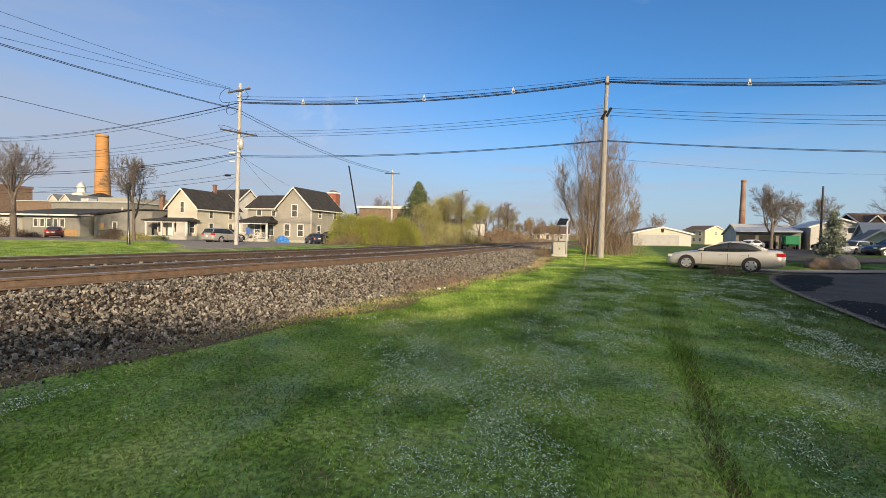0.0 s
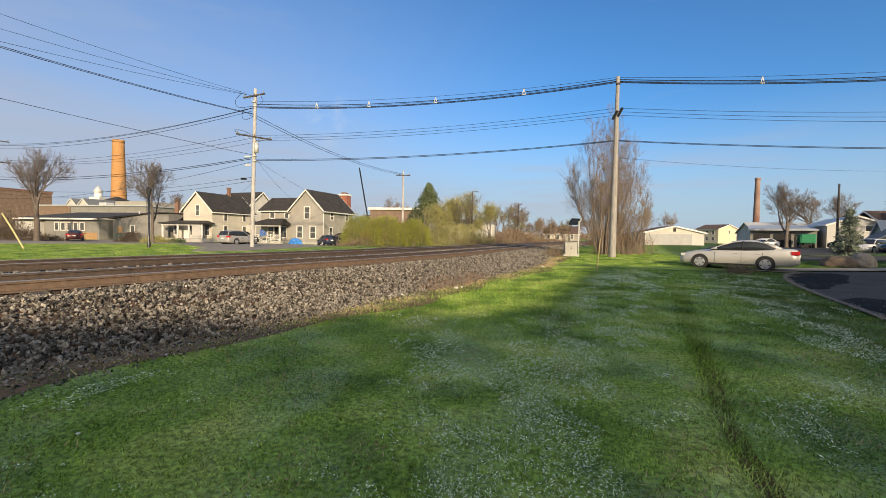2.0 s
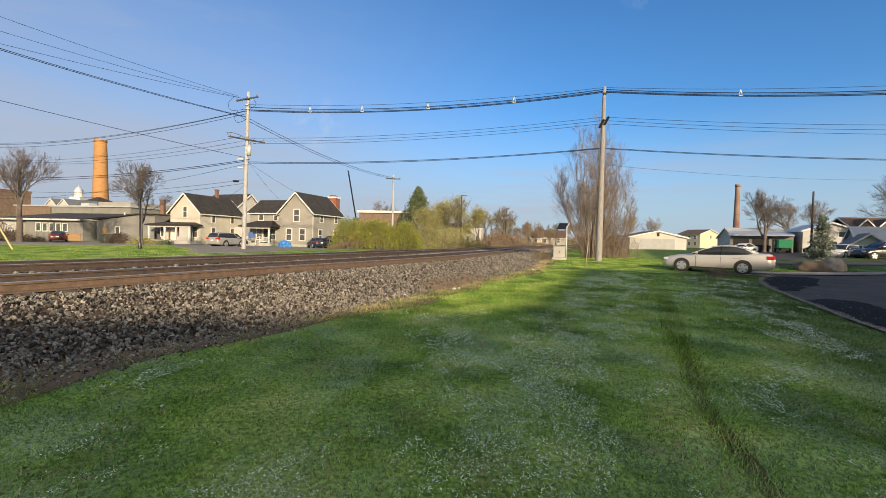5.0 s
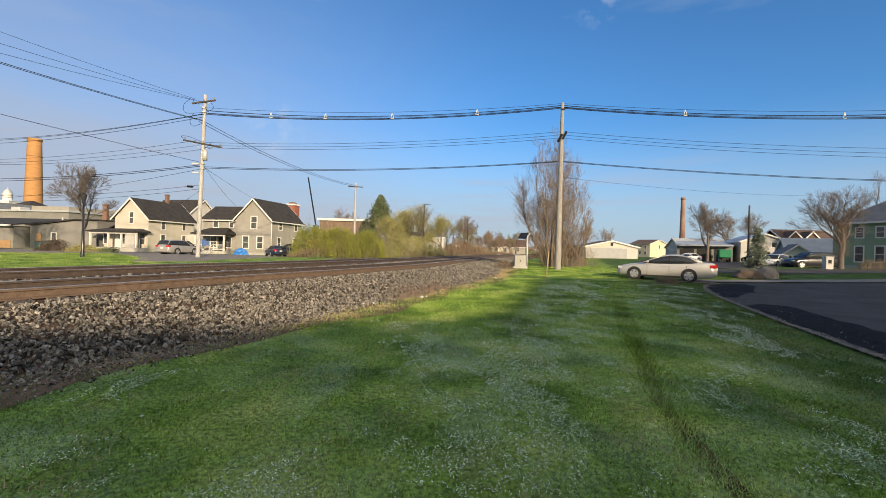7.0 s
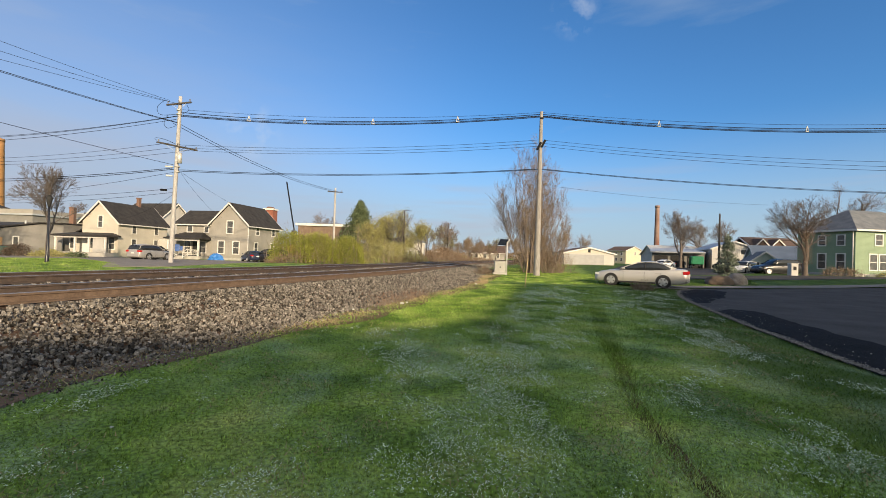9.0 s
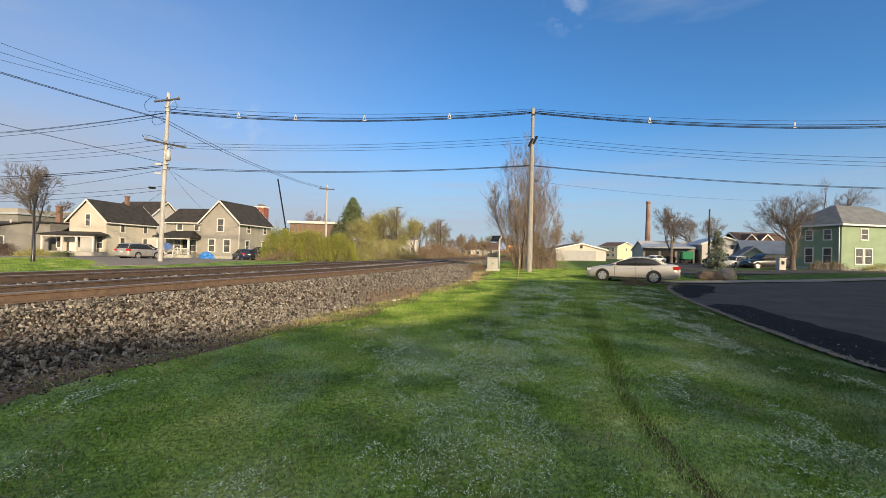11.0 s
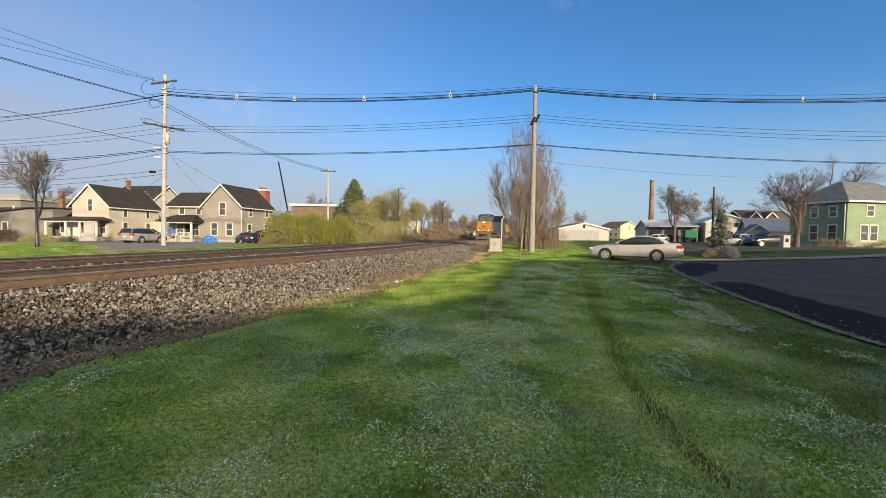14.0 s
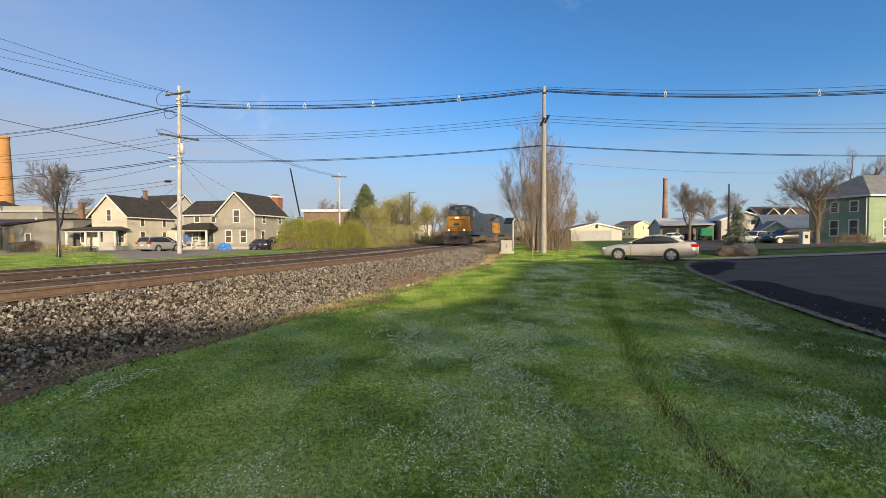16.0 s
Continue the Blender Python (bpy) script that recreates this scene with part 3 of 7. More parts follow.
def build_ground():
    xs = sorted({round(v, 2) for v in [*np.arange(-12, 24, 0.4), *np.arange(0.8, 7.6, 0.08), *np.arange(-60, -12, 2), *np.arange(24, 80, 2), *np.arange(-200, -60, 14), *np.arange(80, 220, 14), -3000, -1200, -500, 500, 1200, 3000]})
    ys = sorted({round(v, 2) for v in [*np.arange(-6, 34, 0.4), *np.arange(1.0, 12, 0.2), *np.arange(34, 110, 2), *np.arange(-60, -6, 4), *np.arange(110, 320, 15), -3000, -800, -200, 600, 1500, 3500]})
    sh = Shape()
    v = [(x, y, ground_z(x, y)) for y in ys for x in xs]
    n = len(xs)
    sh.add(v, [(j * n + i, j * n + i + 1, (j + 1) * n + i + 1, (j + 1) * n + i) for j in range(len(ys) - 1) for i in range(n - 1)], True)
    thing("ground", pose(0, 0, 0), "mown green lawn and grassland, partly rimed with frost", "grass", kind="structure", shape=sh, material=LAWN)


build_ground()


# ---- railway ----
def build_bed():
    # cross-section of the ballast: metres to the right of the near track, height under the railheads
    prof = [(-9.5, -0.75), (-7.6, -0.36), (-6.0, -0.21), (-4.3, -0.19), (-2.8, -0.20), (-2.1, -0.22), (-1.3, -0.195), (0, -0.19), (1.3, -0.195), (2.0, -0.20), (3.0, -0.39), (4.2, -0.62), (5.2, -0.85)]
    sh = Shape()
    rows = 0
    s = 0.0
    while s < LENGTH - 1:
        for o, h in prof:
            p, d = on_line(s, o)
            z = rail_z(p.y) + h
            if abs(o) < 3.4:
                z += 0.02 * noise.noise(Vector((p.x * 2, p.y * 2, 3)))
            sh.v.append((p.x, p.y, z))
        rows += 1
        s += 0.5 if s < 130 else 4
    n = len(prof)
    sh.f = [(j * n + i, j * n + i + 1, (j + 1) * n + i + 1, (j + 1) * n + i) for j in range(rows - 1) for i in range(n - 1)]
    sh.s = [True] * len(sh.f)
    thing("ballast_bed", pose(0, 0, 0), "grey crushed stone railway bed between lawn and tracks", "railway bed", kind="structure", shape=sh, material=DIRT)


def rail_shape(side, head):
    prof = [(-0.036, 0), (-0.036, -0.035), (-0.012, -0.045), (-0.012, -0.135), (-0.07, -0.15), (-0.07, -0.17), (0.07, -0.17), (0.07, -0.15), (0.012, -0.135), (0.012, -0.045), (0.036, -0.035), (0.036, 0)]
    if head:
        prof = [(-0.036, 0.001), (-0.034, 0.006), (0.034, 0.006), (0.036, 0.001)]
    sh, rows, s = Shape(), 0, 0.0
    while s < LENGTH - 1:
        for o, h in prof:
            p, d = on_line(s, side + o)
            sh.v.append((p.x, p.y, rail_z(p.y) + h))
        rows += 1
        s += 1.0 if s < 130 else 6
    n = len(prof)
    sh.f = [(j * n + i, j * n + (i + 1) % n, (j + 1) * n + (i + 1) % n, (j + 1) * n + i) for j in range(rows - 1) for i in range(n)]
    sh.s = [False] * len(sh.f)
    return sh


def build_track(centre, label):
    p, _ = on_line(20, centre)
    track = thing("railway_track", pose(0, 0, 0), label, "railway track", "tracks side by side", "structure")
    for side in (-0.7525, 0.7525):
        # only the nearest rail has the lighter rust, the others a darker brown
        rail = part("rail", rail_shape(centre + side, False), RUST if centre + side > 0 else RAIL_DARK, track, "brown rusty rail side")
        part("railhead", rail_shape(centre + side, True), STEEL, rail, "worn bright running surface")
    tie = Shape().box(-1.3, -0.115, -0.17, 1.3, 0.115, 0, 0.012).mesh("tie")
    tie.materials.append(TIE)
    s = 8.0
    count = 0
    rest = Shape()
    while s < 190:
        q, d = on_line(s, centre)
        m = pose(q.x, q.y, rail_z(q.y) - 0.172, 0, 0, math.degrees(math.atan2(d.y, d.x)) - 90 + random.uniform(-0.6, 0.6))
        if count < 150 and s > 22:
            ob = part("tie", tie, TIE, track)
            ob.matrix_basis = m
            count += 1
        elif s < 22 or s > 100:
            rest.box(-1.3, -0.115, -0.17, 1.3, 0.115, 0, m=m)
        s += 0.52
    tagged(part("more_ties", rest, TIE, track, "row of dark wooden ties"), kind="stuff")


def build_stones():
    """Crushed stone on the shoulders and between the rails."""
    rng = np.random.default_rng(4)
    base = []
    for k in range(16):
        bm = bmesh.new()
        bmesh.ops.create_cube(bm, size=1.5)
        bmesh.ops.triangulate(bm, faces=bm.faces)
        bm.verts.index_update()
        for v in bm.verts:
            v.co = Vector((v.co.x * rng.uniform(0.4, 1.25), v.co.y * rng.uniform(0.4, 1.25), v.co.z * rng.uniform(0.45, 1.2)))
            v.co = Vector((v.co.x * 1.5, v.co.y, v.co.z * 0.62))
        base.append((np.array([v.co[:] for v in bm.verts]), np.array([[v.index for v in f.verts] for f in bm.faces])))
        bm.free()
    vs, fs, k = [], [], 0

    def lay(s, o, h, r):
        nonlocal k
        p, d = on_line(s, o)
        b, f = base[rng.integers(16)]
        rot = np.array(Euler(rng.uniform(0, 6.28, 3)).to_matrix())
        vs.append(b @ rot.T * r + np.array((p.x, p.y, rail_z(p.y) + h)))
        fs.append(f + k)
        k += len(b)

    def height(o):
        return float(np.interp(o, [1.3, 2.0, 3.0, 4.2, 5.2], [-0.18, -0.20, -0.39, -0.62, -0.85]))

    # dense where the camera looks at it from near, sparser and larger with distance
    for lo, hi, per_m, size in ((22, 46, 2050, 0.0185), (46, 70, 760, 0.025), (70, 110, 90, 0.052)):
        for _ in range(int((hi - lo) * per_m)):
            s = rng.uniform(lo, hi)
            rim = float(np.interp(s, [22, 30, 36, 43], [4.75, 4.5, 4.2, 3.95]))
            o = rng.uniform(1.35, rim) if rng.random() < 0.94 else rng.normal(rim + 0.1, 0.16)
            p, _d = on_line(s, o)
            if o > 3.4 and rail_z(p.y) + height(o) < ground_z(p.x, p.y) - 0.03:
                lay(s, o, ground_z(p.x, p.y) - rail_z(p.y) + 0.005, rng.uniform(0.5, 1.1) * size)
                continue
            lay(s, o, height(o) + rng.uniform(-0.02, 0.06), rng.uniform(0.5, 1.5) * size)
    for _ in range(9000):
        s = rng.uniform(23, 37)
        o = rng.uniform(2.9, 4.55)
        lay(s, o, height(o) + rng.uniform(0.0, 0.05), rng.uniform(0.6, 1.4) * 0.0185)
    for _ in range(9000):
        lay(rng.uniform(22, 75), rng.choice([rng.uniform(-0.65, 0.65), rng.uniform(-3.2, -0.9), rng.uniform(-4.9, -3.6)]), -0.18, rng.uniform(0.6, 1.2) * 0.042)
    me = bpy.data.meshes.new("ballast_stones")
    me.from_pydata(np.concatenate(vs).tolist(), [], np.concatenate(fs).tolist())
    me.materials.append(STONE)
    tagged(new("ballast_stones", me), "loose grey crushed stones on the railway bed", "gravel", kind="stuff")


build_bed()
build_track(0.0, "near railway track of rusty rails on dark wooden ties")
build_track(-4.25, "farther railway track of rusty rails on dark wooden ties")
build_stones()
# bare soil where lawn meets stones
strip("soil_edge", 1.0, SOIL, 0.008, "reddish bare soil strip between stones and lawn", "soil", [on_line(s, 4.35 + 0.25 * math.sin(s * 0.7) + 0.15 * math.sin(s * 1.9))[0] for s in np.arange(18, 75, 0.6)])

strip("soil_shoulder", 2.6, SOIL, 0.03, "brown bare earth along the far rails", "soil", [on_line(q, -10.3 - 0.5 * math.sin(q * 0.4))[0] for q in np.arange(10, 70, 0.8)])

# ---- driveway and street ----
DRIVE = [(5.2, 0), (5.6, 3.0), (6.05, 4.75), (6.6, 6.0), (7.5, 7.85), (9.0, 10.5), (10.4, 12.8), (11.9, 15.2), (13.4, 17.3), (15.0, 19.2), (17.0, 20.6), (20.2, 21.2), (24.7, 21.9), (30, 22.6), (44, 24.6), (70, 28), (110, 33), (110, -4), (60, -14), (12, -12), (5.2, -6)]


def ragged(outline, amp, seed):
    """An outline with more corners, pushed to and fro."""
    out, n = [], len(outline)
    for i in range(n):
        a, b = Vector(outline[i]), Vector(outline[(i + 1) % n])
        steps = max(1, int((b - a).length / 0.22))
        for k in range(steps):
            p = a.lerp(b, k / steps)
            d = Vector((noise.noise(Vector((p.x * 0.9, p.y * 0.9, seed))) + 0.6 * noise.noise(Vector((p.x * 3, p.y * 3, seed))), noise.noise(Vector((p.x * 0.9, p.y * 0.9, seed + 9))) + 0.6 * noise.noise(Vector((p.x * 3, p.y * 3, seed + 9)))))
            out.append(tuple(p + d * amp))
    return out


patch("driveway", DRIVE, ASPHALT, 0.03, "worn grey asphalt parking area beside the lawn", "pavement", 1.5)
patch("fresh_asphalt", ragged([(11.0, 13.6), (11.6, 13.7), (12.6, 14.4), (14.2, 15.6), (15.8, 17.2), (17.4, 18.9), (17.8, 19.9), (16.4, 20.0), (15.1, 19.1), (13.5, 17.2), (12.0, 15.1)], 0.22, 1), SEALED, 0.036, "black freshly sealed asphalt at the parking edge", "pavement", 1.5, 0.03)
patch("fresh_asphalt", ragged([(5.72, 3.0), (6.2, 4.8), (6.72, 5.9), (7.6, 7.8), (8.9, 10.1), (9.6, 11.1), (10.5, 11.6), (11.0, 11.2), (10.4, 10.2), (9.7, 9.0), (9.2, 8.0), (8.75, 7.2), (8.3, 6.1), (7.9, 5.0), (7.4, 3.0)], 0.16, 5), SEALED, 0.036, "black freshly sealed asphalt band along the lawn", "pavement", 1.5, 0.03)
strip("kerb_strip", 1.6, GRAVEL_LOT, 0.05, "pale gravelly strip along the parking area", "pavement", [(15.5, 20.6), (17.0, 21.9), (20.2, 22.4), (24.7, 23.0), (30, 23.7), (36, 24.5), (44, 25.7), (52, 26.8), (60, 27.9), (70, 29.2)])
strip("street", 6.0, ASPHALT, 0.02, "grey asphalt street before the houses", "road", [(19, 31), (23, 31.5), (28, 32), (34, 32.6), (38, 33), (44, 33.6), (50, 33.5), (56, 33)])
patch("yard", [(24, 37), (36, 38), (46, 42), (60, 58), (84, 60), (84, 74), (50, 76), (30, 50)], ASPHALT, 0.02, "grey asphalt yard before the workshops", "pavement", 4)
patch("gravel_lot", [(-15.5, 27.5), (-12.8, 29.5), (-11, 41), (-9, 55), (-12, 60), (-17, 60.5), (-29, 62), (-46, 66), (-60, 67), (-75, 66), (-70, 8), (-34.4, 33.7), (-24.5, 41.0), (-18.6, 34)], GRAVEL_LOT, 0.02, "pale gravel lot between the houses and the tracks", "pavement", 3)
patch("mulch_bed", [(-62, 42), (-45.6, 44.4), (-42.5, 49.0), (-41.2, 53), (-50, 57.5), (-66, 58)], MULCH, 0.04, "dark bark mulch bed round the street tree", "mulch", 3)
edge_line = [Vector(p) for p in DRIVE[1:11]]
strip("gravel_edging", 0.13, EDGING, 0.037, "pale crumbled gravel edging along the parking area", "gravel", [a.lerp(b, k / 6) for a, b in zip(edge_line, edge_line[1:]) for k in range(6)])
# worn tyre rut along the lawn
strip("tyre_rut", 0.13, RUT, 0.008, "narrow bare tyre rut in the lawn", "soil", [(1.36, 2.3), (1.42, 2.65), (1.62, 3.26), (1.84, 3.84), (2.15, 4.5), (2.49, 5.1), (2.9, 5.9), (3.31, 6.7)])


# ---- poles and wires ----
def utility_pole(name, x, y, top, r0, r1, lean, material, label, arms=()):
    """A wooden pole with crossarms: (height, half length, yaw, tilt, insulators)."""
    z = ground_z(x, y)
    ob = thing(name, pose(x, y, z), label, "utility pole", "poles of the power line")
    h = top - z
    sh = Shape()
    n = 14
    pts = [Vector((lean[0] * k / n, lean[1] * k / n, h * k / n - (0.3 if k == 0 else 0))) for k in range(n + 1)]
    sh.path(pts, [r0 + (r1 - r0) * k / n for k in range(n + 1)], 12)
    part("shaft", sh, material, ob)
    for az, half, yaw, tilt, ins in arms:
        k = (az - z) / h
        m = pose(lean[0] * k, lean[1] * k, az - z, 0, tilt, yaw) @ pose(0, -r0 * 0.9, 0)
        arm = part("crossarm", Shape().box(-half, -0.05, -0.06, half, 0.05, 0.06, 0.012, m), ARM, ob)
        for i in range(ins):
            ix = -half + 0.12 + (2 * half - 0.24) * i / max(ins - 1, 1)
            p = m @ Vector((ix, 0, 0.06))
            pin = Shape()
            for a, b, r in ((0, 0.06, 0.02), (0.06, 0.10, 0.05), (0.10, 0.15, 0.035), (0.15, 0.18, 0.045)):
                pin.tube(p + Vector((0, 0, a)), p + Vector((0, 0, b)), r, n=8)
            part("insulator", pin, POLE_GREY, arm)
        brace = Shape()
        for sx in (-1, 1):
            brace.tube(m @ Vector((sx * half * 0.55, -0.02, -0.05)), m @ Vector((0, 0.0, -0.5)), 0.014, n=6)
        part("brace", brace, METAL_GREY, arm)
    return ob


P1, P2, P3 = Vector((-15.3, 36.0, 0)), Vector((11.47, 29.0, 0)), Vector((-5.05, 60, 0))
YAW = math.degrees(math.atan2(-7, 26.8))
pole1 = utility_pole("utility_pole", P1.x - 0.15, 36, 13.0, 0.17, 0.12, (0.25, 0), POLE_PALE, "tall bleached wooden utility pole with two crossarms beside the tracks",
                     [(12.4, 0.95, -8, -9, 3), (9.1, 1.35, 20, 5, 3)])
box_t = Shape()
box_t.tube((0.38, -0.1, 7.7), (0.38, -0.1, 8.5), 0.17, n=14)
box_t.box(0.1, -0.14, 7.85, 0.25, -0.06, 7.95).box(0.1, -0.14, 8.25, 0.25, -0.06, 8.35)
part("transformer", box_t, METAL_GREY, pole1, "pale grey transformer can")
for hz, w in ((7.4, 0.28), (6.7, 0.2)):
    part("bracket", Shape().box(-w - 0.3, -0.18, hz - 0.08, -0.05, -0.08, hz + 0.05, 0.02), METAL_GREY, pole1)
part("splice_case", Shape().box(-0.9, -0.12, 5.5, -0.45, 0.05, 5.66, 0.03), WIRE, pole1, "black cable splice case")
for pts in (((-0.75, -0.2, 12.45), (-1.25, -0.2, 11.9), (-1.05, -0.2, 11.3), (0.15, -0.15, 11.45)), ((0.8, -0.2, 12.2), (0.95, -0.2, 11.8), (0.3, -0.15, 11.4)), ((-1.2, -0.2, 9.3), (-1.35, -0.2, 9.5), (-0.7, -0.2, 9.45), (0.2, -0.15, 9.1)), ((-0.5, -0.2, 11.3), (-0.75, -0.2, 10.7), (-0.5, -0.2, 10.3), (0.15, -0.15, 10.6)), ((0.35, -0.2, 8.6), (0.75, -0.2, 8.9), (0.9, -0.2, 9.2))):
    part("jumper", Shape().path([Vector(p) for p in spline([p[:] for p in pts], 0.12)], [0.016] * len(spline([p[:] for p in pts], 0.12)), 5), WIRE, pole1, "looped black jumper wire")
for hz in (11.75, 11.45, 7.4, 7.0):
    part("clamp", Shape().tube((0.2, 0, hz), (0.2, 0, hz + 0.09), 0.19, n=12), METAL_GREY, pole1)
pole2 = utility_pole("utility_pole", 11.47, 29, 12.0, 0.23, 0.11, (0.03, 0), POLE, "tall brown wooden utility pole standing on the lawn edge")
for sx, tilt in ((-1, 40), (1, 40)):
    m = pose(0.02 + sx * 0.16, -0.12, 9.45 + sx * 0.1, 0, -62, 0)
    part("post_insulator", Shape().box(-0.32, -0.075, -0.075, 0.32, 0.075, 0.075, 0.015, m), WIRE, pole2, "dark slanted post insulator")
part("bracket", Shape().box(-0.16, -0.2, 11.35, 0.16, -0.1, 11.45, 0.02), ARM, pole2)
pole3 = utility_pole("utility_pole", P3.x, P3.y, 10.1, 0.16, 0.12, (0, 0), POLE_PALE, "pale wooden utility pole with one crossarm behind the bushes", [(9.55, 1.0, 0, 0, 3)])
pole0 = utility_pole("utility_pole", -54.5, 54, 12.6, 0.19, 0.14, (0, 0), POLE_GREY, "grey wooden utility pole beside the bare tree", [(12.0, 1.1, 60, 0, 3), (9.4, 1.2, 60, 0, 3)])
pole4 = utility_pole("utility_pole", 40.5, 22.0, 12.0, 0.2, 0.14, (0, 0), POLE, "wooden utility pole at the parking area")
pole5 = utility_pole("utility_pole", -36, 10, 15.8, 0.2, 0.14, (0, 0), POLE, "wooden utility pole across the tracks", [(15.4, 1.1, 40, 0, 3)])
pole6 = utility_pole("utility_pole", 42, 45, 7.5, 0.13, 0.09, (0, 0), ARM, "dark thin wooden pole behind the boulder")


def wire(a, b, sag, r, label="thin black overhead wire", n=26):
    a, b = Vector(a), Vector(b)
    sh = Shape()
    pts = [a.lerp(b, k / n) - Vector((0, 0, 4 * sag * (k / n) * (1 - k / n))) for k in range(n + 1)]
    sh.path(pts, [r] * (n + 1), 5)
    return thing("overhead_wire", pose(0, 0, 0), label, "wire", "wires of the power line", shape=sh, material=WIRE)


def along(p, q, heights, sag, r, offs=None, label="thin black overhead wire"):
    offs = offs or [(0, 0)] * len(heights)
    for (ha, hb), (oa, ob) in zip(heights, offs):
        d = (Vector((q[0] - p[0], q[1] - p[1], 0))).normalized()
        sd = Vector((-d.y, d.x, 0))
        line = wire(Vector((p[0], p[1], ha)) + sd * oa, Vector((q[0], q[1], hb)) + sd * ob, sag, r, label)
    return line


A, B, C, D = (-15.15, 36), (11.48, 29), (40.5, 22), (-54.5, 54)
# spacer-cable bundle on the pole tops
along(A, B, [(11.8, 11.85), (11.62, 11.75), (11.48, 11.62)], 0.62, 0.027, [(0.1, 0.1), (0.25, 0.2), (0, 0)], "thick black spacer cable of the power line")
along(A, B, [(12.0, 11.95)], 0.5, 0.012)
along(B, C, [(11.85, 11.5), (11.75, 11.35), (11.62, 11.2)], 0.6, 0.027, [(0.1, 0.1), (0.2, 0.25), (0, 0)], "thick black spacer cable of the power line")
along(B, C, [(11.95, 11.7)], 0.5, 0.012)
along(A, D, [(11.55, 11.6), (11.42, 11.4), (11.25, 11.1)], 0.9, 0.018, [(0, 0), (0.2, 0.2), (0.1, 0.0)], "thick black spacer cable of the power line")
for p, q, ha, hb, shares in ((A, B, 11.48, 11.62, (0.2, 0.36, 0.55, 0.78)), (B, C, 11.62, 11.2, (0.28, 0.62))):
    messenger = along(p, q, [(ha + 0.1, hb + 0.1)], 0.55, 0.012)
    for k in shares:
        c = Vector((p[0], p[1], ha + 0.1)).lerp(Vector((q[0], q[1], hb + 0.1)), k) - Vector((0, 0, 2.2 * k * (1 - k)))
        part("spacer", Shape().tube(c + Vector((0, 0, 0.3)), c - Vector((0.12, 0, 0.12)), 0.03, n=6).tube(c + Vector((0, 0, 0.3)), c + Vector((0.12, 0, -0.12)), 0.03, n=6).tube(c - Vector((0.14, 0, 0.1)), c + Vector((0.14, 0, -0.1)), 0.03, n=6), METAL_GREY, messenger, "pale plastic cable spacer")
# three conductors on the second arms
along(A, B, [(9.25, 9.95), (9.03, 9.72), (8.84, 9.5)], 0.42, 0.012, [(0, 0), (0.0, 0), (0, 0)])
along(B, C, [(9.95, 8.85), (9.72, 8.5), (9.5, 8.2)], 0.4, 0.012, [(0, 0), (0, 0), (0, 0)])
along(A, D, [(9.2, 9.6), (9.1, 9.5), (9.0, 9.5)], 0.9, 0.013, [(0.8, 0.8), (0, 0), (-0.8, -0.8)])
# telephone cable
along(A, B, [(7.32, 7.85), (7.22, 7.8)], 0.38, 0.02, label="slack black telephone cable")
along(B, C, [(7.85, 6.65), (7.8, 6.58)], 0.32, 0.018, label="slack black telephone cable")
along(A, D, [(7.5, 7.6), (7.4, 7.3)], 0.7, 0.024, label="slack black telephone cable")
along(A, D, [(7.2, 4.9), (5.9, 6.3), (5.6, 5.6)], 0.9, 0.014)
# lines crossing the tracks to the pole behind
along((-15.9, 35.9), (-36, 10), [(12.6, 15.5), (12.52, 13.7)], 0.75, 0.012, [(0, 0), (0, 0)])
along((-15.1, 36.0), (-36, 10), [(12.4, 12.0)], 0.75, 0.012, [(0.0, 0)])
along((-15.35, 35.8), (-36, 10), [(10.95, 13.4), (10.87, 13.25)], 0.75, 0.02, [(0, 0), (0.1, 0.1)], "thick black twin cable over the tracks")
along((-15.35, 35.8), (P3.x, P3.y), [(10.95, 9.75), (10.87, 9.65)], 0.7, 0.02, [(0, 0), (0.3, 0.3)], "thick black twin cable over the tracks")
along((-15.4, 35.9), (-36, 10), [(7.65, 10.3)], 0.35, 0.016)
wire((-15.2, 36, 7.4), (-20.5, 63.5, 5.6), 0.5, 0.01)
wire((-15.2, 36, 7.3), (-14.0, 63.6, 5.2), 0.4, 0.01)
wire((-15.2, 36, 5.6), (-34.5, 66, 5.0), 0.5, 0.01)
wire((11.6, 29, 6.7), (48, 40, 8.3), 0.4, 0.008)


# ---- houses ----
def window(parent, x, y, z, w, h, face="front", sash=True, casing=TRIM):
    """A framed window standing proud of a wall. face: front (towards -y), right (towards +x), left."""
    m = {"front": pose(x, y, z), "right": pose(x, y, z, 0, 0, 90), "left": pose(x, y, z, 0, 0, -90)}[face]
    t = 0.12
    fr = Shape()
    for a in ((-w / 2 - t, -0.05, -t, w / 2 + t, 0.03, 0), (-w / 2 - t, -0.05, h, w / 2 + t, 0.03, h + t), (-w / 2 - t, -0.05, 0, -w / 2, 0.03, h), (w / 2, -0.05, 0, w / 2 + t, 0.03, h)):
        fr.box(*a, m=m)
    win = part("window", fr, casing, parent)
    part("pane", Shape().box(-w / 2, -0.008, 0, w / 2, 0.02, h, m=m), PANE, win, "dark glass pane")
    if sash:
        part("sash_bar", Shape().box(-w / 2, -0.03, h / 2 - 0.03, w / 2, 0.0, h / 2 + 0.03, m=m), casing, win)
    return win


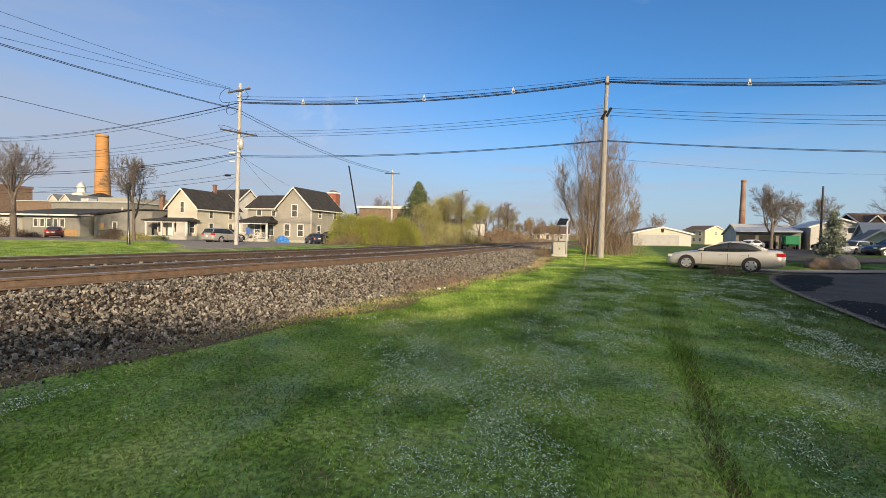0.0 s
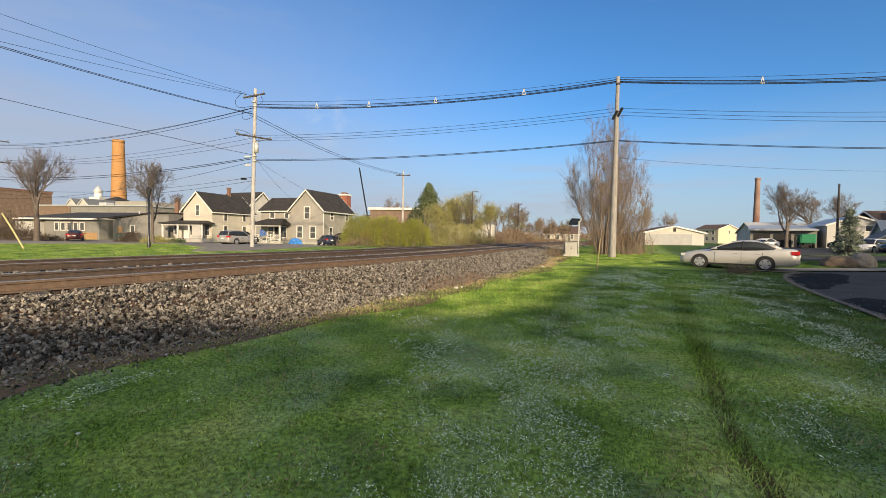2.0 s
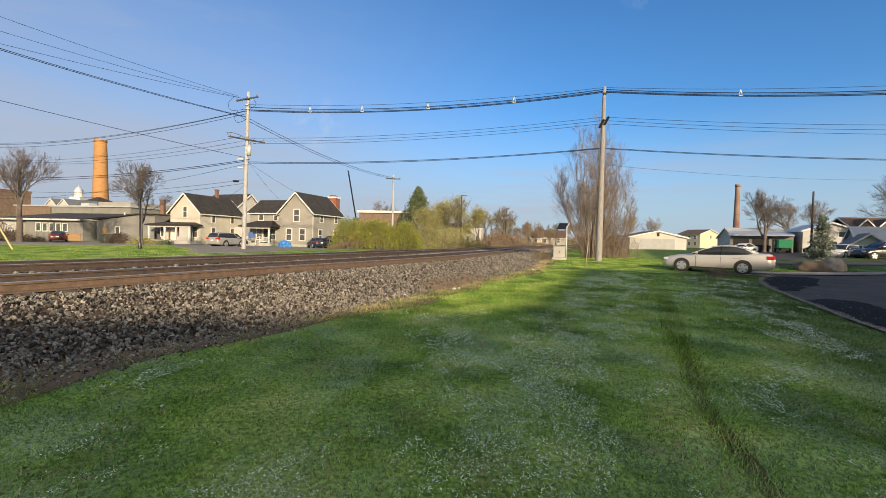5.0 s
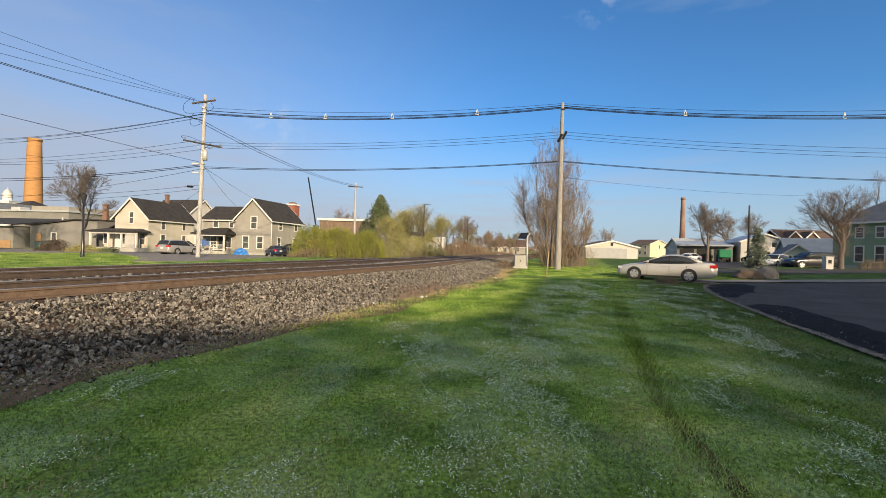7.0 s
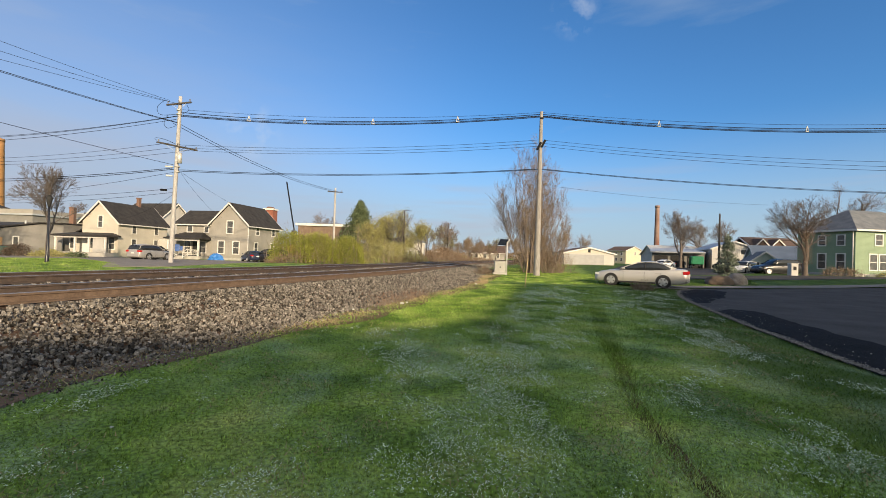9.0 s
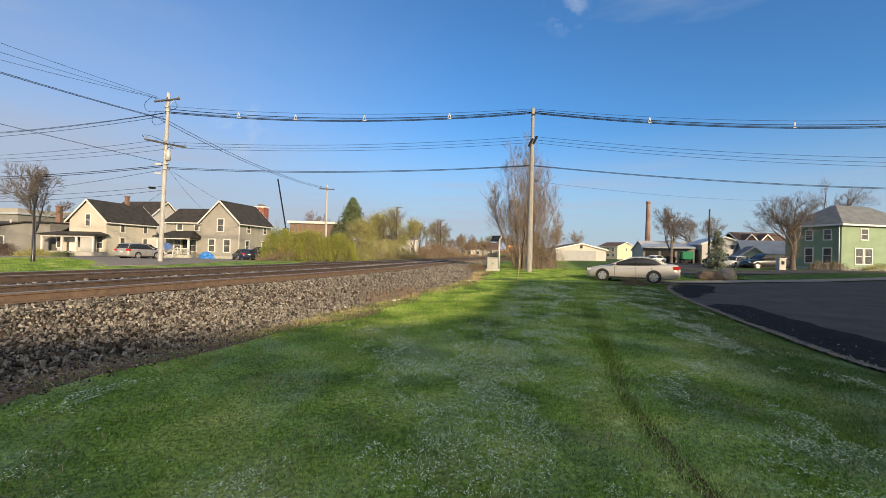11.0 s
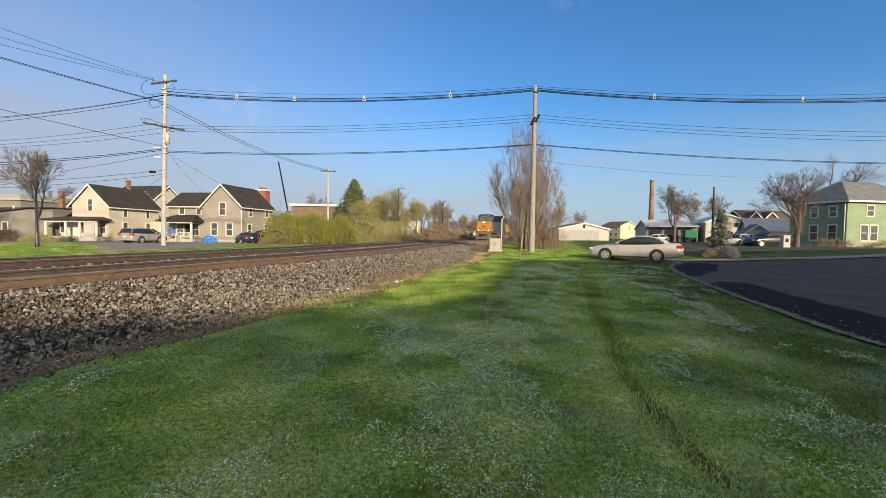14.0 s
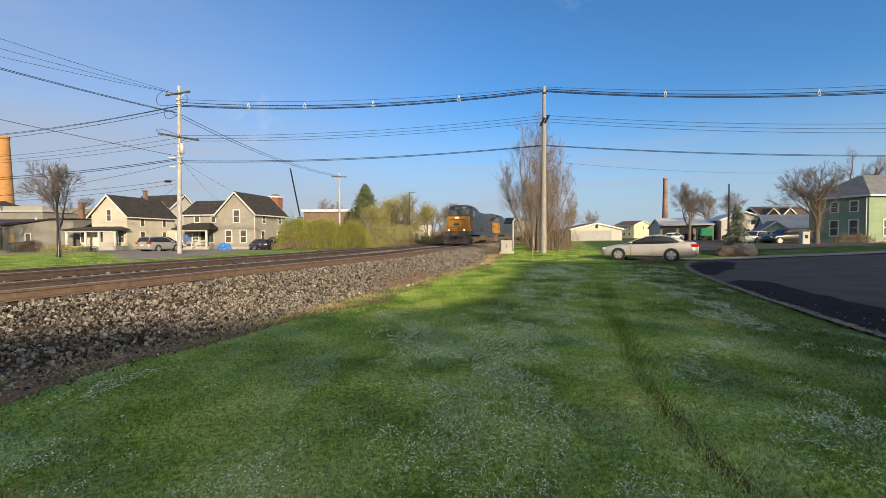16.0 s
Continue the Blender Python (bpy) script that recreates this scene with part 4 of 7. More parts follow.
def gable_roof(parent, x0, x1, y0, y1, eave, ridge, along_y, material, over=0.35, thick=0.16, name="roof"):
    """Two roof slabs with their trim boards."""
    sh, tr = Shape(), Shape()
    if along_y:
        xm = (x0 + x1) / 2
        k = (ridge - eave) / (xm - x0)
        lo = eave - over * k
        sh.prism([(x0 - over, lo), (xm, ridge), (x1 + over, lo), (x1 + over, lo + thick), (xm, ridge + thick), (x0 - over, lo + thick)], y0 - over, y1 + over, "y")
        for ya, yb in ((y0 - over - 0.06, y0 - over - 0.003), (y1 + over + 0.003, y1 + over + 0.06)):
            tr.prism([(x0 - over, lo - 0.10), (xm, ridge - 0.10), (x1 + over, lo - 0.10), (x1 + over, lo + thick), (xm, ridge + thick), (x0 - over, lo + thick)], ya, yb, "y")
        for xa in (x0 - over - 0.10, x1 + over + 0.003):
            tr.box(xa, y0 - over, lo - 0.06, xa + 0.10, y1 + over, lo + 0.08)
    else:
        ym = (y0 + y1) / 2
        k = (ridge - eave) / (ym - y0)
        lo = eave - over * k
        sh.prism([(y0 - over, lo), (ym, ridge), (y1 + over, lo), (y1 + over, lo + thick), (ym, ridge + thick), (y0 - over, lo + thick)], x0 - over, x1 + over, "x")
        for xa, xb in ((x0 - over - 0.06, x0 - over - 0.003), (x1 + over + 0.003, x1 + over + 0.06)):
            tr.prism([(y0 - over, lo - 0.10), (ym, ridge - 0.10), (y1 + over, lo - 0.10), (y1 + over, lo + thick), (ym, ridge + thick), (y0 - over, lo + thick)], xa, xb, "x")
        for ya in (y0 - over - 0.10, y1 + over + 0.003):
            tr.box(x0 - over, ya, lo - 0.06, x1 + over, ya + 0.10, lo + 0.08)
    r = part(name, sh, material, parent)
    part("fascia", tr, TRIM, r, "white painted fascia boards")
    return r


def gable_wall(x0, x1, y0, y1, h, ridge, along_y):
    sh = Shape()
    if along_y:
        sh.prism([(x0, -0.6), (x1, -0.6), (x1, h), ((x0 + x1) / 2, ridge), (x0, h)], y0, y1, "y")
    else:
        sh.prism([(y0, -0.6), (y1, -0.6), (y1, h), ((y0 + y1) / 2, ridge), (y0, h)], x0, x1, "x")
    return sh


def hip_roof(parent, x0, x1, y0, y1, eave, top, inset, material, over=0.3, name="roof"):
    a = [(x0 - over, y0 - over), (x1 + over, y0 - over), (x1 + over, y1 + over), (x0 - over, y1 + over)]
    b = [(x0 + inset, y0 + inset), (x1 - inset, y0 + inset), (x1 - inset, y1 - inset), (x0 + inset, y1 - inset)]
    sh = Shape()
    v = [(*p, eave) for p in a] + [(*p, eave + 0.14) for p in a] + [(*p, top) for p in b]
    sh.add(v, [(3, 2, 1, 0), (8, 9, 10, 11)] + [(i, (i + 1) % 4, 4 + (i + 1) % 4, 4 + i) for i in range(4)] + [(4 + i, 4 + (i + 1) % 4, 8 + (i + 1) % 4, 8 + i) for i in range(4)])
    r = part(name, sh, material, parent)
    tr = Shape()
    o = over + 0.03
    for c in ((x0 - o, y0 - o, x1 + o, y0 - o + 0.028), (x0 - o, y1 + o - 0.028, x1 + o, y1 + o), (x0 - o, y0 - o + 0.028, x0 - o + 0.028, y1 + o - 0.028), (x1 + o - 0.028, y0 - o + 0.028, x1 + o, y1 + o - 0.028)):
        tr.box(c[0], c[1], eave - 0.05, c[2], c[3], eave + 0.15)
    part("fascia", tr, TRIM, r, "white painted fascia boards")
    return r


def porch(parent, x0, x1, y0, y1, h, top, posts, roof_mat, rail=True):
    """A porch before a wall at y1: deck, posts and a hipped roof."""
    deck = part("porch_deck", Shape().box(x0, y0, -0.5, x1, y1 - 0.01, 0.45), CONCRETE, parent)
    sh = Shape()
    o = 0.3
    v = [(x0 - o, y0 - o, h), (x1 + o, y0 - o, h), (x1 + o, y1 - 0.01, h), (x0 - o, y1 - 0.01, h)]
    v += [(x, y, z + 0.16) for x, y, z in v]
    v += [(x0 + 1.0, y1 - 0.01, top), (x1 - 1.0, y1 - 0.01, top)]
    sh.add(v, [(3, 2, 1, 0), (0, 1, 5, 4), (1, 2, 6, 5), (3, 0, 4, 7), (4, 5, 9, 8), (5, 6, 9), (7, 4, 8), (2, 3, 7, 8, 9, 6)])
    pr = part("porch_roof", sh, roof_mat, parent)
    part("beam", Shape().box(x0, y0, h - 0.22, x1, y0 + 0.14, h - 0.01), TRIM, pr)
    for px in posts:
        part("porch_post", Shape().box(px - 0.11, y0 + 0.0, 0.45, px + 0.11, y0 + 0.2, h - 0.22, 0.01), TRIM, parent)
    return pr


def chimney(parent, x, y, z0, z1, w, material):
    c = part("chimney", Shape().box(x - w / 2, y - w / 2, z0, x + w / 2, y + w / 2, z1).box(x - w / 2 - 0.06, y - w / 2 - 0.06, z1 + 0.003, x + w / 2 + 0.06, y + w / 2 + 0.06, z1 + 0.16), material, parent)
    return c


# tan house with a gable, a side wing and a small porch; its front-right corner is the local origin
tan = thing("house", pose(-16.6, 62.0, -0.32, 0, 0, -19), "tan two-storey house with white trim and dark roof", "house")
part("wall", gable_wall(-5.6, 0, 0, 8.0, 5.05, 7.85, True), SIDING_TAN, tan)
part("wing_wall", gable_wall(-11.4, -5.6, 0.5, 6.0, 5.05, 6.95, False), SIDING_TAN, tan)
gable_roof(tan, -5.6, 0, 0, 8.0, 5.05, 7.85, True, SHINGLE)
gable_roof(tan, -11.4, -5.3, 0.5, 6.0, 5.05, 6.95, False, SHINGLE, name="wing_roof")
for wx, wz, ww, wh in ((-2.75, 3.75, 0.85, 1.65), (-4.0, 0.95, 0.85, 1.65), (-1.75, 0.95, 0.85, 1.65)):
    window(tan, wx, 0, wz, ww, wh)
for wx, ww, wh in ((-9.3, 0.75, 0.8), (-6.7, 0.6, 0.7)):
    window(tan, wx, 0.5, 3.85, ww, wh, sash=False)
for wy in (2.2, 6.3):
    window(tan, 0, wy, 3.7, 0.75, 0.95, "right")
    window(tan, 0, wy - 0.3, 0.9, 0.75, 1.6, "right")
porch(tan, -11.1, -6.1, -1.6, 0.5, 2.75, 3.75, (-10.9, -6.3), SHINGLE)
window(tan, -9.6, 0.5, 0.95, 0.9, 1.55)
window(tan, -7.2, 0.5, 0.95, 0.9, 1.55)
part("door", Shape().box(-8.75, 0.42, 0.46, -7.95, 0.50, 2.45, 0.01), DARK, tan, "dark front door")
st = Shape()
for i in range(3):
    st.box(-9.3, -1.6 - 0.3 * (3 - i), -0.5, -7.9, -1.6 - 0.3 * (2 - i), 0.12 + 0.12 * i)
part("steps", st, CONCRETE, tan, "short concrete porch steps")
for sx in (-9.4, -7.8):
    rl = Shape()
    rl.box(sx - 0.04, -2.5, 0.1, sx + 0.04, -2.42, 1.0).box(sx - 0.04, -1.68, 0.45, sx + 0.04, -1.6, 1.4)
    rl.prism([(-2.5, 0.95), (-1.6, 1.35), (-1.6, 1.45), (-2.5, 1.05)], sx - 0.05, sx + 0.05, "x")
    rl.prism([(-2.5, 0.25), (-1.6, 0.65), (-1.6, 0.72), (-2.5, 0.32)], sx - 0.03, sx + 0.03, "x")
    part("stair_rail", rl, TRIM, tan, "white wooden stair rail")
for xa, xb in ((-11.0, -9.4), (-7.8, -6.2)):
    rl = Shape().box(xa, -1.58, 1.25, xb, -1.5, 1.33).box(xa, -1.58, 0.6, xb, -1.5, 0.66)
    k = xa + 0.15
    while k < xb:
        rl.box(k - 0.02, -1.56, 0.66, k + 0.02, -1.52, 1.25)
        k += 0.16
    part("porch_rail", rl, TRIM, tan, "white wooden porch rail")
part("downspout", Shape().tube((0.06, -0.08, 0), (0.06, -0.08, 4.9), 0.05, n=8), TRIM, tan)
part("foundation", Shape().box(-5.68, -0.06, -0.6, 0.06, 8.05, 0.35), CONCRETE, tan)

# cream house with a long porch round its front
cream = thing("house", pose(-33.5, 64.0, -0.2, 0, 0, -16), "cream two-storey house with white porch and dark roof", "house")
part("wall", gable_wall(-5.3, 0, 0, 8.8, 4.65, 7.3, True), SIDING_CREAM, cream)
gable_roof(cream, -5.3, 0, 0, 8.8, 4.65, 7.3, True, SHINGLE)
part("annex_wall", Shape().box(0.0, 7.2, -0.6, 1.8, 8.78, 2.6), SIDING_WHITE, cream)
chimney(cream, -2.65, 6.2, 6.8, 8.5, 0.42, BRICK_DULL)
window(cream, -2.65, 0, 3.9, 0.6, 1.5)
for wy in (2.6, 6.6):
    window(cream, 0, wy, 3.2, 0.6, 1.0, "right", False)
    window(cream, 0, wy, 0.75, 0.7, 1.6, "right")
porch(cream, -7.3, 0.2, -2.0, 0, 2.55, 3.1, (-7.1, -4.3, -2.3, 0.0), SHINGLE)
part("side_wall", Shape().box(-7.0, 0.0, -0.6, -5.32, 4, 2.5), SIDING_CREAM, cream)
part("side_roof", Shape().prism([(-7.3, 2.55), (-5.32, 3.5), (-5.32, 3.65), (-7.3, 2.7)], 0.02, 4.2, "y"), SHINGLE, cream)
for wx in (-6.6, -3.6, -0.9):
    window(cream, wx, 0, 0.95, 0.8, 1.5)
part("door", Shape().box(-5.2, -0.06, 0.46, -4.35, 0.0, 2.4, 0.01), TRIM, cream, "white front door")
part("porch_screen", Shape().box(-1.7, -1.96, 0.47, -0.2, -1.9, 2.3), SIDING_WHITE, cream, "pale plastic sheet over a porch bay")
# house behind, only its white gable and roof show
back = thing("house", pose(-35.6, 80, -0.3, 0, 0, -24), "cream house with grey roof and white gable behind", "house")
part("wall", gable_wall(-9, 0, 0, 7, 6.2, 9.2, False), SIDING_WHITE, back)
gable_roof(back, -9, 0, 0, 7, 6.2, 9.2, False, SHINGLE)

# green house
green = thing("house", pose(53.0, 38.1, 0.25, 0, 0, -2), "two-storey green clapboard house with grey hip roof", "house")
part("wall", Shape().box(0, 0, -0.7, 11, 6.6, 5.3), SIDING_GREEN, green)
hip_roof(green, 0, 11, 0, 6.6, 5.3, 8.0, 3.1, SHINGLE_GREY, 0.4)
for wy in (1.5, 3.6):
    window(green, 0, wy, 3.7, 0.75, 1.1, "left")
    window(green, 0, wy, 0.95, 0.85, 1.7, "left")
window(green, 3.1, 0, 3.75, 0.9, 1.15)
window(green, 2.4, 0, 0.95, 0.95, 1.7)
window(green, 3.7, 0, 0.95, 0.95, 1.7)
window(green, 7.5, 0, 0.95, 0.95, 1.7)
window(green, 7.5, 0, 3.75, 0.9, 1.15)
part("foundation", Shape().box(-0.05, -0.05, -0.7, 11.05, 6.65, 0.45), CONCRETE, green)
part("downspout", Shape().tube((-0.08, 0.2, 0), (-0.08, 0.2, 5.2), 0.05, n=8), TRIM, green)

# small sage cottage
cottage = thing("house", pose(52.0, 50.0, 0.2, 0, 0, -30) @ Matrix.Scale(0.88, 4), "low sage-green cottage with pale grey roof", "house")
part("wall", gable_wall(0, 3.6, 0, 3, 1.95, 3.3, True), SIDING_SAGE, cottage)
gable_roof(cottage, 0, 3.6, 0, 4, 1.95, 3.3, True, SHINGLE_GREY)
part("main_wall", gable_wall(1.5, 7.4, 2.2, 8, 1.95, 4.4, False), SIDING_SAGE, cottage)
gable_roof(cottage, 1.5, 7.4, 2.2, 8, 1.95, 4.4, False, SHEET, name="main_roof")
for wx in (0.8, 2.6):
    window(cottage, wx, 0, 0.6, 0.55, 1.1)
window(cottage, 4.9, 2.2, 0.6, 0.7, 1.1)
part("door", Shape().box(1.35, -0.06, -0.1, 2.1, 0.0, 1.75, 0.01), SIDING_SAGE, cottage, "sage entrance door")
kiosk = thing("utility_shed", pose(42.5, 36.3, 0.2, 0, 0, -20), "small white shed beside the bare tree", "shed")
part("body", Shape().box(-0.32, -0.32, -0.4, 0.32, 0.32, 1.35, 0.02), SIDING_WHITE, kiosk)
part("lid", Shape().box(-0.36, -0.36, 1.353, 0.36, 0.36, 1.42, 0.02), TRIM, kiosk)
part("vent", Shape().box(-0.14, -0.34, 0.75, 0.14, -0.32, 1.1), DARK, kiosk)

# dark-roofed house over the cottage
far_house = thing("house", pose(70.5, 67, 0.2, 0, 0, -12), "pale house with dark brown gabled roof", "house")
part("wall", Shape().box(0, 0, -0.7, 9, 7, 4.3), SIDING_WHITE, far_house)
gable_roof(far_house, 0, 9, 0, 7, 4.3, 6.3, False, SHINGLE_BROWN)
for k in (1.6, 4.6):
    part("dormer", gable_wall(k - 1.0, k + 1.0, 0.1, 3, 4.9, 5.9, True), SHINGLE_BROWN, far_house)
    gable_roof(far_house, k - 1.0, k + 1.0, 0.1, 3, 4.9, 5.9, True, SHINGLE_BROWN, 0.2, name="dormer_roof")
window(far_house, 4.6, 0, 2.4, 0.9, 1.2)

# commercial sheds behind the parking area
shed = thing("commercial_building", pose(56.9, 77.2, 0.3, 0, 0, -37), "long grey workshop with flat metal roof and dark bays", "building")
part("wall", Shape().box(0, 0, -0.8, 9.2, 12, 2.9), STUCCO, shed)
part("roof", Shape().prism([(-1.2, 2.903), (12.3, 4.0), (12.3, 4.15), (-1.2, 3.1)], -0.3, 9.3, "x"), SHEET, shed)
# open bays are panels on the wall, the shade inside put into their colour
for k in (0.5, 3.4, 6.3):
    part("bay_door", Shape().box(k, -0.06, -0.2, k + 2.4, 0.0, 2.3), DARK, shed, "dark panel for a shaded open garage bay")
hall = thing("commercial_building", pose(65.3, 71, 0.3, 0, 0, -28), "white gabled hall with grey low roof", "building")
part("wall", gable_wall(0, 7.6, 0, 14, 3.9, 5.3, True), SIDING_WHITE, hall)
gable_roof(hall, 0, 7.6, 0, 14, 3.9, 5.3, True, SHEET, 0.3)
window(hall, 5.4, 0, 2.9, 1.2, 0.9, sash=False)
part("bay_door", Shape().box(1.2, -0.06, -0.2, 4.6, 0.0, 2.1), DARK, hall, "dark panel for a shaded open garage bay")
low = thing("commercial_building", pose(73.5, 98, 0.2, 0, 0, -16), "low white building with pale roof behind the parked cars", "building")
part("wall", gable_wall(0, 22, 0, 10, 3.0, 5.4, False), SIDING_WHITE, low)
gable_roof(low, 0, 22, 0, 10, 3.0, 5.4, False, SHEET, 0.3)
for k in (4, 9, 14):
    window(low, k, 0, 1.0, 1.4, 1.1, sash=False)

# white garage and yellow house
garage = thing("garage", pose(39.0, 80, 0.0, 0, 0, -10), "low white garage with a wide gable", "garage")
part("wall", gable_wall(0, 10.3, 0, 8.5, 2.55, 3.7, True), SIDING_WHITE, garage)
gable_roof(garage, 0, 10.3, 0, 8.5, 2.55, 3.7, True, SHINGLE_BROWN, 0.3)
part("gable_panel", Shape().prism([(0.05, 2.6), (10.25, 2.6), (5.15, 3.7)], -0.03, 0.0, "y"), SIDING_CREAM, garage)
part("vent", Shape().box(4.9, -0.08, 2.75, 5.4, -0.03, 3.4), DARK, garage)
part("garage_door", Shape().box(0.25, -0.05, -0.1, 8.2, 0.0, 2.3), PAINT_GREY, garage, "wide grey roll-up door")
yellow = thing("house", pose(108.3, 158, 0.2, 0, 0, 20), "yellow two-storey house with brown roof", "house")
part("wall", gable_wall(-4, 7, 0, 9, 5.2, 6.9, True), SIDING_YELLOW, yellow)
gable_roof(yellow, -4, 7, 0, 9, 5.2, 6.9, True, SHINGLE_BROWN, 0.4)
window(yellow, 2.0, 0, 3.4, 0.8, 1.3)
for wy in (2, 4.5, 7):
    for wz in (0.9, 3.2):
        window(yellow, -4, wy, wz, 0.9, 1.2, "left")

# tall stacks
def stack(name, x, y, z0, h, r0, r1, material, label, bands=()):
    ob = thing(name, pose(x, y, z0), label, "chimney")
    sh, n = Shape(), 12
    sh.path([Vector((0, 0, h * k / n)) for k in range(n + 1)], [r0 + (r1 - r0) * k / n for k in range(n + 1)], 32)
    sh.tube((0, 0, h - 0.02), (0, 0, h), r1, r1, 32)
    part("shaft", sh, material, ob)
    part("rim", Shape().tube((0, 0, h - 0.9), (0, 0, h + 0.1), r1 + 0.12, r1 + 0.15, 32), material, ob)
    for b in bands:
        part("band", Shape().tube((0, 0, b), (0, 0, b + 0.15), r0 + (r1 - r0) * b / h + 0.03, None, 32), RUST, ob, "iron band")
    return ob


stack("factory_chimney", -126.2, 170, 0, 36.3, 3.0, 1.95, STACK, "tall buff-brick factory chimney behind low buildings", (22, 30))
stack("factory_chimney", 128.8, 170, 0, 26.5, 1.3, 0.85, STACK_RED, "tall stained red-brick factory chimney", (8, 14, 20))


# ---- industrial buildings over the tracks ----
mill = thing("commercial_building", pose(-69.3, 72, -0.2, 0, 0, -14), "low grey stucco building with a row of windows and dark roof", "building")
part("wall", Shape().box(0, 0, -0.6, 16.6, 9, 3.1), STUCCO, mill)
part("roof", Shape().prism([(-0.7, 3.1), (9.3, 4.5), (9.3, 4.62), (-0.7, 3.28)], -0.5, 17.0, "x"), SHINGLE, mill)
for k in range(5):
    window(mill, 7.9 + 1.32 * k, 0, 1.35, 0.8, 1.15, sash=False)
part("fascia", Shape().box(-0.55, -0.76, 3.0, 17.05, -0.72, 3.24), TRIM, mill, "pale roof edge")
part("entry", Shape().box(0.4, -0.9, -0.6, 5.2, -0.01, 2.7), SIDING_WHITE, mill, "pale enclosed entry bay")
part("entry_roof", Shape().box(0.2, -1.1, 2.703, 5.4, -0.01, 2.85), SHINGLE, mill)
part("panel_door", Shape().box(12.6, -0.07, -0.3, 16.2, 0, 1.0), DOOR_WOOD, mill, "tan wooden panel")
store = thing("commercial_building", pose(-52.0, 69.2, -0.2, 0, 0, -14), "grey stucco storehouse with sloping dark roof", "building")
part("wall", Shape().prism([(0, -0.6), (10.8, -0.6), (10.8, 4.1), (7.5, 4.1), (0, 3.2)], 0, 10, "y"), STUCCO, store)
part("roof", Shape().prism([(-0.4, 3.2), (7.6, 4.15), (10.9, 4.15), (10.9, 4.3), (7.6, 4.3), (-0.4, 3.35)], -0.4, 10.3, "y"), SHINGLE, store)
part("door", Shape().box(1.0, -0.06, -0.2, 1.9, 0, 2.1), DOOR_WOOD, store, "brown wooden door")
window(store, 3.9, 0, 1.0, 0.7, 1.2, sash=False)
part("vent_pipe", Shape().tube((3.0, 2.0, 3.4), (3.0, 2.0, 4.6), 0.12, n=10), METAL_GREY, store)
mid = thing("commercial_building", pose(-81.6, 96, -0.2, 0, 0, -14), "pale flat-roofed factory block behind the storehouse", "building")
part("wall", Shape().box(0, 0, -0.6, 20.6, 14, 6.5), STUCCO, mid)
part("roof", Shape().box(-0.3, -0.3, 6.503, 20.9, 14.3, 6.8), SHEET, mid)
part("parapet", Shape().box(12.5, -0.02, 6.803, 20.6, 13, 7.6), SIDING_TAN, mid, "raised tan roof block")
part("roof_vent", Shape().box(4, 3, 6.803, 6, 5, 7.6, 0.05), METAL_GREY, mid)
brick = thing("commercial_building", pose(-138.3, 125, 0, 0, 0, -14), "old brown brick mill with flat cornice", "building")
part("wall", Shape().box(0, 0, -0.6, 14.5, 14, 12.0), BRICK_TAN, brick)
part("cornice", Shape().box(-0.2, -0.3, 12.003, 14.7, 14.2, 12.7), BRICK_DULL, brick)
for k in range(3):
    part("blind_arch", Shape().box(2.5 + 4.4 * k, -0.05, 5.0, 3.7 + 4.4 * k, 0.0, 8.0), BRICK_DULL, brick, "bricked-up window")
annex = thing("commercial_building", pose(-109.2, 117.7, 0, 0, 0, -14), "lower tan brick annex beside the mill", "building")
part("wall", Shape().box(0, 0, -0.6, 11.6, 12, 7.4), BRICK_TAN, annex)
part("roof", Shape().box(-0.3, -0.3, 7.403, 11.9, 12.3, 7.7), SHEET, annex)
works = thing("commercial_building", pose(-120.8, 140, 0, 0, 0, -14), "pale works with two small gables and slate roofs", "building")
for k in (0, 5.0):
    part("wall", gable_wall(k, k + 4.6, 0, 16, 8.8, 11.0, True), SIDING_WHITE, works)
    gable_roof(works, k, k + 4.6, 0, 16, 8.8, 11.0, True, SHINGLE_GREY, 0.3)
pyramid = thing("commercial_building", pose(-121.0, 151, 0, 0, 0, -14), "pale block with a dark pyramid roof", "building")
part("wall", Shape().box(0, 0, -0.6, 9.6, 9.6, 10.2), SIDING_WHITE, pyramid)
hip_roof(pyramid, 0, 9.6, 0, 9.6, 10.2, 13.0, 4.4, SHINGLE, 0.5)
roofs = thing("commercial_building", pose(-74, 122, 0, 0, 0, -14), "white flat-roofed block behind the houses", "building")
part("wall", Shape().box(0, 0, -0.6, 20, 12, 8.6), SIDING_WHITE, roofs)
part("roof", Shape().box(-0.3, -0.3, 8.603, 20.3, 12.3, 8.95), SHEET, roofs)
for k in range(5):
    window(roofs, 2.0 + 4 * k, 0, 6.4, 1.5, 1.3, sash=False)
stackb = thing("brick_chimney", pose(-57.5, 95, -0.2), "square red brick chimney over the roofs", "chimney")
part("shaft", Shape().box(-0.4, -0.4, 0, 0.4, 0.4, 8.3), BRICK_DULL, stackb)
part("cap", Shape().box(-0.47, -0.47, 8.303, 0.47, 0.47, 8.6), BRICK_DULL, stackb)
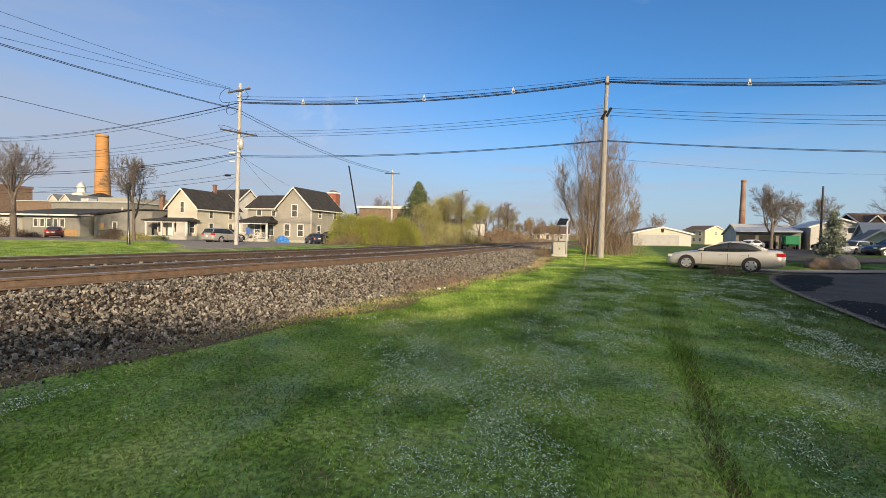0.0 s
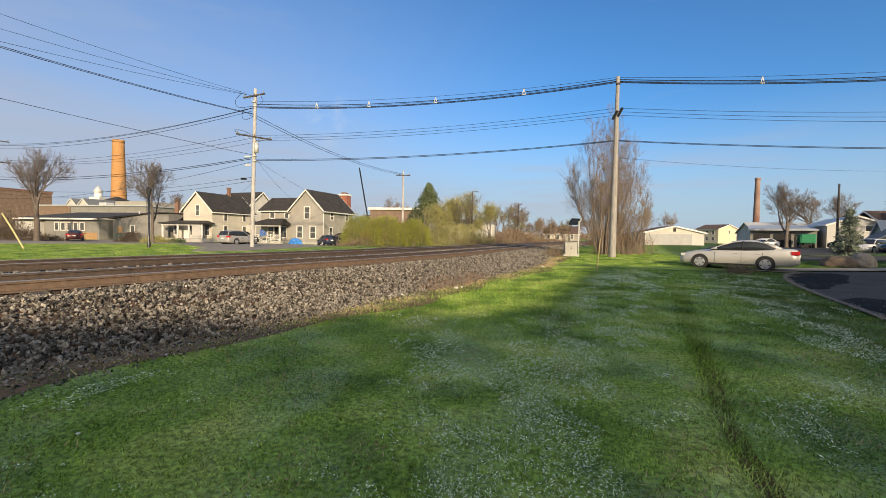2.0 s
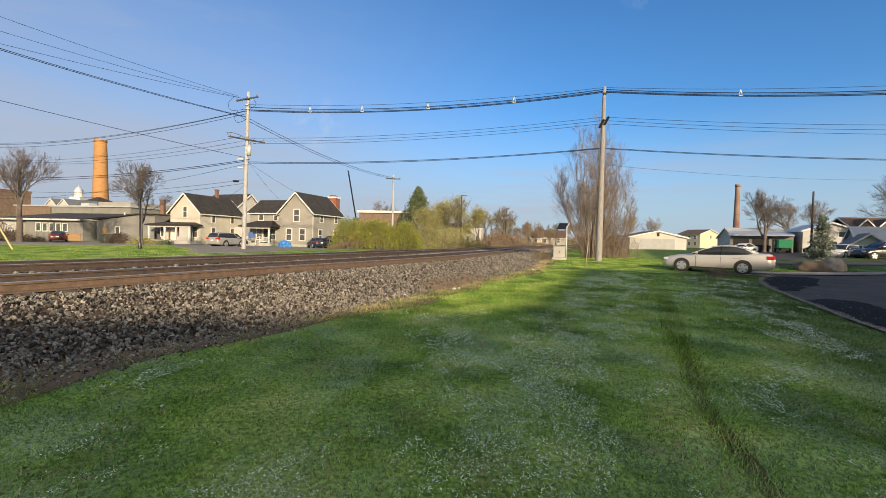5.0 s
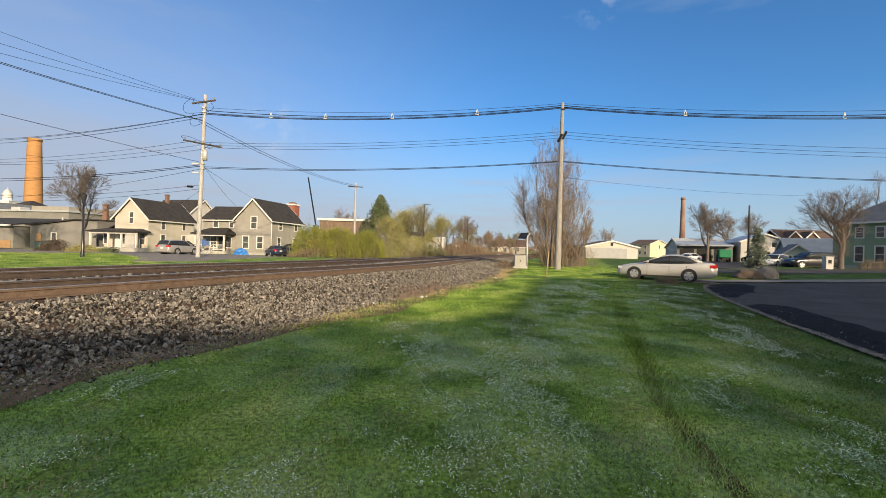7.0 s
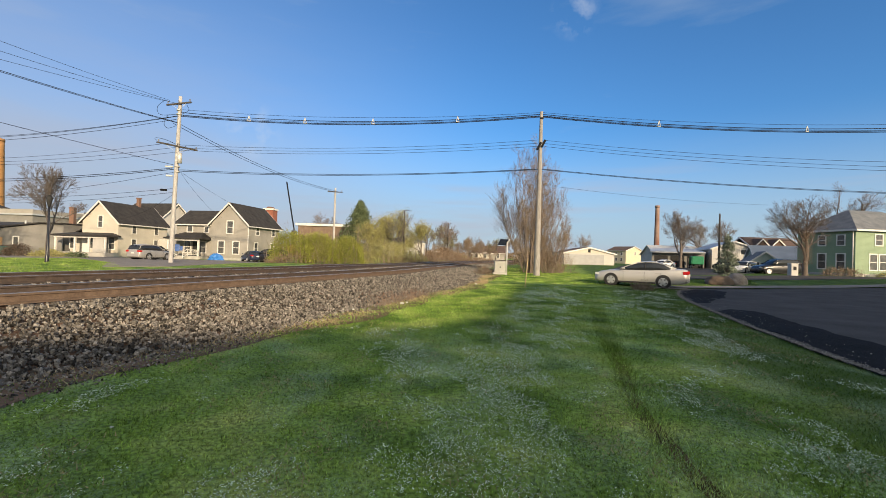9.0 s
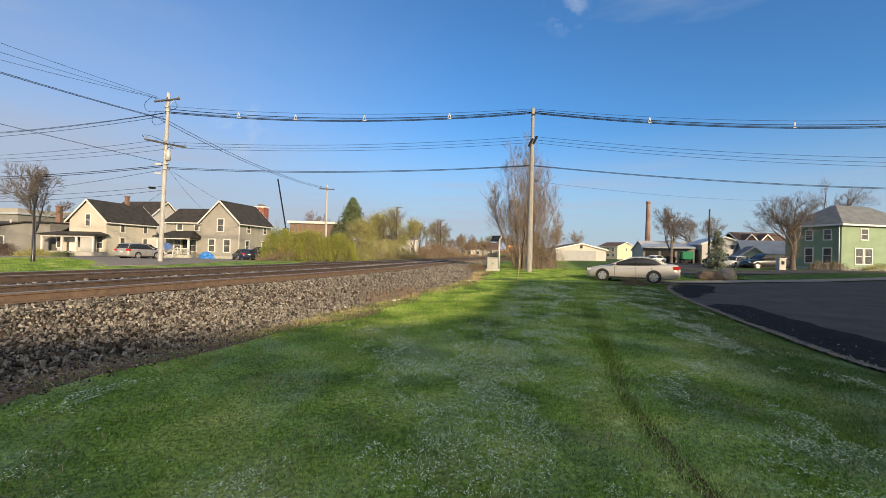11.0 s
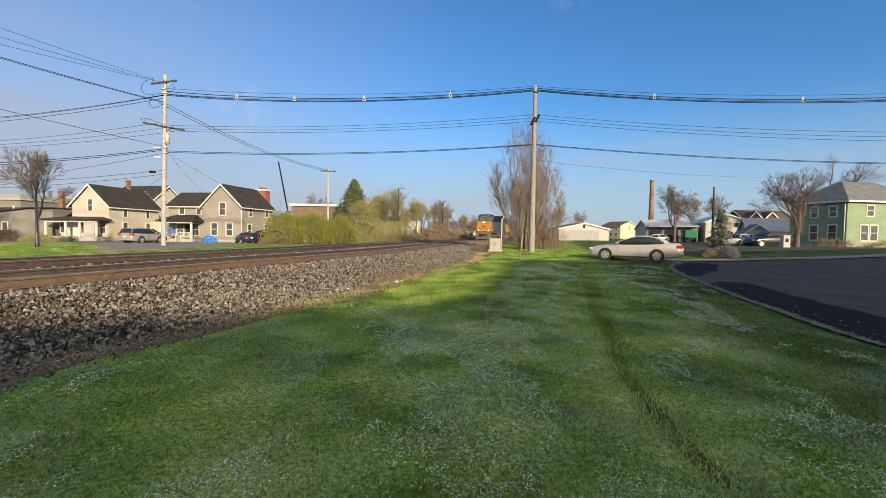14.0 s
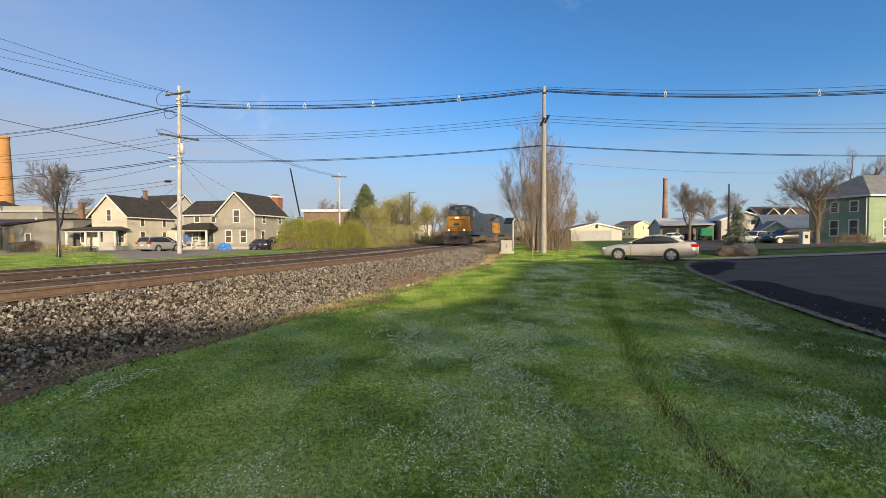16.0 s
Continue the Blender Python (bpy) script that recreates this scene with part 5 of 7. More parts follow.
# white cupola far behind
cup = thing("cupola_tower", pose(-150.1, 190, 0), "small white cupola over the far roofs", "tower")
part("tower", Shape().box(-2.2, -2.2, 0, 2.2, 2.2, 15.4), TRIM, cup)
part("lantern", Shape().path([Vector((0, 0, z)) for z in (15.4, 15.8, 17.9, 18.2)], [1.75, 1.5, 1.5, 1.8], 12), TRIM, cup)
part("dome", Shape().path([Vector((0, 0, z)) for z in (18.2, 18.9, 19.6, 20.1, 20.9)], [1.4, 1.3, 0.85, 0.2, 0.06], 16), METAL_GREY, cup)
redtower = thing("brick_tower", pose(-19.7, 90, 0, 0, 0, -15), "square red brick tower with pale cornice", "tower")
part("shaft", Shape().box(-0.95, -0.95, -0.5, 0.95, 0.95, 9.2), BRICK, redtower)
part("cornice", Shape().box(-1.08, -1.08, 9.203, 1.08, 1.08, 9.5), TRIM, redtower)
part("cap", Shape().prism([(-0.7, 9.503), (0.7, 9.503), (0.3, 9.9), (-0.3, 9.9)], -0.7, 0.7, "y"), BRICK_DULL, redtower)
longb = thing("commercial_building", pose(-14, 88, 0, 0, 0, -10), "long low flat-roofed building behind the bushes", "building")
part("wall", Shape().box(0, 0, -0.6, 10, 12, 6.3), BRICK_TAN, longb)
part("roof_edge", Shape().box(-0.4, -0.4, 6.303, 10.4, 12.4, 6.75), TRIM, longb, "white roof edge")
crane = thing("crane_boom", pose(-18.2, 110, 0), "dark slanting crane boom over the roofs", "crane")
bm_ = Shape()
for o in (-0.35, 0.35):
    bm_.tube((0, o, 6), (-2.2, o, 18.2), 0.12, n=6)
for k in range(14):
    a, b = k / 14, (k + 1) / 14
    bm_.tube((-2.2 * a, -0.35, 6 + 12.2 * a), (-2.2 * b, 0.35, 6 + 12.2 * b), 0.08, n=5)
part("boom", bm_, WIRE, crane)
part("mast", Shape().box(-0.6, -0.6, 0, 0.6, 0.6, 6.2), ARM, crane)
part("cab", Shape().box(-1.6, -1.4, 0, 2.4, 1.4, 2.6, 0.2), STACK, crane)

# unseen shade-giving buildings behind the viewer, rooflines shaped to their shade on the lawn
near_block = thing("brick_block", pose(0, -25, 0), "plain unseen brick block added to shade the lawn", "building")
part("wall", Shape().box(-34, -14, -0.5, 9.5, 0, 9.9), BRICK_DULL, near_block)
part("parapet", Shape().prism([(-34, 9.903), (9.5, 9.903), (9.5, 10.65), (7.5, 10.55), (5.5, 10.35), (2.5, 10.1), (-34, 10.0)], -14, 0, "y"), BRICK_DULL, near_block)
# drawn near to dim the right of the lawn too
near_house = thing("house", pose(0, -13, 0), "plain unseen house added to shade the lawn", "house")
part("wall", Shape().prism([(6.2, -0.5), (62, -0.5), (62, 13.9), (35, 13.9), (31.5, 11.0), (17.0, 11.0), (13.6, 9.5), (10.4, 8.1), (7.7, 6.95), (6.2, 6.6)], -10, 0, "y"), SIDING_TAN, near_house)
part("roof", Shape().prism([(6.1, 6.603), (7.7, 6.953), (10.4, 8.103), (13.6, 9.503), (17.0, 11.003), (31.5, 11.003), (35, 13.903), (62.3, 13.903), (62.3, 14.0), (35, 14.0), (31.5, 11.1), (17.0, 11.1), (13.6, 9.6), (10.4, 8.2), (7.7, 7.05), (6.1, 6.7)], -10.3, 0.3, "y"), SHINGLE_GREY, near_house)


# ---- trees ----
def grow(rng, sh, p, d, length, r, depth, spread, up, tips, min_r=0.006, sides=5, kink=0.18):
    """One limb with its forks; the tips are collected for buds or leaves."""
    n = 4 if depth > 1 else 3
    pts, rad = [p.copy()], [r]
    for k in range(n):
        d = (d + Vector(rng.normal(0, kink, 3)) + Vector((0, 0, up))).normalized()
        p = p + d * (length / n)
        pts.append(p.copy())
        rad.append(max(r * (1 - 0.42 * (k + 1) / n), min_r))
        if depth > 0 and k >= 1:
            for _ in range(1 if depth > 1 else 2):
                ax = Vector(rng.normal(0, 1, 3)).cross(d)
                if ax.length > 0.01:
                    e = (d + ax.normalized() * rng.uniform(0.6, 1.3) * spread).normalized()
                    grow(rng, sh, p, e, length * rng.uniform(0.5, 0.78), rad[-1] * 0.62, depth - 1, spread, up, tips, min_r, max(3, sides - 1), kink)
    sh.path(pts, rad, sides)
    if depth == 0:
        tips.append(p.copy())
        tips.append((pts[1] + pts[2]) / 2)
    elif depth > 0:
        grow(rng, sh, p, d, length * 0.7, rad[-1], depth - 1, spread, up, tips, min_r, max(3, sides - 1), kink)


def clumps(rng, pts, size, per, jitter):
    """Small leaves round points: one mesh of bent quads."""
    pts = np.array([p[:] for p in pts])
    c = np.repeat(pts, per, 0) + rng.normal(0, jitter, (len(pts) * per, 3))
    n = len(c)
    a = rng.normal(0, 1, (n, 3))
    a /= np.linalg.norm(a, axis=1)[:, None]
    b = np.cross(a, rng.normal(0, 1, (n, 3)))
    b /= np.linalg.norm(b, axis=1)[:, None] + 1e-6
    s = size * rng.uniform(0.6, 1.4, (n, 1))
    v = np.stack([c - a * s, c + b * s * 0.6, c + a * s, c - b * s * 0.6], 1).reshape(-1, 3)
    f = np.arange(4 * n).reshape(-1, 4)
    sh = Shape()
    sh.v, sh.f, sh.s = v.tolist(), f.tolist(), [False] * n
    return sh


def tree(name, x, y, seed, stems, height, r, label, depth=4, spread=0.55, up=0.12, lean=0.12, bark=BARK, leaf=None, leaf_size=0.05, per=2, jitter=0.15, trunk=0.25, minr=0.008, group="", limb=TWIG_GREY, kink=0.11):
    """A tree of one or more stems: trunk, limbs and twigs, and a crown of buds or leaves."""
    rng = np.random.default_rng(seed)
    ob = thing(name, pose(x, y, ground_z(x, y) - 0.05), label, "tree", group)
    wood, tips = Shape(), []
    trunk_sh = Shape()
    for k in range(stems):
        a = rng.uniform(0, 6.28)
        base = Vector((math.cos(a), math.sin(a), 0)) * (0 if stems == 1 else rng.uniform(0.1, 0.7) * min(1.3, stems * 0.14))
        d = Vector((math.cos(a) * lean * rng.uniform(0.3, 1), math.sin(a) * lean * rng.uniform(0.3, 1), 1)).normalized()
        th = height * trunk * rng.uniform(0.8, 1.1)
        top = base + d * th
        trunk_sh.path([base, base.lerp(top, 0.12), base.lerp(top, 0.5) + Vector(rng.normal(0, 0.02, 3)), top], [r * 1.35, r * 1.02, r * 0.95, r * 0.85], 9)
        hh = height * rng.uniform(0.8, 1.0) - th
        for j in range(3 if stems == 1 else 1):
            e = d if j == 0 else (d + Vector(rng.normal(0, 0.55, 3)) * spread).normalized()
            e.z = abs(e.z)
            grow(rng, wood, top.copy(), e, hh * 0.42, r * (0.8 if j == 0 else 0.6), depth, spread, up, tips, minr, 5, kink)
    part("trunk", trunk_sh, bark, ob)
    tagged(part("branchwork", wood, limb, ob, "spreading bare branches and twigs"), kind="stuff")
    if leaf:
        tagged(part("crown", clumps(rng, tips, leaf_size, per, jitter), leaf, ob, "small buds and young leaves"), kind="stuff")
    return ob


def conifer(x, y, seed, h, r, material, label, skirt=0.12):
    rng = np.random.default_rng(seed)
    ob = thing("conifer", pose(x, y, ground_z(x, y) - 0.05), label, "tree")
    part("trunk", Shape().tube((0, 0, 0), (0, 0, h * 0.97), 0.02 * h, 0.01, 8), BARK, ob)
    pts, limb = [], Shape()
    for k in range(int(26 * h)):
        t = rng.uniform(skirt, 1) ** 0.8
        z = h * t
        rr = r * (1 - t) ** 0.75 * rng.uniform(0.55, 1.12) + 0.05
        a = rng.uniform(0, 6.28)
        tip = Vector((math.cos(a) * rr, math.sin(a) * rr, z - rr * 0.25))
        limb.tube((0, 0, z), tip, 0.012, 0.004, 3, False)
        for q in np.linspace(0.3, 1.0, 6):
            pts.append(Vector((0, 0, z)).lerp(tip, q))
    tagged(part("branchwork", limb, BARK, ob), kind="stuff")
    tagged(part("crown", clumps(rng, pts, 0.011 * h + 0.022, 11, 0.014 * h + 0.04), material, ob, "dense needles"), kind="stuff")
    return ob


def shrub(x0, y0, x1, y1, h, depth, seed, material, label, name="shrub", count=60, leaf=0.09, per=3000, low=0.05):
    """A hedge or thicket between two points: stems and a crown of leaves with an uneven outline."""
    rng = np.random.default_rng(seed)
    a, b = Vector((x0, y0, 0)), Vector((x1, y1, 0))
    ob = thing(name, pose(x0, y0, ground_z(x0, y0)), label, "shrub")
    sh = Shape()
    d = b - a
    side = Vector((-d.y, d.x, 0)).normalized()
    for _ in range(count):
        t, o = rng.random(), rng.uniform(-0.5, 0.5) * depth
        p = d * t + side * o
        hh = h * rng.uniform(0.5, 1.0)
        q = p + Vector((rng.normal(0, 0.12 * h), rng.normal(0, 0.12 * h), hh))
        m = p.lerp(q, 0.5) + Vector(rng.normal(0, 0.04 * h, 3))
        sh.path([p, m, q], [0.02, 0.013, 0.006], 4)
    tagged(part("branchwork", sh, TWIG, ob, "thin crowded stems"), kind="stuff")
    n = per
    t = rng.random(n)
    env = np.array([0.74 + 0.34 * noise.noise(Vector((k * d.length * 0.55, seed * 3.1, 0))) + 0.2 * noise.noise(Vector((k * d.length * 2.2, seed, 4))) for k in t])
    round_ = np.clip(1 - np.abs(2 * t - 1) ** 2.8, 0, 1) ** 0.7
    z = h * env * round_ * np.clip(rng.random(n) ** 0.55, low, 1)
    o = rng.uniform(-0.5, 0.5, n) * depth * np.sqrt(np.clip(1.05 - (z / h) ** 2, 0.1, 1))
    P = np.outer(t, np.array(d[:])) + np.outer(o, np.array(side[:]))
    P[:, 2] += z
    tagged(part("crown", clumps(rng, [Vector(p) for p in P], leaf, 2, 0.12), material, ob, "mass of small leaves"), kind="stuff")
    return ob


def coppice(x, y, seed, stems, height, spread, label, base=0.6):
    """A clump of upright stems, each with twigs along its whole length."""
    rng = np.random.default_rng(seed)
    ob = thing("tree", pose(x, y, ground_z(x, y) - 0.05), label, "tree")
    tips, twigs = [], Shape()
    for k in range(stems):
        a, q = rng.uniform(0, 6.28), rng.random() ** 0.95
        p = Vector((math.cos(a), math.sin(a) * 0.7, 0)) * base * q
        out = Vector((math.cos(a), math.sin(a) * 0.7, 0)) * spread * q
        h = height * (1.0 - 0.6 * q * rng.uniform(0.8, 1.0)) * rng.uniform(0.85, 1.0)
        r0 = 0.028 + 0.05 * rng.random() * (1 - q)
        n = 9
        pts = [p + out * math.sin(1.9 * (j / n) ** 1.2) + Vector((0, 0, h * j / n)) + Vector(rng.normal(0, 0.05, 3)) * min(j, 3) / 2 for j in range(n + 1)]
        rad = [r0 * (1 - 0.9 * j / n) + 0.005 for j in range(n + 1)]
        part("stem", Shape().path(pts, rad, 6), TWIG, ob)
        for j in range(1, n):
            for _ in range(3 if j > 2 else 2):
                b = rng.uniform(0, 6.28)
                d = Vector((math.cos(b) * 0.55, math.sin(b) * 0.55, 1)).normalized()
                ln = (0.42 + 0.13 * (n - j)) * rng.uniform(0.6, 1.2) * height / 9
                grow(rng, twigs, pts[j].lerp(pts[j + 1], rng.random()), d, ln, rad[j] * 0.38 + 0.002, 2, 0.5, 0.10, tips, 0.0042, 4, 0.12)
    tagged(part("branchwork", twigs, TWIG, ob, "dense reddish upright twigs"), kind="stuff")
    tagged(part("crown", clumps(rng, tips, 0.018, 1, 0.06), BUD, ob, "small brown buds"), kind="stuff")
    return ob


coppice(12.5, 33.0, 3, 19, 12.0, 2.5, "tall bare multi-stemmed tree with reddish twigs behind the pole", 0.5)
coppice(14.8, 34.2, 5, 10, 7.0, 2.2, "bare multi-stemmed sapling clump with tan stems", 0.7)
tree("tree", 57.6, 70, 7, 1, 10.0, 0.3, "bare budding tree with a broad round crown", 5, 0.72, 0.05, 0.05, BARK, BUD, 0.035, 1, 0.2, 0.22, 0.010)
tree("tree", 43.9, 36.2, 11, 1, 8.8, 0.26, "bare spreading tree wrapped in brown ivy", 5, 0.8, 0.05, 0.1, BARK, None, trunk=0.2, minr=0.007)
tree("tree", -46.5, 50.5, 13, 1, 12.0, 0.3, "tall bare street tree with upright branches", 5, 0.62, 0.10, 0.05, BARK, None, trunk=0.27, minr=0.007)
tree("tree", -27.0, 41.2, 17, 1, 7.4, 0.15, "small bare street tree beside the lamp", 5, 0.6, 0.06, 0.05, BARK, None, trunk=0.3, minr=0.008)
conifer(-1.7, 74, 21, 10.0, 5.6, NEEDLE, "dark green pointed spruce above the bushes")
conifer(32.6, 34.2, 23, 3.8, 1.35, NEEDLE_BLUE, "small blue-green spruce behind the boulder", 0.05)
for x0, y0, x1, y1, h, seed, per in ((-10.6, 47.9, -6.2, 47.2, 4.7, 31, 8500), (-7.4, 48.2, -3.4, 47.4, 4.9, 32, 8500), (-4.6, 47.4, -0.9, 46.9, 4.5, 33, 6500)):
    shrub(x0, y0, x1, y1, h, 2.8, seed, LEAF_YOUNG, "large yellow-green leafing shrub beside the tracks", "shrub", 40, 0.05, per, 0.12)


# ---- vehicles ----
def loft(rows, closed_ends=True):
    """A skin over cross-sections, mirrored on the middle plane. rows: (x, [(y, z), ...] from the sill to the middle)."""
    sh = Shape()
    n = len(rows[0][1])
    for x, sec in rows:
        full = [(x, y, z) for y, z in sec] + [(x, -y, z) for y, z in reversed(sec[:-1])]
        sh.v += full
    w = 2 * n - 1
    for j in range(len(rows) - 1):
        for i in range(w - 1):
            sh.f.append((j * w + i, j * w + i + 1, (j + 1) * w + i + 1, (j + 1) * w + i))
            sh.s.append(True)
        sh.f.append((j * w + w - 1, j * w, (j + 1) * w, (j + 1) * w + w - 1))
        sh.s.append(False)
    k = (len(rows) - 1) * w
    sh.f += [tuple(range(w - 1, -1, -1)), tuple(range(k, k + w))]
    sh.s += [True, True]
    return sh


def wheel(parent, x, y, r, side, width=0.22):
    sh = Shape()
    o = y + side * width / 2
    for a, b, ra, rb in ((-0.5, -0.35, r * 0.93, r), (-0.35, 0.35, r, r), (0.35, 0.5, r, r * 0.93)):
        sh.tube((x, y + width * a, r), (x, y + width * b, r), ra, rb, 28)
    ty = part("tyre", sh, TYRE, parent)
    rim = Shape()
    rim.tube((x, o - side * 0.03, r), (x, o + side * 0.004, r), r * 0.68, r * 0.66, 24)
    part("rim", rim, DARK, ty, "dark wheel well of the rim")
    sp = Shape()
    for k in range(5):
        a = 6.28319 * k / 5 + 0.3
        c, s_ = math.cos(a), math.sin(a)
        hw = 0.055
        p = lambda t, u: (x + (c * t - s_ * u), o + side * 0.010, r + (s_ * t + c * u))
        q = lambda t, u: (x + (c * t - s_ * u), o + side * 0.022, r + (s_ * t + c * u))
        vs = [p(0.03, -hw), p(r * 0.64, -hw * 1.5), p(r * 0.64, hw * 1.5), p(0.03, hw), q(0.03, -hw), q(r * 0.64, -hw * 1.5), q(r * 0.64, hw * 1.5), q(0.03, hw)]
        sp.add(vs, [(0, 1, 2, 3), (7, 6, 5, 4), (0, 4, 5, 1), (1, 5, 6, 2), (2, 6, 7, 3), (3, 7, 4, 0)])
    sp.tube((x, o + side * 0.01, r), (x, o + side * 0.03, r), 0.07, 0.06, 12)
    ring = 24
    for k in range(ring):
        a, b = 6.28319 * k / ring, 6.28319 * (k + 1) / ring
        sp.tube((x + math.cos(a) * r * 0.66, o + side * 0.012, r + math.sin(a) * r * 0.66), (x + math.cos(b) * r * 0.66, o + side * 0.012, r + math.sin(b) * r * 0.66), 0.016, n=5, caps=False)
    part("spokes", sp, RIM, ty, "five-spoke alloy wheel")


def vehicle(name, m, paint, label, category, style="sedan", k=(1.0, 1.0, 1.0), r=0.33, group=""):
    """A car built round its wheelbase; x forward, on the ground. k scales length, width and height of the body."""
    ob = thing(name, m, label, category, group)
    kx, ky, kz = k
    lower = [(2.40, 0.30, 0.50, 0.56, 0.66), (2.33, 0.22, 0.62, 0.70, 0.80), (2.12, 0.20, 0.70, 0.80, 0.88), (1.75, 0.20, 0.78, 0.88, 0.91), (1.2, 0.20, 0.85, 0.955, 0.92), (0.75, 0.20, 0.90, 1.0, 0.925), (0, 0.20, 0.93, 0.985, 0.925), (-0.8, 0.20, 0.95, 1.0, 0.925), (-1.5, 0.20, 0.97, 1.04, 0.925), (-2.0, 0.22, 0.985, 1.09, 0.91), (-2.40, 0.26, 0.97, 1.08, 0.87), (-2.58, 0.30, 0.90, 1.03, 0.80), (-2.68, 0.42, 0.72, 0.80, 0.70)]
    rows = []
    for x, zb, zs, zt, w in lower:
        zb, zs, zt, w, x = zb * kz ** 0.3, zs * kz, zt * kz, w * ky, x * kx
        rows.append((x, [(w - 0.09, zb), (w - 0.015, zb + 0.10), (w, (zb + zs) / 2), (w - 0.012, zs - 0.12), (w - 0.055, zs), (w * 0.8, zs + (zt - zs) * 0.72), (w * 0.4, zt - 0.006), (0, zt)]))
    part("body", loft(rows), paint, ob)
    if style == "sedan":
        cab = [(0.92, 0.96, 1.0, 0.80, 0.76), (0.45, 0.96, 1.23, 0.82, 0.68), (0.02, 0.96, 1.40, 0.83, 0.62), (-0.35, 0.97, 1.465, 0.83, 0.60), (-0.75, 0.98, 1.475, 0.83, 0.60), (-1.1, 0.99, 1.44, 0.82, 0.60), (-1.5, 1.0, 1.32, 0.79, 0.62), (-1.98, 1.02, 1.09, 0.72, 0.66)]
        roof = (1, 5)
    else:
        cab = [(0.95, 0.96, 1.0, 0.80, 0.76), (0.55, 0.96, 1.27, 0.82, 0.70), (0.18, 0.96, 1.47, 0.84, 0.66), (-0.3, 0.97, 1.52, 0.84, 0.66), (-1.2, 0.98, 1.53, 0.84, 0.66), (-2.0, 0.99, 1.50, 0.83, 0.66), (-2.35, 1.0, 1.44, 0.80, 0.66), (-2.55, 1.02, 1.08, 0.78, 0.70)]
        roof = (2, 6)
    rows = []
    for x, zb, zt, wb, wt in cab:
        x, zb, zt, wb, wt = x * kx, zb * kz - 0.02, zt * kz, wb * ky, wt * ky
        rows.append((x, [(wb, zb), (wb + (wt - wb) * 0.45, zb + (zt - zb) * 0.55), (wt, zt - 0.05 * (zt - zb) / 0.5), (wt * 0.55, zt - 0.008), (0, zt)]))
    part("glass_cabin", loft(rows), CAR_GLASS, ob, "dark tinted windows")
    # painted roof over the glass
    top = Shape()
    sec = rows[roof[0]:roof[1] + 1]
    for x, s_ in sec:
        ys = [s_[2], s_[3], s_[4]]
        full = [(x, y * 1.012, z + 0.012) for y, z in ys] + [(x, -y * 1.012, z + 0.012) for y, z in reversed(ys[:-1])]
        top.v += full
    for j in range(len(sec) - 1):
        for i in range(4):
            top.f.append((j * 5 + i, j * 5 + i + 1, j * 5 + 6 + i, j * 5 + 5 + i))
            top.s.append(True)
    part("roof_panel", top, paint, ob)
    for side in (1, -1):
        pil = Shape()
        edge = [Vector((x, side * s_[2][0], s_[2][1])) for x, s_ in rows]
        pil.path(edge[0:roof[0] + 2], [0.03] * (roof[0] + 2), 6)
        pil.path(edge[roof[0]:], [0.028] * len(edge[roof[0]:]), 6)
        part("roof_rail", pil, paint, ob)
        for xx in ((-0.42,) if style == "sedan" else (-0.35, -1.35)):
            zb, zt = 0.95 * kz, 1.43 * kz
            part("door_pillar", Shape().tube((xx * kx, side * 0.835 * ky, zb), (xx * kx - 0.05, side * 0.64 * ky, zt), 0.03, 0.026, 6), DARK, ob)
        # rear pillar
        a, b = rows[-3], rows[-1]
        cp = Shape()
        o = 0.012 * side
        vs = [(a[0], side * a[1][0][0] + o, a[1][0][1]), (a[0] + 0.05, side * a[1][2][0] + o, a[1][2][1]), (rows[-2][0], side * rows[-2][1][2][0] + o, rows[-2][1][2][1]), (b[0], side * b[1][2][0] + o, b[1][2][1]), (b[0], side * b[1][0][0] + o, b[1][0][1])]
        if style == "sedan":
            vs[0] = ((a[0] + b[0]) / 2 + 0.05, side * (a[1][0][0] + b[1][0][0]) / 2 + o, a[1][0][1])
            vs[1] = (rows[-2][0] + 0.02, side * rows[-2][1][2][0] + o, rows[-2][1][2][1])
            vs[2] = (rows[-2][0] - 0.12, side * rows[-2][1][2][0] + o, rows[-2][1][2][1] - 0.06)
            cp.add(vs + [(x, y - 0.03 * side, z) for x, y, z in vs], [(0, 1, 2, 3, 4), (9, 8, 7, 6, 5), (0, 5, 6, 1), (1, 6, 7, 2), (2, 7, 8, 3)])
            part("rear_pillar", cp, paint, ob)
        w = 0.925 * ky
        for xx in (1.4035 * kx, -1.4035 * kx):
            part("wheel_arch", Shape().tube((xx, side * (w - 0.25), r + 0.02), (xx, side * (w + 0.004), r + 0.02), r * 1.2, r * 1.17, 28), DARK, ob)
            wheel(ob, xx, side * (w - 0.105), r, side)
        part("tail_lamp", Shape().box(-2.60 * kx, side * 0.50 * ky, 0.80 * kz, -2.665 * kx, side * 0.80 * ky, 0.97 * kz, 0.015).box(-2.40 * kx, side * 0.80 * ky, 0.80 * kz, -2.60 * kx, side * 0.88 * ky, 0.965 * kz, 0.015), LAMP_RED, ob, "red tail lamp")
        part("head_lamp", Shape().box(2.12 * kx, side * 0.55 * ky, 0.60 * kz, 2.34 * kx, side * 0.84 * ky, 0.735 * kz, 0.02), LAMP_CLEAR, ob, "clear headlamp")
        part("mirror", Shape().box(0.62 * kx, side * 0.93 * ky, 0.98 * kz, 0.80 * kx, side * 1.06 * ky, 1.09 * kz, 0.03), paint, ob)
        seam = Shape()
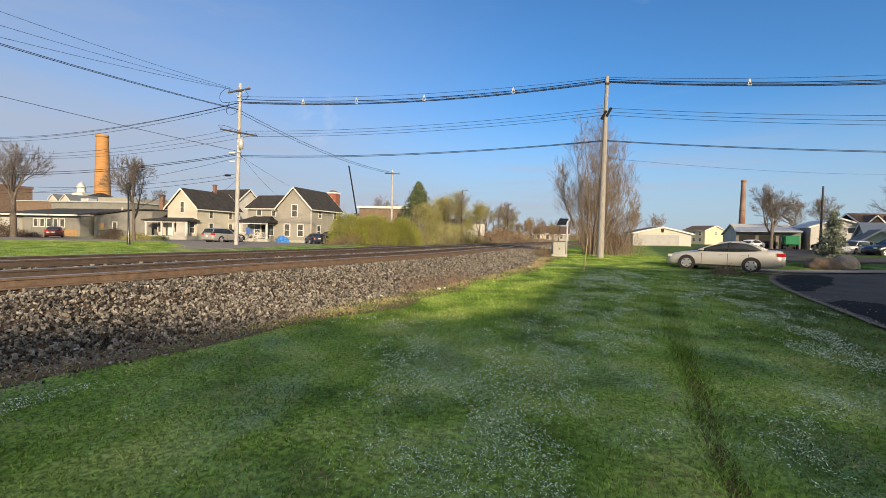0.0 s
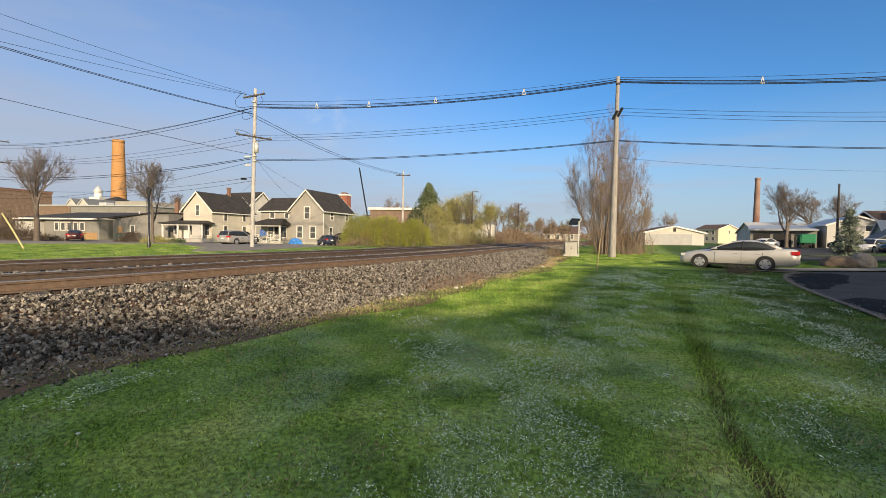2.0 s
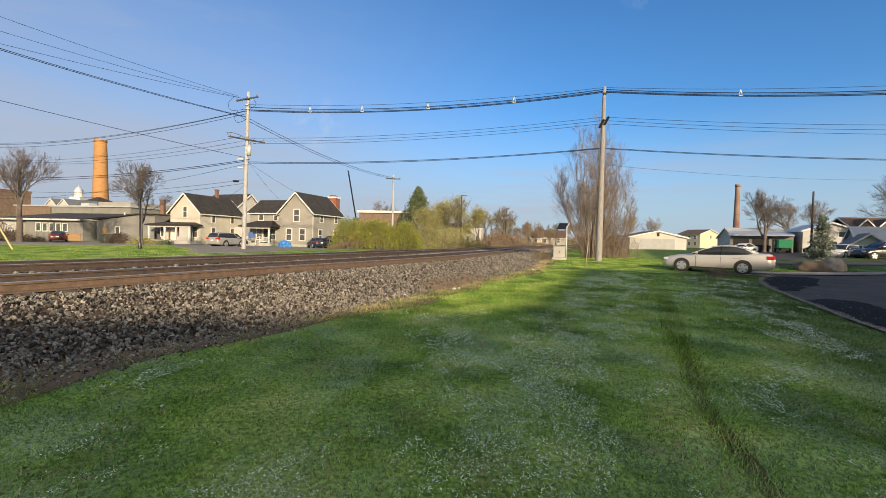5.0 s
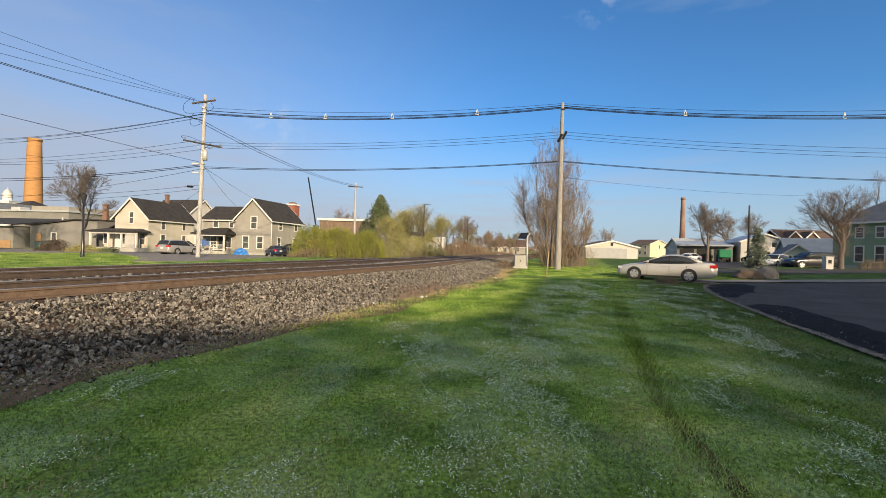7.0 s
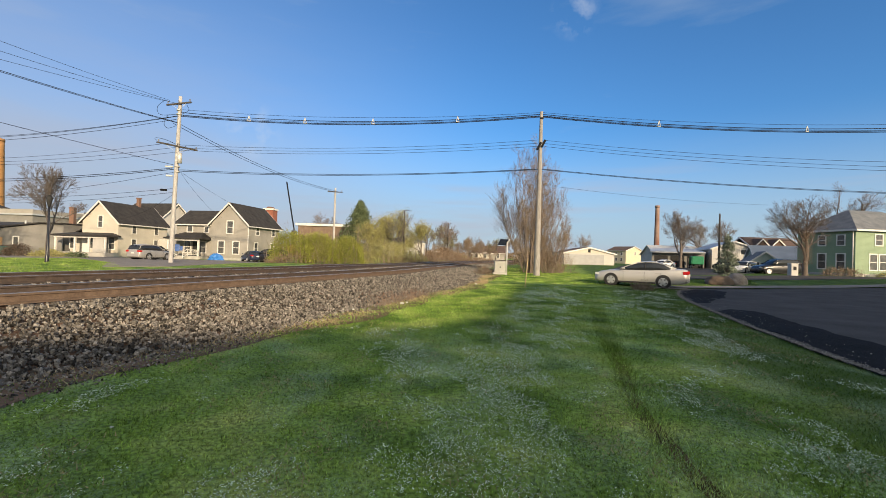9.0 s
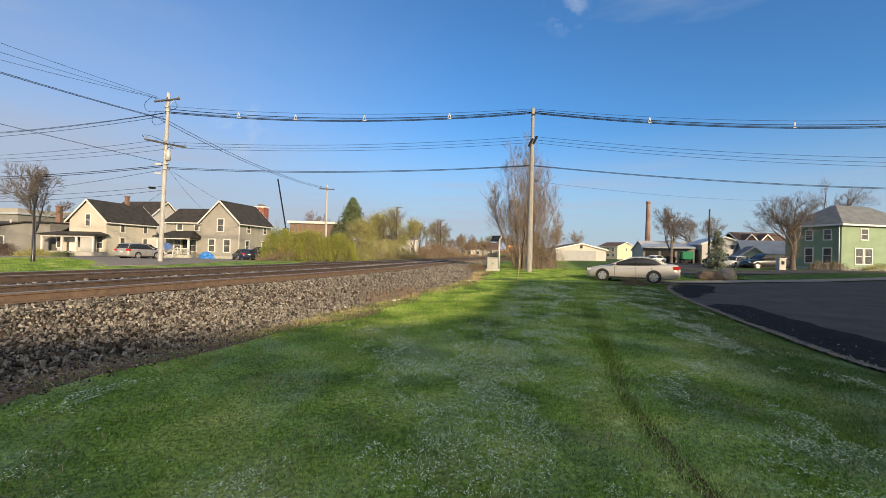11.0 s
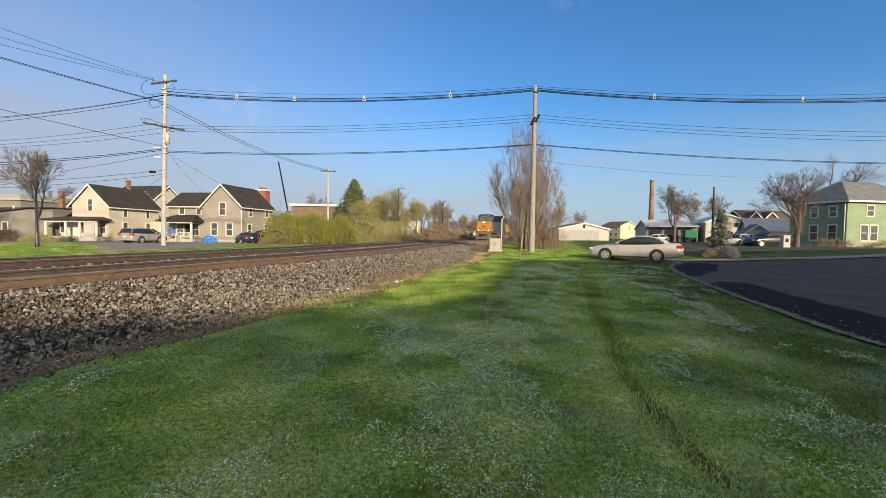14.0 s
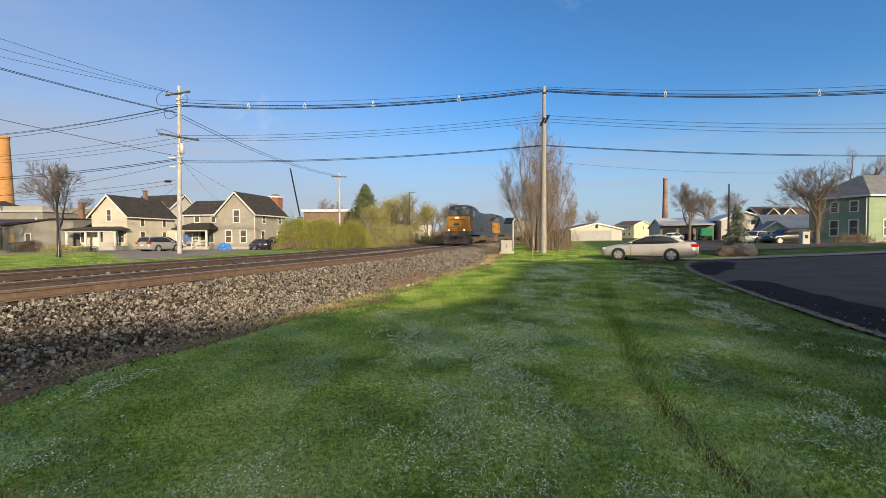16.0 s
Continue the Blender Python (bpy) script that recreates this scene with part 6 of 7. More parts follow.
        for xx in (0.72, -0.42, -1.28):
            seam.box(xx * kx - 0.006, side * (w - 0.02), 0.32, xx * kx + 0.006, side * (w + 0.002), 0.86 * kz)
        part("door_seam", seam, DARK, ob)
        for xx in (-0.18, -1.08):
            part("door_handle", Shape().box(xx * kx - 0.1, side * (w - 0.02), 0.80 * kz, xx * kx + 0.08, side * (w + 0.018), 0.835 * kz, 0.006), paint, ob)
        part("sill_trim", Shape().box(-1.0 * kx, side * (w - 0.06), 0.20, 1.0 * kx, side * (w - 0.004), 0.30, 0.01), DARK, ob)
    part("rear_bumper", Shape().box(-2.70 * kx, -0.72 * ky, 0.34, -2.60 * kx, 0.72 * ky, 0.62, 0.03), paint, ob)
    part("number_plate", Shape().box(-2.715 * kx, -0.16, 0.66, -2.68 * kx, 0.16, 0.80), TRIM, ob, "plain white plate")
    return ob


def heading(a, b):
    return math.degrees(math.atan2(b[1] - a[1], b[0] - a[0]))


vehicle("car", pose(15.17, 22.7, -0.075, 0, 0, 138), SILVER, "silver four-door sedan parked on the lawn edge", "car", "sedan", (0.975, 1.0, 1.0))
vehicle("car", pose(-23.2, 50.2, -0.14, 0, 0, 72), SILVER_DARK, "silver suv with dark windows parked by the houses", "car", "suv", (0.86, 0.96, 1.06), 0.35)
vehicle("car", pose(-25.6, 56.5, -0.2, 0, 0, 72), BLACK_PAINT, "black car parked behind the silver suv", "car", "suv", (0.9, 1.0, 1.08), 0.34)
vehicle("car", pose(-12.6, 56.2, -0.25, 0, 0, 150), BLACK_PAINT, "black car parked beside the tan house", "car", "suv", (0.95, 1.0, 1.1), 0.36)
vehicle("car", pose(-14.9, 57.6, -0.28, 0, 0, 120), NAVY, "dull dark car parked by the tan house", "car", "sedan", (0.85, 1.0, 0.95))
vehicle("car", pose(-50.6, 60.5, -0.3, 0, 0, 128), MAROON, "dark red car parked before the storehouse", "car", "sedan")
vehicle("car", pose(44.6, 44.2, 0.25, 0, 0, 205), WHITE_PAINT, "white pickup with dark lower body parked on the street", "car", "suv", (1.0, 1.0, 1.0), 0.36)
vehicle("car", pose(45.2, 40.6, 0.28, 0, 0, 168), BLACK_PAINT, "black suv parked before the cottage", "car", "suv", (0.95, 1.05, 1.2), 0.38)
vehicle("car", pose(48.3, 63, 0.25, 0, 0, 200), WHITE_PAINT, "white car parked at the workshop", "car", "sedan", (0.95, 1, 1))
vehicle("car", pose(63.5, 66.0, 0.28, 0, 0, 80), BLACK_PAINT, "black pickup parked at the workshop", "car", "suv", (1.05, 1.05, 1.2), 0.4)
vehicle("car", pose(47.5, 92, 0.1, 0, 0, 160), NAVY, "dark truck parked beside the white garage", "car", "suv", (1.0, 1.05, 1.3), 0.4)


def box_truck(m):
    ob = thing("truck", m, "green refuse truck body parked in an open bay", "truck")
    part("body", Shape().box(-2.6, -1.15, 0.95, 1.6, 1.15, 2.75, 0.12), GREEN_PAINT, ob, "bright green box body")
    ribs = Shape()
    for k in range(7):
        ribs.box(-2.5 + 0.65 * k, -1.2, 1.0, -2.4 + 0.65 * k, 1.2, 2.6)
    part("rib", ribs, GREEN_PAINT, ob)
    part("cab", Shape().box(1.7, -1.1, 0.7, 3.3, 1.1, 2.7, 0.18), BLACK_PAINT, ob)
    part("windscreen", Shape().box(2.2, -1.12, 1.7, 3.33, 1.12, 2.4, 0.03), CAR_GLASS, ob)
    part("chassis", Shape().box(-2.6, -0.6, 0.55, 3.1, 0.6, 0.9), DARK, ob)
    for x in (-1.9, -0.9, 2.4):
        for s_ in (1, -1):
            wheel(ob, x, s_ * 0.98, 0.48, s_, 0.28)


box_truck(pose(60.2, 69.2, 0.28, 0, 0, 56) @ Matrix.Scale(0.82, 4))


# ---- train ----
def truck_frame(parent, x, axles):
    fr = Shape()
    for s_ in (1, -1):
        fr.box(x - axles * 0.95, s_ * 1.0 - 0.12, 0.55, x + axles * 0.95, s_ * 1.0 + 0.12, 0.95, 0.03)
        for k in range(axles):
            xx = x + (k - (axles - 1) / 2) * 1.9
            fr.box(xx - 0.2, s_ * 1.05 - 0.12, 0.35, xx + 0.2, s_ * 1.05 + 0.15, 0.75, 0.03)
    tr = part("bogie", fr, LOCO_GRIME, parent)
    for k in range(axles):
        xx = x + (k - (axles - 1) / 2) * 1.9
        for s_ in (1, -1):
            part("train_wheel", Shape().tube((xx, s_ * 0.70, 0.52), (xx, s_ * 0.84, 0.52), 0.52, 0.5, 24), RUST, tr)


def locomotive(label, lit=True):
    ob = thing("locomotive", pose(0, 0, 0), label, "locomotive", "engines of the train")
    part("frame", Shape().box(-10.7, -1.5, 1.15, 10.4, 1.5, 1.55, 0.03), LOCO_BLUE, ob)
    part("fuel_tank", Shape().prism([(-1.45, 1.15), (1.45, 1.15), (1.35, 0.45), (0.9, 0.25), (-0.9, 0.25), (-1.35, 0.45)], -3.0, 2.8, "x"), LOCO_GRIME, ob)
    pil = Shape().prism([(10.35, 0.12), (11.05, 0.12), (10.8, 0.6), (10.75, 1.5), (10.35, 1.5)], -1.5, 1.5, "y")
    part("pilot", pil, LOCO_GRIME, ob, "dark grimy snowplough pilot")
    cp = Shape().box(10.7, -0.25, 0.75, 11.5, 0.25, 1.05, 0.05).tube((10.9, 0.6, 1.1), (11.1, 0.6, 0.5), 0.05, n=6).tube((10.9, -0.6, 1.1), (11.1, -0.6, 0.5), 0.05, n=6)
    part("coupler", cp, DARK, ob)
    nose = Shape().prism([(9.0, 1.553), (10.75, 1.553), (10.75, 2.95), (10.3, 3.35), (9.0, 3.35)], -1.25, 1.25, "y")
    part("nose", nose, LOCO_ORANGE, ob, "orange wide nose")
    part("nose_emblem", Shape().box(10.752, -0.38, 2.25, 10.77, 0.38, 2.5, 0.0), LOCO_BLUE, ob, "dark plain mark on the nose")
    cab = Shape().prism([(6.4, 1.553), (9.05, 1.553), (9.25, 3.35), (9.0, 4.25), (8.5, 4.55), (6.4, 4.55)], -1.5, 1.5, "y")
    c = part("cab", cab, LOCO_BLUE, ob, "dark blue cab")
    part("cab_front", Shape().prism([(9.10, 1.56), (9.30, 1.56), (9.35, 3.36), (9.15, 3.36)], -1.36, 1.36, "y"), LOCO_ORANGE, c, "orange cab front")
    part("cab_flank", Shape().box(8.75, -1.525, 1.56, 9.1, 1.525, 3.3), LOCO_ORANGE, c, "orange cab corner")
    part("cab_roof", Shape().prism([(-1.46, 4.553), (1.46, 4.553), (1.2, 4.72), (0.6, 4.8), (-0.6, 4.8), (-1.2, 4.72)], 6.42, 8.75, "x"), LOCO_BLUE, c, "rounded dark blue cab roof")
    for s_ in (-0.42, 0.42):
        part("number_board", Shape().box(8.62, s_ - 0.3, 4.3, 8.78, s_ + 0.3, 4.5), PAINT_GREY, c, "pale plain number board")
    part("nose_door", Shape().box(10.753, -1.0, 1.75, 10.775, -0.45, 2.9, 0.006), LOCO_ORANGE, ob)
    for zz in (1.78, 2.05, 2.95):
        part("nose_rail", Shape().tube((10.8, -0.9, zz), (10.8, 0.9, zz), 0.022, n=6), LOCO_GRIME, ob)
    for s_ in (-0.75, 0.75):
        part("windscreen", Shape().prism([(9.19, 3.5), (9.29, 3.5), (9.10, 4.1), (9.0, 4.1)], s_ - 0.5, s_ + 0.5, "y"), PANE, c, "dark windscreen")
    for s_ in (1, -1):
        part("side_window", Shape().box(6.9, s_ * 1.505 - 0.02, 3.4, 8.2, s_ * 1.505 + 0.02, 4.1), CAR_GLASS, c)
    part("hood", Shape().prism([(-1.0, 1.553), (1.0, 1.553), (1.0, 4.1), (0.75, 4.42), (-0.75, 4.42), (-1.0, 4.1)], -10.4, 6.39, "x"), LOCO_BLUE, ob, "dark blue engine hood")
    for k in range(12):
        for s_ in (1, -1):
            part("hood_door", Shape().box(-6.2 + k, s_ * 1.0 - 0.03, 1.8, -5.35 + k, s_ * 1.0 + 0.03, 3.9), LOCO_BLUE, ob)
    part("radiator", Shape().prism([(-1.0, 3.5), (1.0, 3.5), (1.55, 4.0), (1.55, 4.6), (-1.55, 4.6), (-1.55, 4.0)], -10.4, -6.6, "x"), LOCO_BLUE, ob, "flared radiator wings")
    part("brake_hatch", Shape().box(2.2, -0.9, 4.423, 5.8, 0.9, 4.72, 0.04), LOCO_BLUE, ob)
    part("exhaust", Shape().box(-1.0, -0.4, 4.423, 0.2, 0.4, 4.7, 0.03), DARK, ob)
    part("horn", Shape().tube((6.9, 0, 4.62), (7.5, 0, 4.66), 0.06, 0.12, 10), METAL_GREY, ob)
    for s_ in (1, -1):
        rl = Shape()
        rl.tube((-10.4, s_ * 1.45, 2.6), (6.3, s_ * 1.45, 2.6), 0.02, n=5)
        for k in range(10):
            rl.tube((-10.2 + 1.8 * k, s_ * 1.45, 1.55), (-10.2 + 1.8 * k, s_ * 1.45, 2.6), 0.018, n=5)
        part("handrail", rl, LOCO_BLUE, ob)
        rl = Shape()
        rl.tube((10.72, s_ * 1.42, 0.7), (10.72, s_ * 1.42, 2.5), 0.025, n=5).tube((9.4, s_ * 1.42, 1.55), (9.4, s_ * 1.42, 2.5), 0.02, n=5).tube((9.4, s_ * 1.42, 2.5), (10.72, s_ * 1.42, 2.5), 0.02, n=5)
        part("front_handrail", rl, LOCO_ORANGE, ob)
        for zz in (0.45, 0.75, 1.05):
            part("step", Shape().box(9.6, s_ * 1.5 - 0.12, zz, 10.3, s_ * 1.5 + 0.02, zz + 0.04), LOCO_GRIME, ob)
        part("ditch_light", Shape().tube((10.76, s_ * 0.95, 1.72), (10.84, s_ * 0.95, 1.72), 0.09, n=14), HEADLIGHT if lit else LAMP_CLEAR, ob, "ditch light")
    part("headlight", Shape().tube((10.40, 0.13, 3.18), (10.58, 0.13, 3.12), 0.11, n=14).tube((10.40, -0.13, 3.18), (10.58, -0.13, 3.12), 0.11, n=14), HEADLIGHT if lit else LAMP_CLEAR, ob, "twin headlight")
    for x in (-6.7, 6.7):
        truck_frame(ob, x, 3)
    ob.scale = (1, 0.9, 0.94)
    return ob


def hopper(label):
    ob = thing("hopper_car", pose(0, 0, 0), label, "freight car", "cars of the train")
    part("body", Shape().prism([(-1.5, 1.9), (-1.5, 4.3), (1.5, 4.3), (1.5, 1.9), (0.6, 0.7), (-0.6, 0.7)], -5.2, 5.2, "x"), HOPPER_GREY, ob)
    for s_ in (1, -1):
        for k in range(9):
            part("rib", Shape().box(-5.1 + 1.25 * k, s_ * 1.54 - 0.04, 1.9, -4.98 + 1.25 * k, s_ * 1.54 + 0.04, 4.28), HOPPER_GREY, ob)
    part("top_sill", Shape().box(-7.2, -1.56, 4.303, 7.2, 1.56, 4.45), HOPPER_GREY, ob)
    part("frame", Shape().box(-7.3, -0.4, 0.95, 7.3, 0.4, 1.3), LOCO_GRIME, ob)
    for e in (1, -1):
        part("end_slope", Shape().prism([(e * 5.2, 1.2), (e * 7.1, 3.4), (e * 7.1, 4.3), (e * 5.2, 4.3)], -1.4, 1.4, "y"), HOPPER_GREY, ob)
        truck_frame(ob, e * 5.3, 2)
    return ob


TRAIN = [(locomotive("blue and orange diesel locomotive with lit headlights"), 11.3, 6.7), (locomotive("blue and orange second diesel locomotive of the train", False), 11.3, 6.7)]
for _ in range(5):
    TRAIN.append((hopper("grey ribbed freight hopper car behind the locomotives"), 7.6, 5.3))


FRONT = 0.5 * min(range(len(LINE)), key=lambda i: abs(LINE[i].y - 45.4))


def train_front(t):
    """Metres along the track of the front coupler."""
    return FRONT + 14.0 * (16.0 - t)


def motions():
    for k, (car, half, truck) in enumerate(TRAIN):
        ahead = sum(2 * h + 0.25 for _, h, _ in TRAIN[:k])
        rows = []
        for i in range(33):
            t = i * 0.5
            s = train_front(t) + ahead + half
            a, _ = on_line(s - truck)
            b, _ = on_line(s + truck)
            za, zb = rail_z(a.y), rail_z(b.y)
            c = (a + b) / 2
            pitch = math.degrees(math.atan2(zb - za, (a - b).length))
            rows.append((t, pose(c.x, c.y, (za + zb) / 2 + 0.004, 0, pitch, heading(b, a))))
        walk(car, rows)


# ---- small things ----
cab_box = thing("relay_cabinet", pose(8.87, 29.6, 0.16, 0, 0, -12), "pale grey metal signal cabinet beside the tracks", "cabinet")
part("plinth", Shape().box(-0.5, -0.42, -0.25, 0.5, 0.42, 0.1, 0.02), CONCRETE, cab_box)
part("body", Shape().box(-0.4, -0.32, 0.103, 0.4, 0.32, 0.86, 0.015), CABINET, cab_box)
part("lid", Shape().box(-0.43, -0.35, 0.863, 0.43, 0.35, 0.92, 0.015), CABINET, cab_box)
part("latch", Shape().box(-0.03, -0.35, 0.42, 0.03, -0.323, 0.54), DARK, cab_box)
part("door_edge", Shape().box(-0.36, -0.33, 0.14, 0.36, -0.324, 0.82), CABINET, cab_box)
mast = thing("solar_mast", pose(9.5, 29.9, 0.14), "grey steel mast carrying a small dark solar panel", "mast")
part("mast", Shape().tube((0, 0, -0.2), (0, 0, 2.35), 0.045, n=10), METAL_GREY, mast)
part("panel", Shape().box(-0.36, -0.02, -0.26, 0.36, 0.02, 0.26, 0.008, pose(-0.32, 0, 2.32, 35, 0, 20)), SOLAR, mast, "dark tilted solar panel")
part("bracket", Shape().tube((0, 0, 2.2), (0.2, 0.05, 2.55), 0.03, n=8), METAL_GREY, mast)
stake = thing("marker_stake", pose(6.4, 18.4, 0.0), "thin leaning wooden marker stake in the lawn", "stake")
part("stick", Shape().path([Vector((0, 0, -0.1)), Vector((0.06, 0, 0.7)), Vector((0.11, 0, 1.38))], [0.022, 0.02, 0.018], 6), STRAW, stake)


def boulder(x, y, sx, sy, sz, seed, label, turn=0, pale=True):
    rng = random.Random(seed)
    bm = bmesh.new()
    bmesh.ops.create_icosphere(bm, subdivisions=4, radius=1)
    for v in bm.verts:
        n = v.co.normalized()
        d = 1 + 0.16 * noise.noise(n * 1.3 + Vector((seed, 0, 0))) + 0.07 * noise.noise(n * 3.5) + 0.025 * noise.noise(n * 9)
        v.co = Vector((n.x * sx * d, n.y * sy * d, n.z * sz * d))
        v.co.z = max(v.co.z, -0.25 * sz)
    for f in bm.faces:
        f.smooth = True
    me = bpy.data.meshes.new("boulder")
    bm.to_mesh(me)
    bm.free()
    me.materials.append(BOULDER if pale else BOULDER_DARK)
    ob = new("boulder", me)
    ob.matrix_basis = pose(x, y, ground_z(x, y) + 0.1, 0, 0, turn)
    return tagged(ob, label, "rock")


boulder(23.2, 25.3, 1.05, 0.75, 0.55, 2, "large brown boulder beside the parking area", 15, False)
boulder(24.7, 25.4, 0.95, 0.65, 0.66, 5, "pale rounded boulder beside the parking area", 40)

# street lamp, bins and shrubs over the tracks
lamp = thing("street_lamp", pose(-21.0, 31.8, ground_z(-21, 31.8)), "black lantern street lamp on the grass strip", "street lamp")
part("post", Shape().path([Vector((0, 0, z)) for z in (-0.2, 0.3, 0.5, 3.6)], [0.12, 0.11, 0.065, 0.05], 12), BLACK_PAINT, lamp)
part("lantern", Shape().path([Vector((0, 0, z)) for z in (3.6, 3.7, 4.05, 4.15, 4.35)], [0.06, 0.10, 0.16, 0.2, 0.04], 12), DARK, lamp)


def dumpster(x, y, turn, material, label):
    ob = thing("dumpster", pose(x, y, ground_z(x, y) - 0.05, 0, 0, turn), label, "dumpster")
    part("body", Shape().prism([(-0.75, 0.12), (0.75, 0.12), (0.9, 1.25), (-0.75, 1.05)], -0.95, 0.95, "x"), material, ob)
    part("lid", Shape().prism([(-0.8, 1.06), (0.92, 1.27), (0.92, 1.32), (-0.8, 1.11)], -0.98, 0.98, "x"), DARK, ob, "black plastic lid")
    for s_ in (1, -1):
        part("fork_pocket", Shape().box(s_ * 1.0 - 0.05, -0.5, 0.55, s_ * 1.0 + 0.05, 0.5, 0.75), material, ob)
        part("castor", Shape().tube((s_ * 0.8, -0.05, 0.06), (s_ * 0.8, 0.05, 0.06), 0.07, n=10), TYRE, ob)


dumpster(-45.6, 63.0, -40, BIN_GREEN, "dark green metal dumpster on the lot")
tarp = Shape()
rng_t = np.random.default_rng(8)
seg, rings = 20, 6
for j in range(rings + 1):
    for i in range(seg):
        a = 6.28319 * i / seg
        rr = math.cos(j / rings * 1.5)
        tarp.v.append((1.25 * rr * math.cos(a) * (1 + 0.12 * rng_t.normal()), 0.8 * rr * math.sin(a) * (1 + 0.12 * rng_t.normal()), 1.15 * math.sin(j / rings * 1.5708) * (1 + 0.06 * rng_t.normal())))
tarp.f = [(j * seg + i, j * seg + (i + 1) % seg, (j + 1) * seg + (i + 1) % seg, (j + 1) * seg + i) for j in range(rings) for i in range(seg)] + [tuple(rings * seg + i for i in range(seg))]
tarp.s = [False] * len(tarp.f)
thing("tarpaulin", pose(-20.3, 61.2, -0.3) @ Matrix.Scale(0.75, 4), "crumpled blue tarpaulin over a heap by the porch", "tarpaulin", shape=tarp, material=TARP)
cloth = Shape().box(-0.35, -0.05, 0, 0.35, 0.05, 0.9, 0.03).box(0.4, -0.04, 0.1, 0.8, 0.04, 0.7, 0.03)
thing("hung_cloth", pose(-25.4, 62.0, 0.75, 0, 0, -19), "blue cloth hung over the porch rail", "cloth", shape=cloth, material=BLUE_CLOTH)

# shrubs, thickets and distant trees
shrub(-34.5, 50.8, -31.8, 50.2, 1.0, 1.2, 41, LEAF_OLIVE, "clipped olive shrub beside the street tree", "shrub", 14, 0.06, 900)
shrub(-30.4, 49.5, -28.8, 49.2, 0.85, 1.0, 42, NEEDLE, "low dark evergreen shrub by the tree", "shrub", 10, 0.06, 500)
shrub(-40.0, 60.6, -35.5, 59.6, 0.6, 0.8, 43, LEAF_OLIVE, "low olive bed of shrubs along the porch", "shrub", 20, 0.06, 900)
shrub(-62.0, 56, -47, 53.5, 1.9, 2.5, 44, BRUSH_DARK, "brown dormant shrub bed before the buildings", "shrub", 80, 0.07, 4200)
shrub(-38.5, 52.5, -35.6, 52.0, 1.5, 1.6, 102, BRUSH_DARK, "rounded dark evergreen shrub by the dumpster", "shrub", 30, 0.06, 1500)
shrub(-68, 59, -53.5, 57, 5.4, 3.0, 45, BRUSH_DARK, "tall brown dormant bush before the brick mill", "shrub", 160, 0.07, 4200)
shrub(-1.5, 47.2, 6.2, 58.5, 3.4, 4.0, 46, LEAF_OLIVE, "olive leafing thicket beside the tracks", "thicket", 70, 0.05, 9000, 0.0)
shrub(-10.4, 44.4, 7.6, 58.6, 1.6, 1.5, 47, LEAF_BROWN, "dry brown brush along the tracks", "brush", 240, 0.04, 6000, 0.0)
shrub(8.0, 62.0, 17.5, 80, 3.0, 3.0, 48, LEAF_BROWN, "dry brown thicket beside the tracks", "thicket", 120, 0.10, 2600, 0.0)
shrub(12.0, 33.0, 17.2, 35.0, 2.2, 2.0, 49, LEAF_BROWN, "tan brush round the foot of the tall tree", "brush", 110, 0.04, 1500, 0.0)
shrub(47.8, 37.5, 52.5, 37.2, 1.2, 0.9, 50, WEED, "bare brown shrub row before the green house", "shrub", 60, 0.05, 800)
ivy = thing("ivy", pose(43.9, 36.2, ground_z(43.9, 36.2)), "brown ivy clinging to the bare tree trunk", "ivy")
rng_i = np.random.default_rng(51)
tagged(part("crown", clumps(rng_i, [Vector((rng_i.normal(0, 0.32), rng_i.normal(0, 0.32), 1.2 + 4.6 * q)) for q in rng_i.random(2600)], 0.03, 2, 0.1), LEAF_BROWN, ivy, "matted dry leaves"), kind="stuff")
shrub(12.6, 19.6, 13.5, 19.2, 0.42, 0.5, 52, WEED, "small brown dead plant clump on the lawn", "shrub", 40, 0.03, 420)
shrub(54, 36.6, 60, 36.2, 0.9, 0.8, 53, LEAF_OLIVE, "low olive shrubs before the green house", "shrub", 30, 0.06, 700)
shrub(16.5, 38, 26, 70, 3.2, 3.0, 54, LEAF_BROWN, "tan brush along the far side of the lawn", "thicket", 120, 0.09, 2600, 0.0)
tree("tree", 3.2, 66, 61, 3, 7.6, 0.13, "olive leafing tree above the thicket", 4, 0.65, 0.08, 0.3, BARK, LEAF_OLIVE, 0.07, 5, 0.4, 0.15, 0.012)
tree("tree", -0.2, 62, 64, 3, 5.6, 0.12, "yellow-green leafing tree above the thicket", 4, 0.65, 0.08, 0.35, BARK, LEAF_OLIVE, 0.06, 5, 0.4, 0.12, 0.012)
tree("tree", 6.2, 70, 62, 2, 8.0, 0.16, "yellow-green leafing tree beside the tracks", 4, 0.6, 0.1, 0.3, BARK, LEAF_OLIVE, 0.065, 5, 0.4, 0.2, 0.012)
tree("tree", 9.3, 74, 63, 1, 7.6, 0.16, "olive leafing tree beside the tracks", 4, 0.7, 0.06, 0.2, BARK, LEAF_OLIVE, 0.065, 5, 0.4, 0.25, 0.012)
for x, y, seed, h in ((3.6, 63, 82, 7.0), (10.8, 78, 83, 7.2), (13.5, 86, 84, 7.6), (20.5, 104, 85, 8.0), (25.5, 103, 86, 6.0), (31.5, 106, 87, 5.4), (34, 110, 88, 6.5), (17.2, 92, 89, 5.5)):
    tree("tree", x, y, seed, 2, h, 0.12, "thin grey budding tree beside the tracks", 4, 0.6, 0.1, 0.3, BARK, LEAF_OLIVE, 0.05, 1, 0.25, 0.2, 0.01, "budding trees beside the tracks")
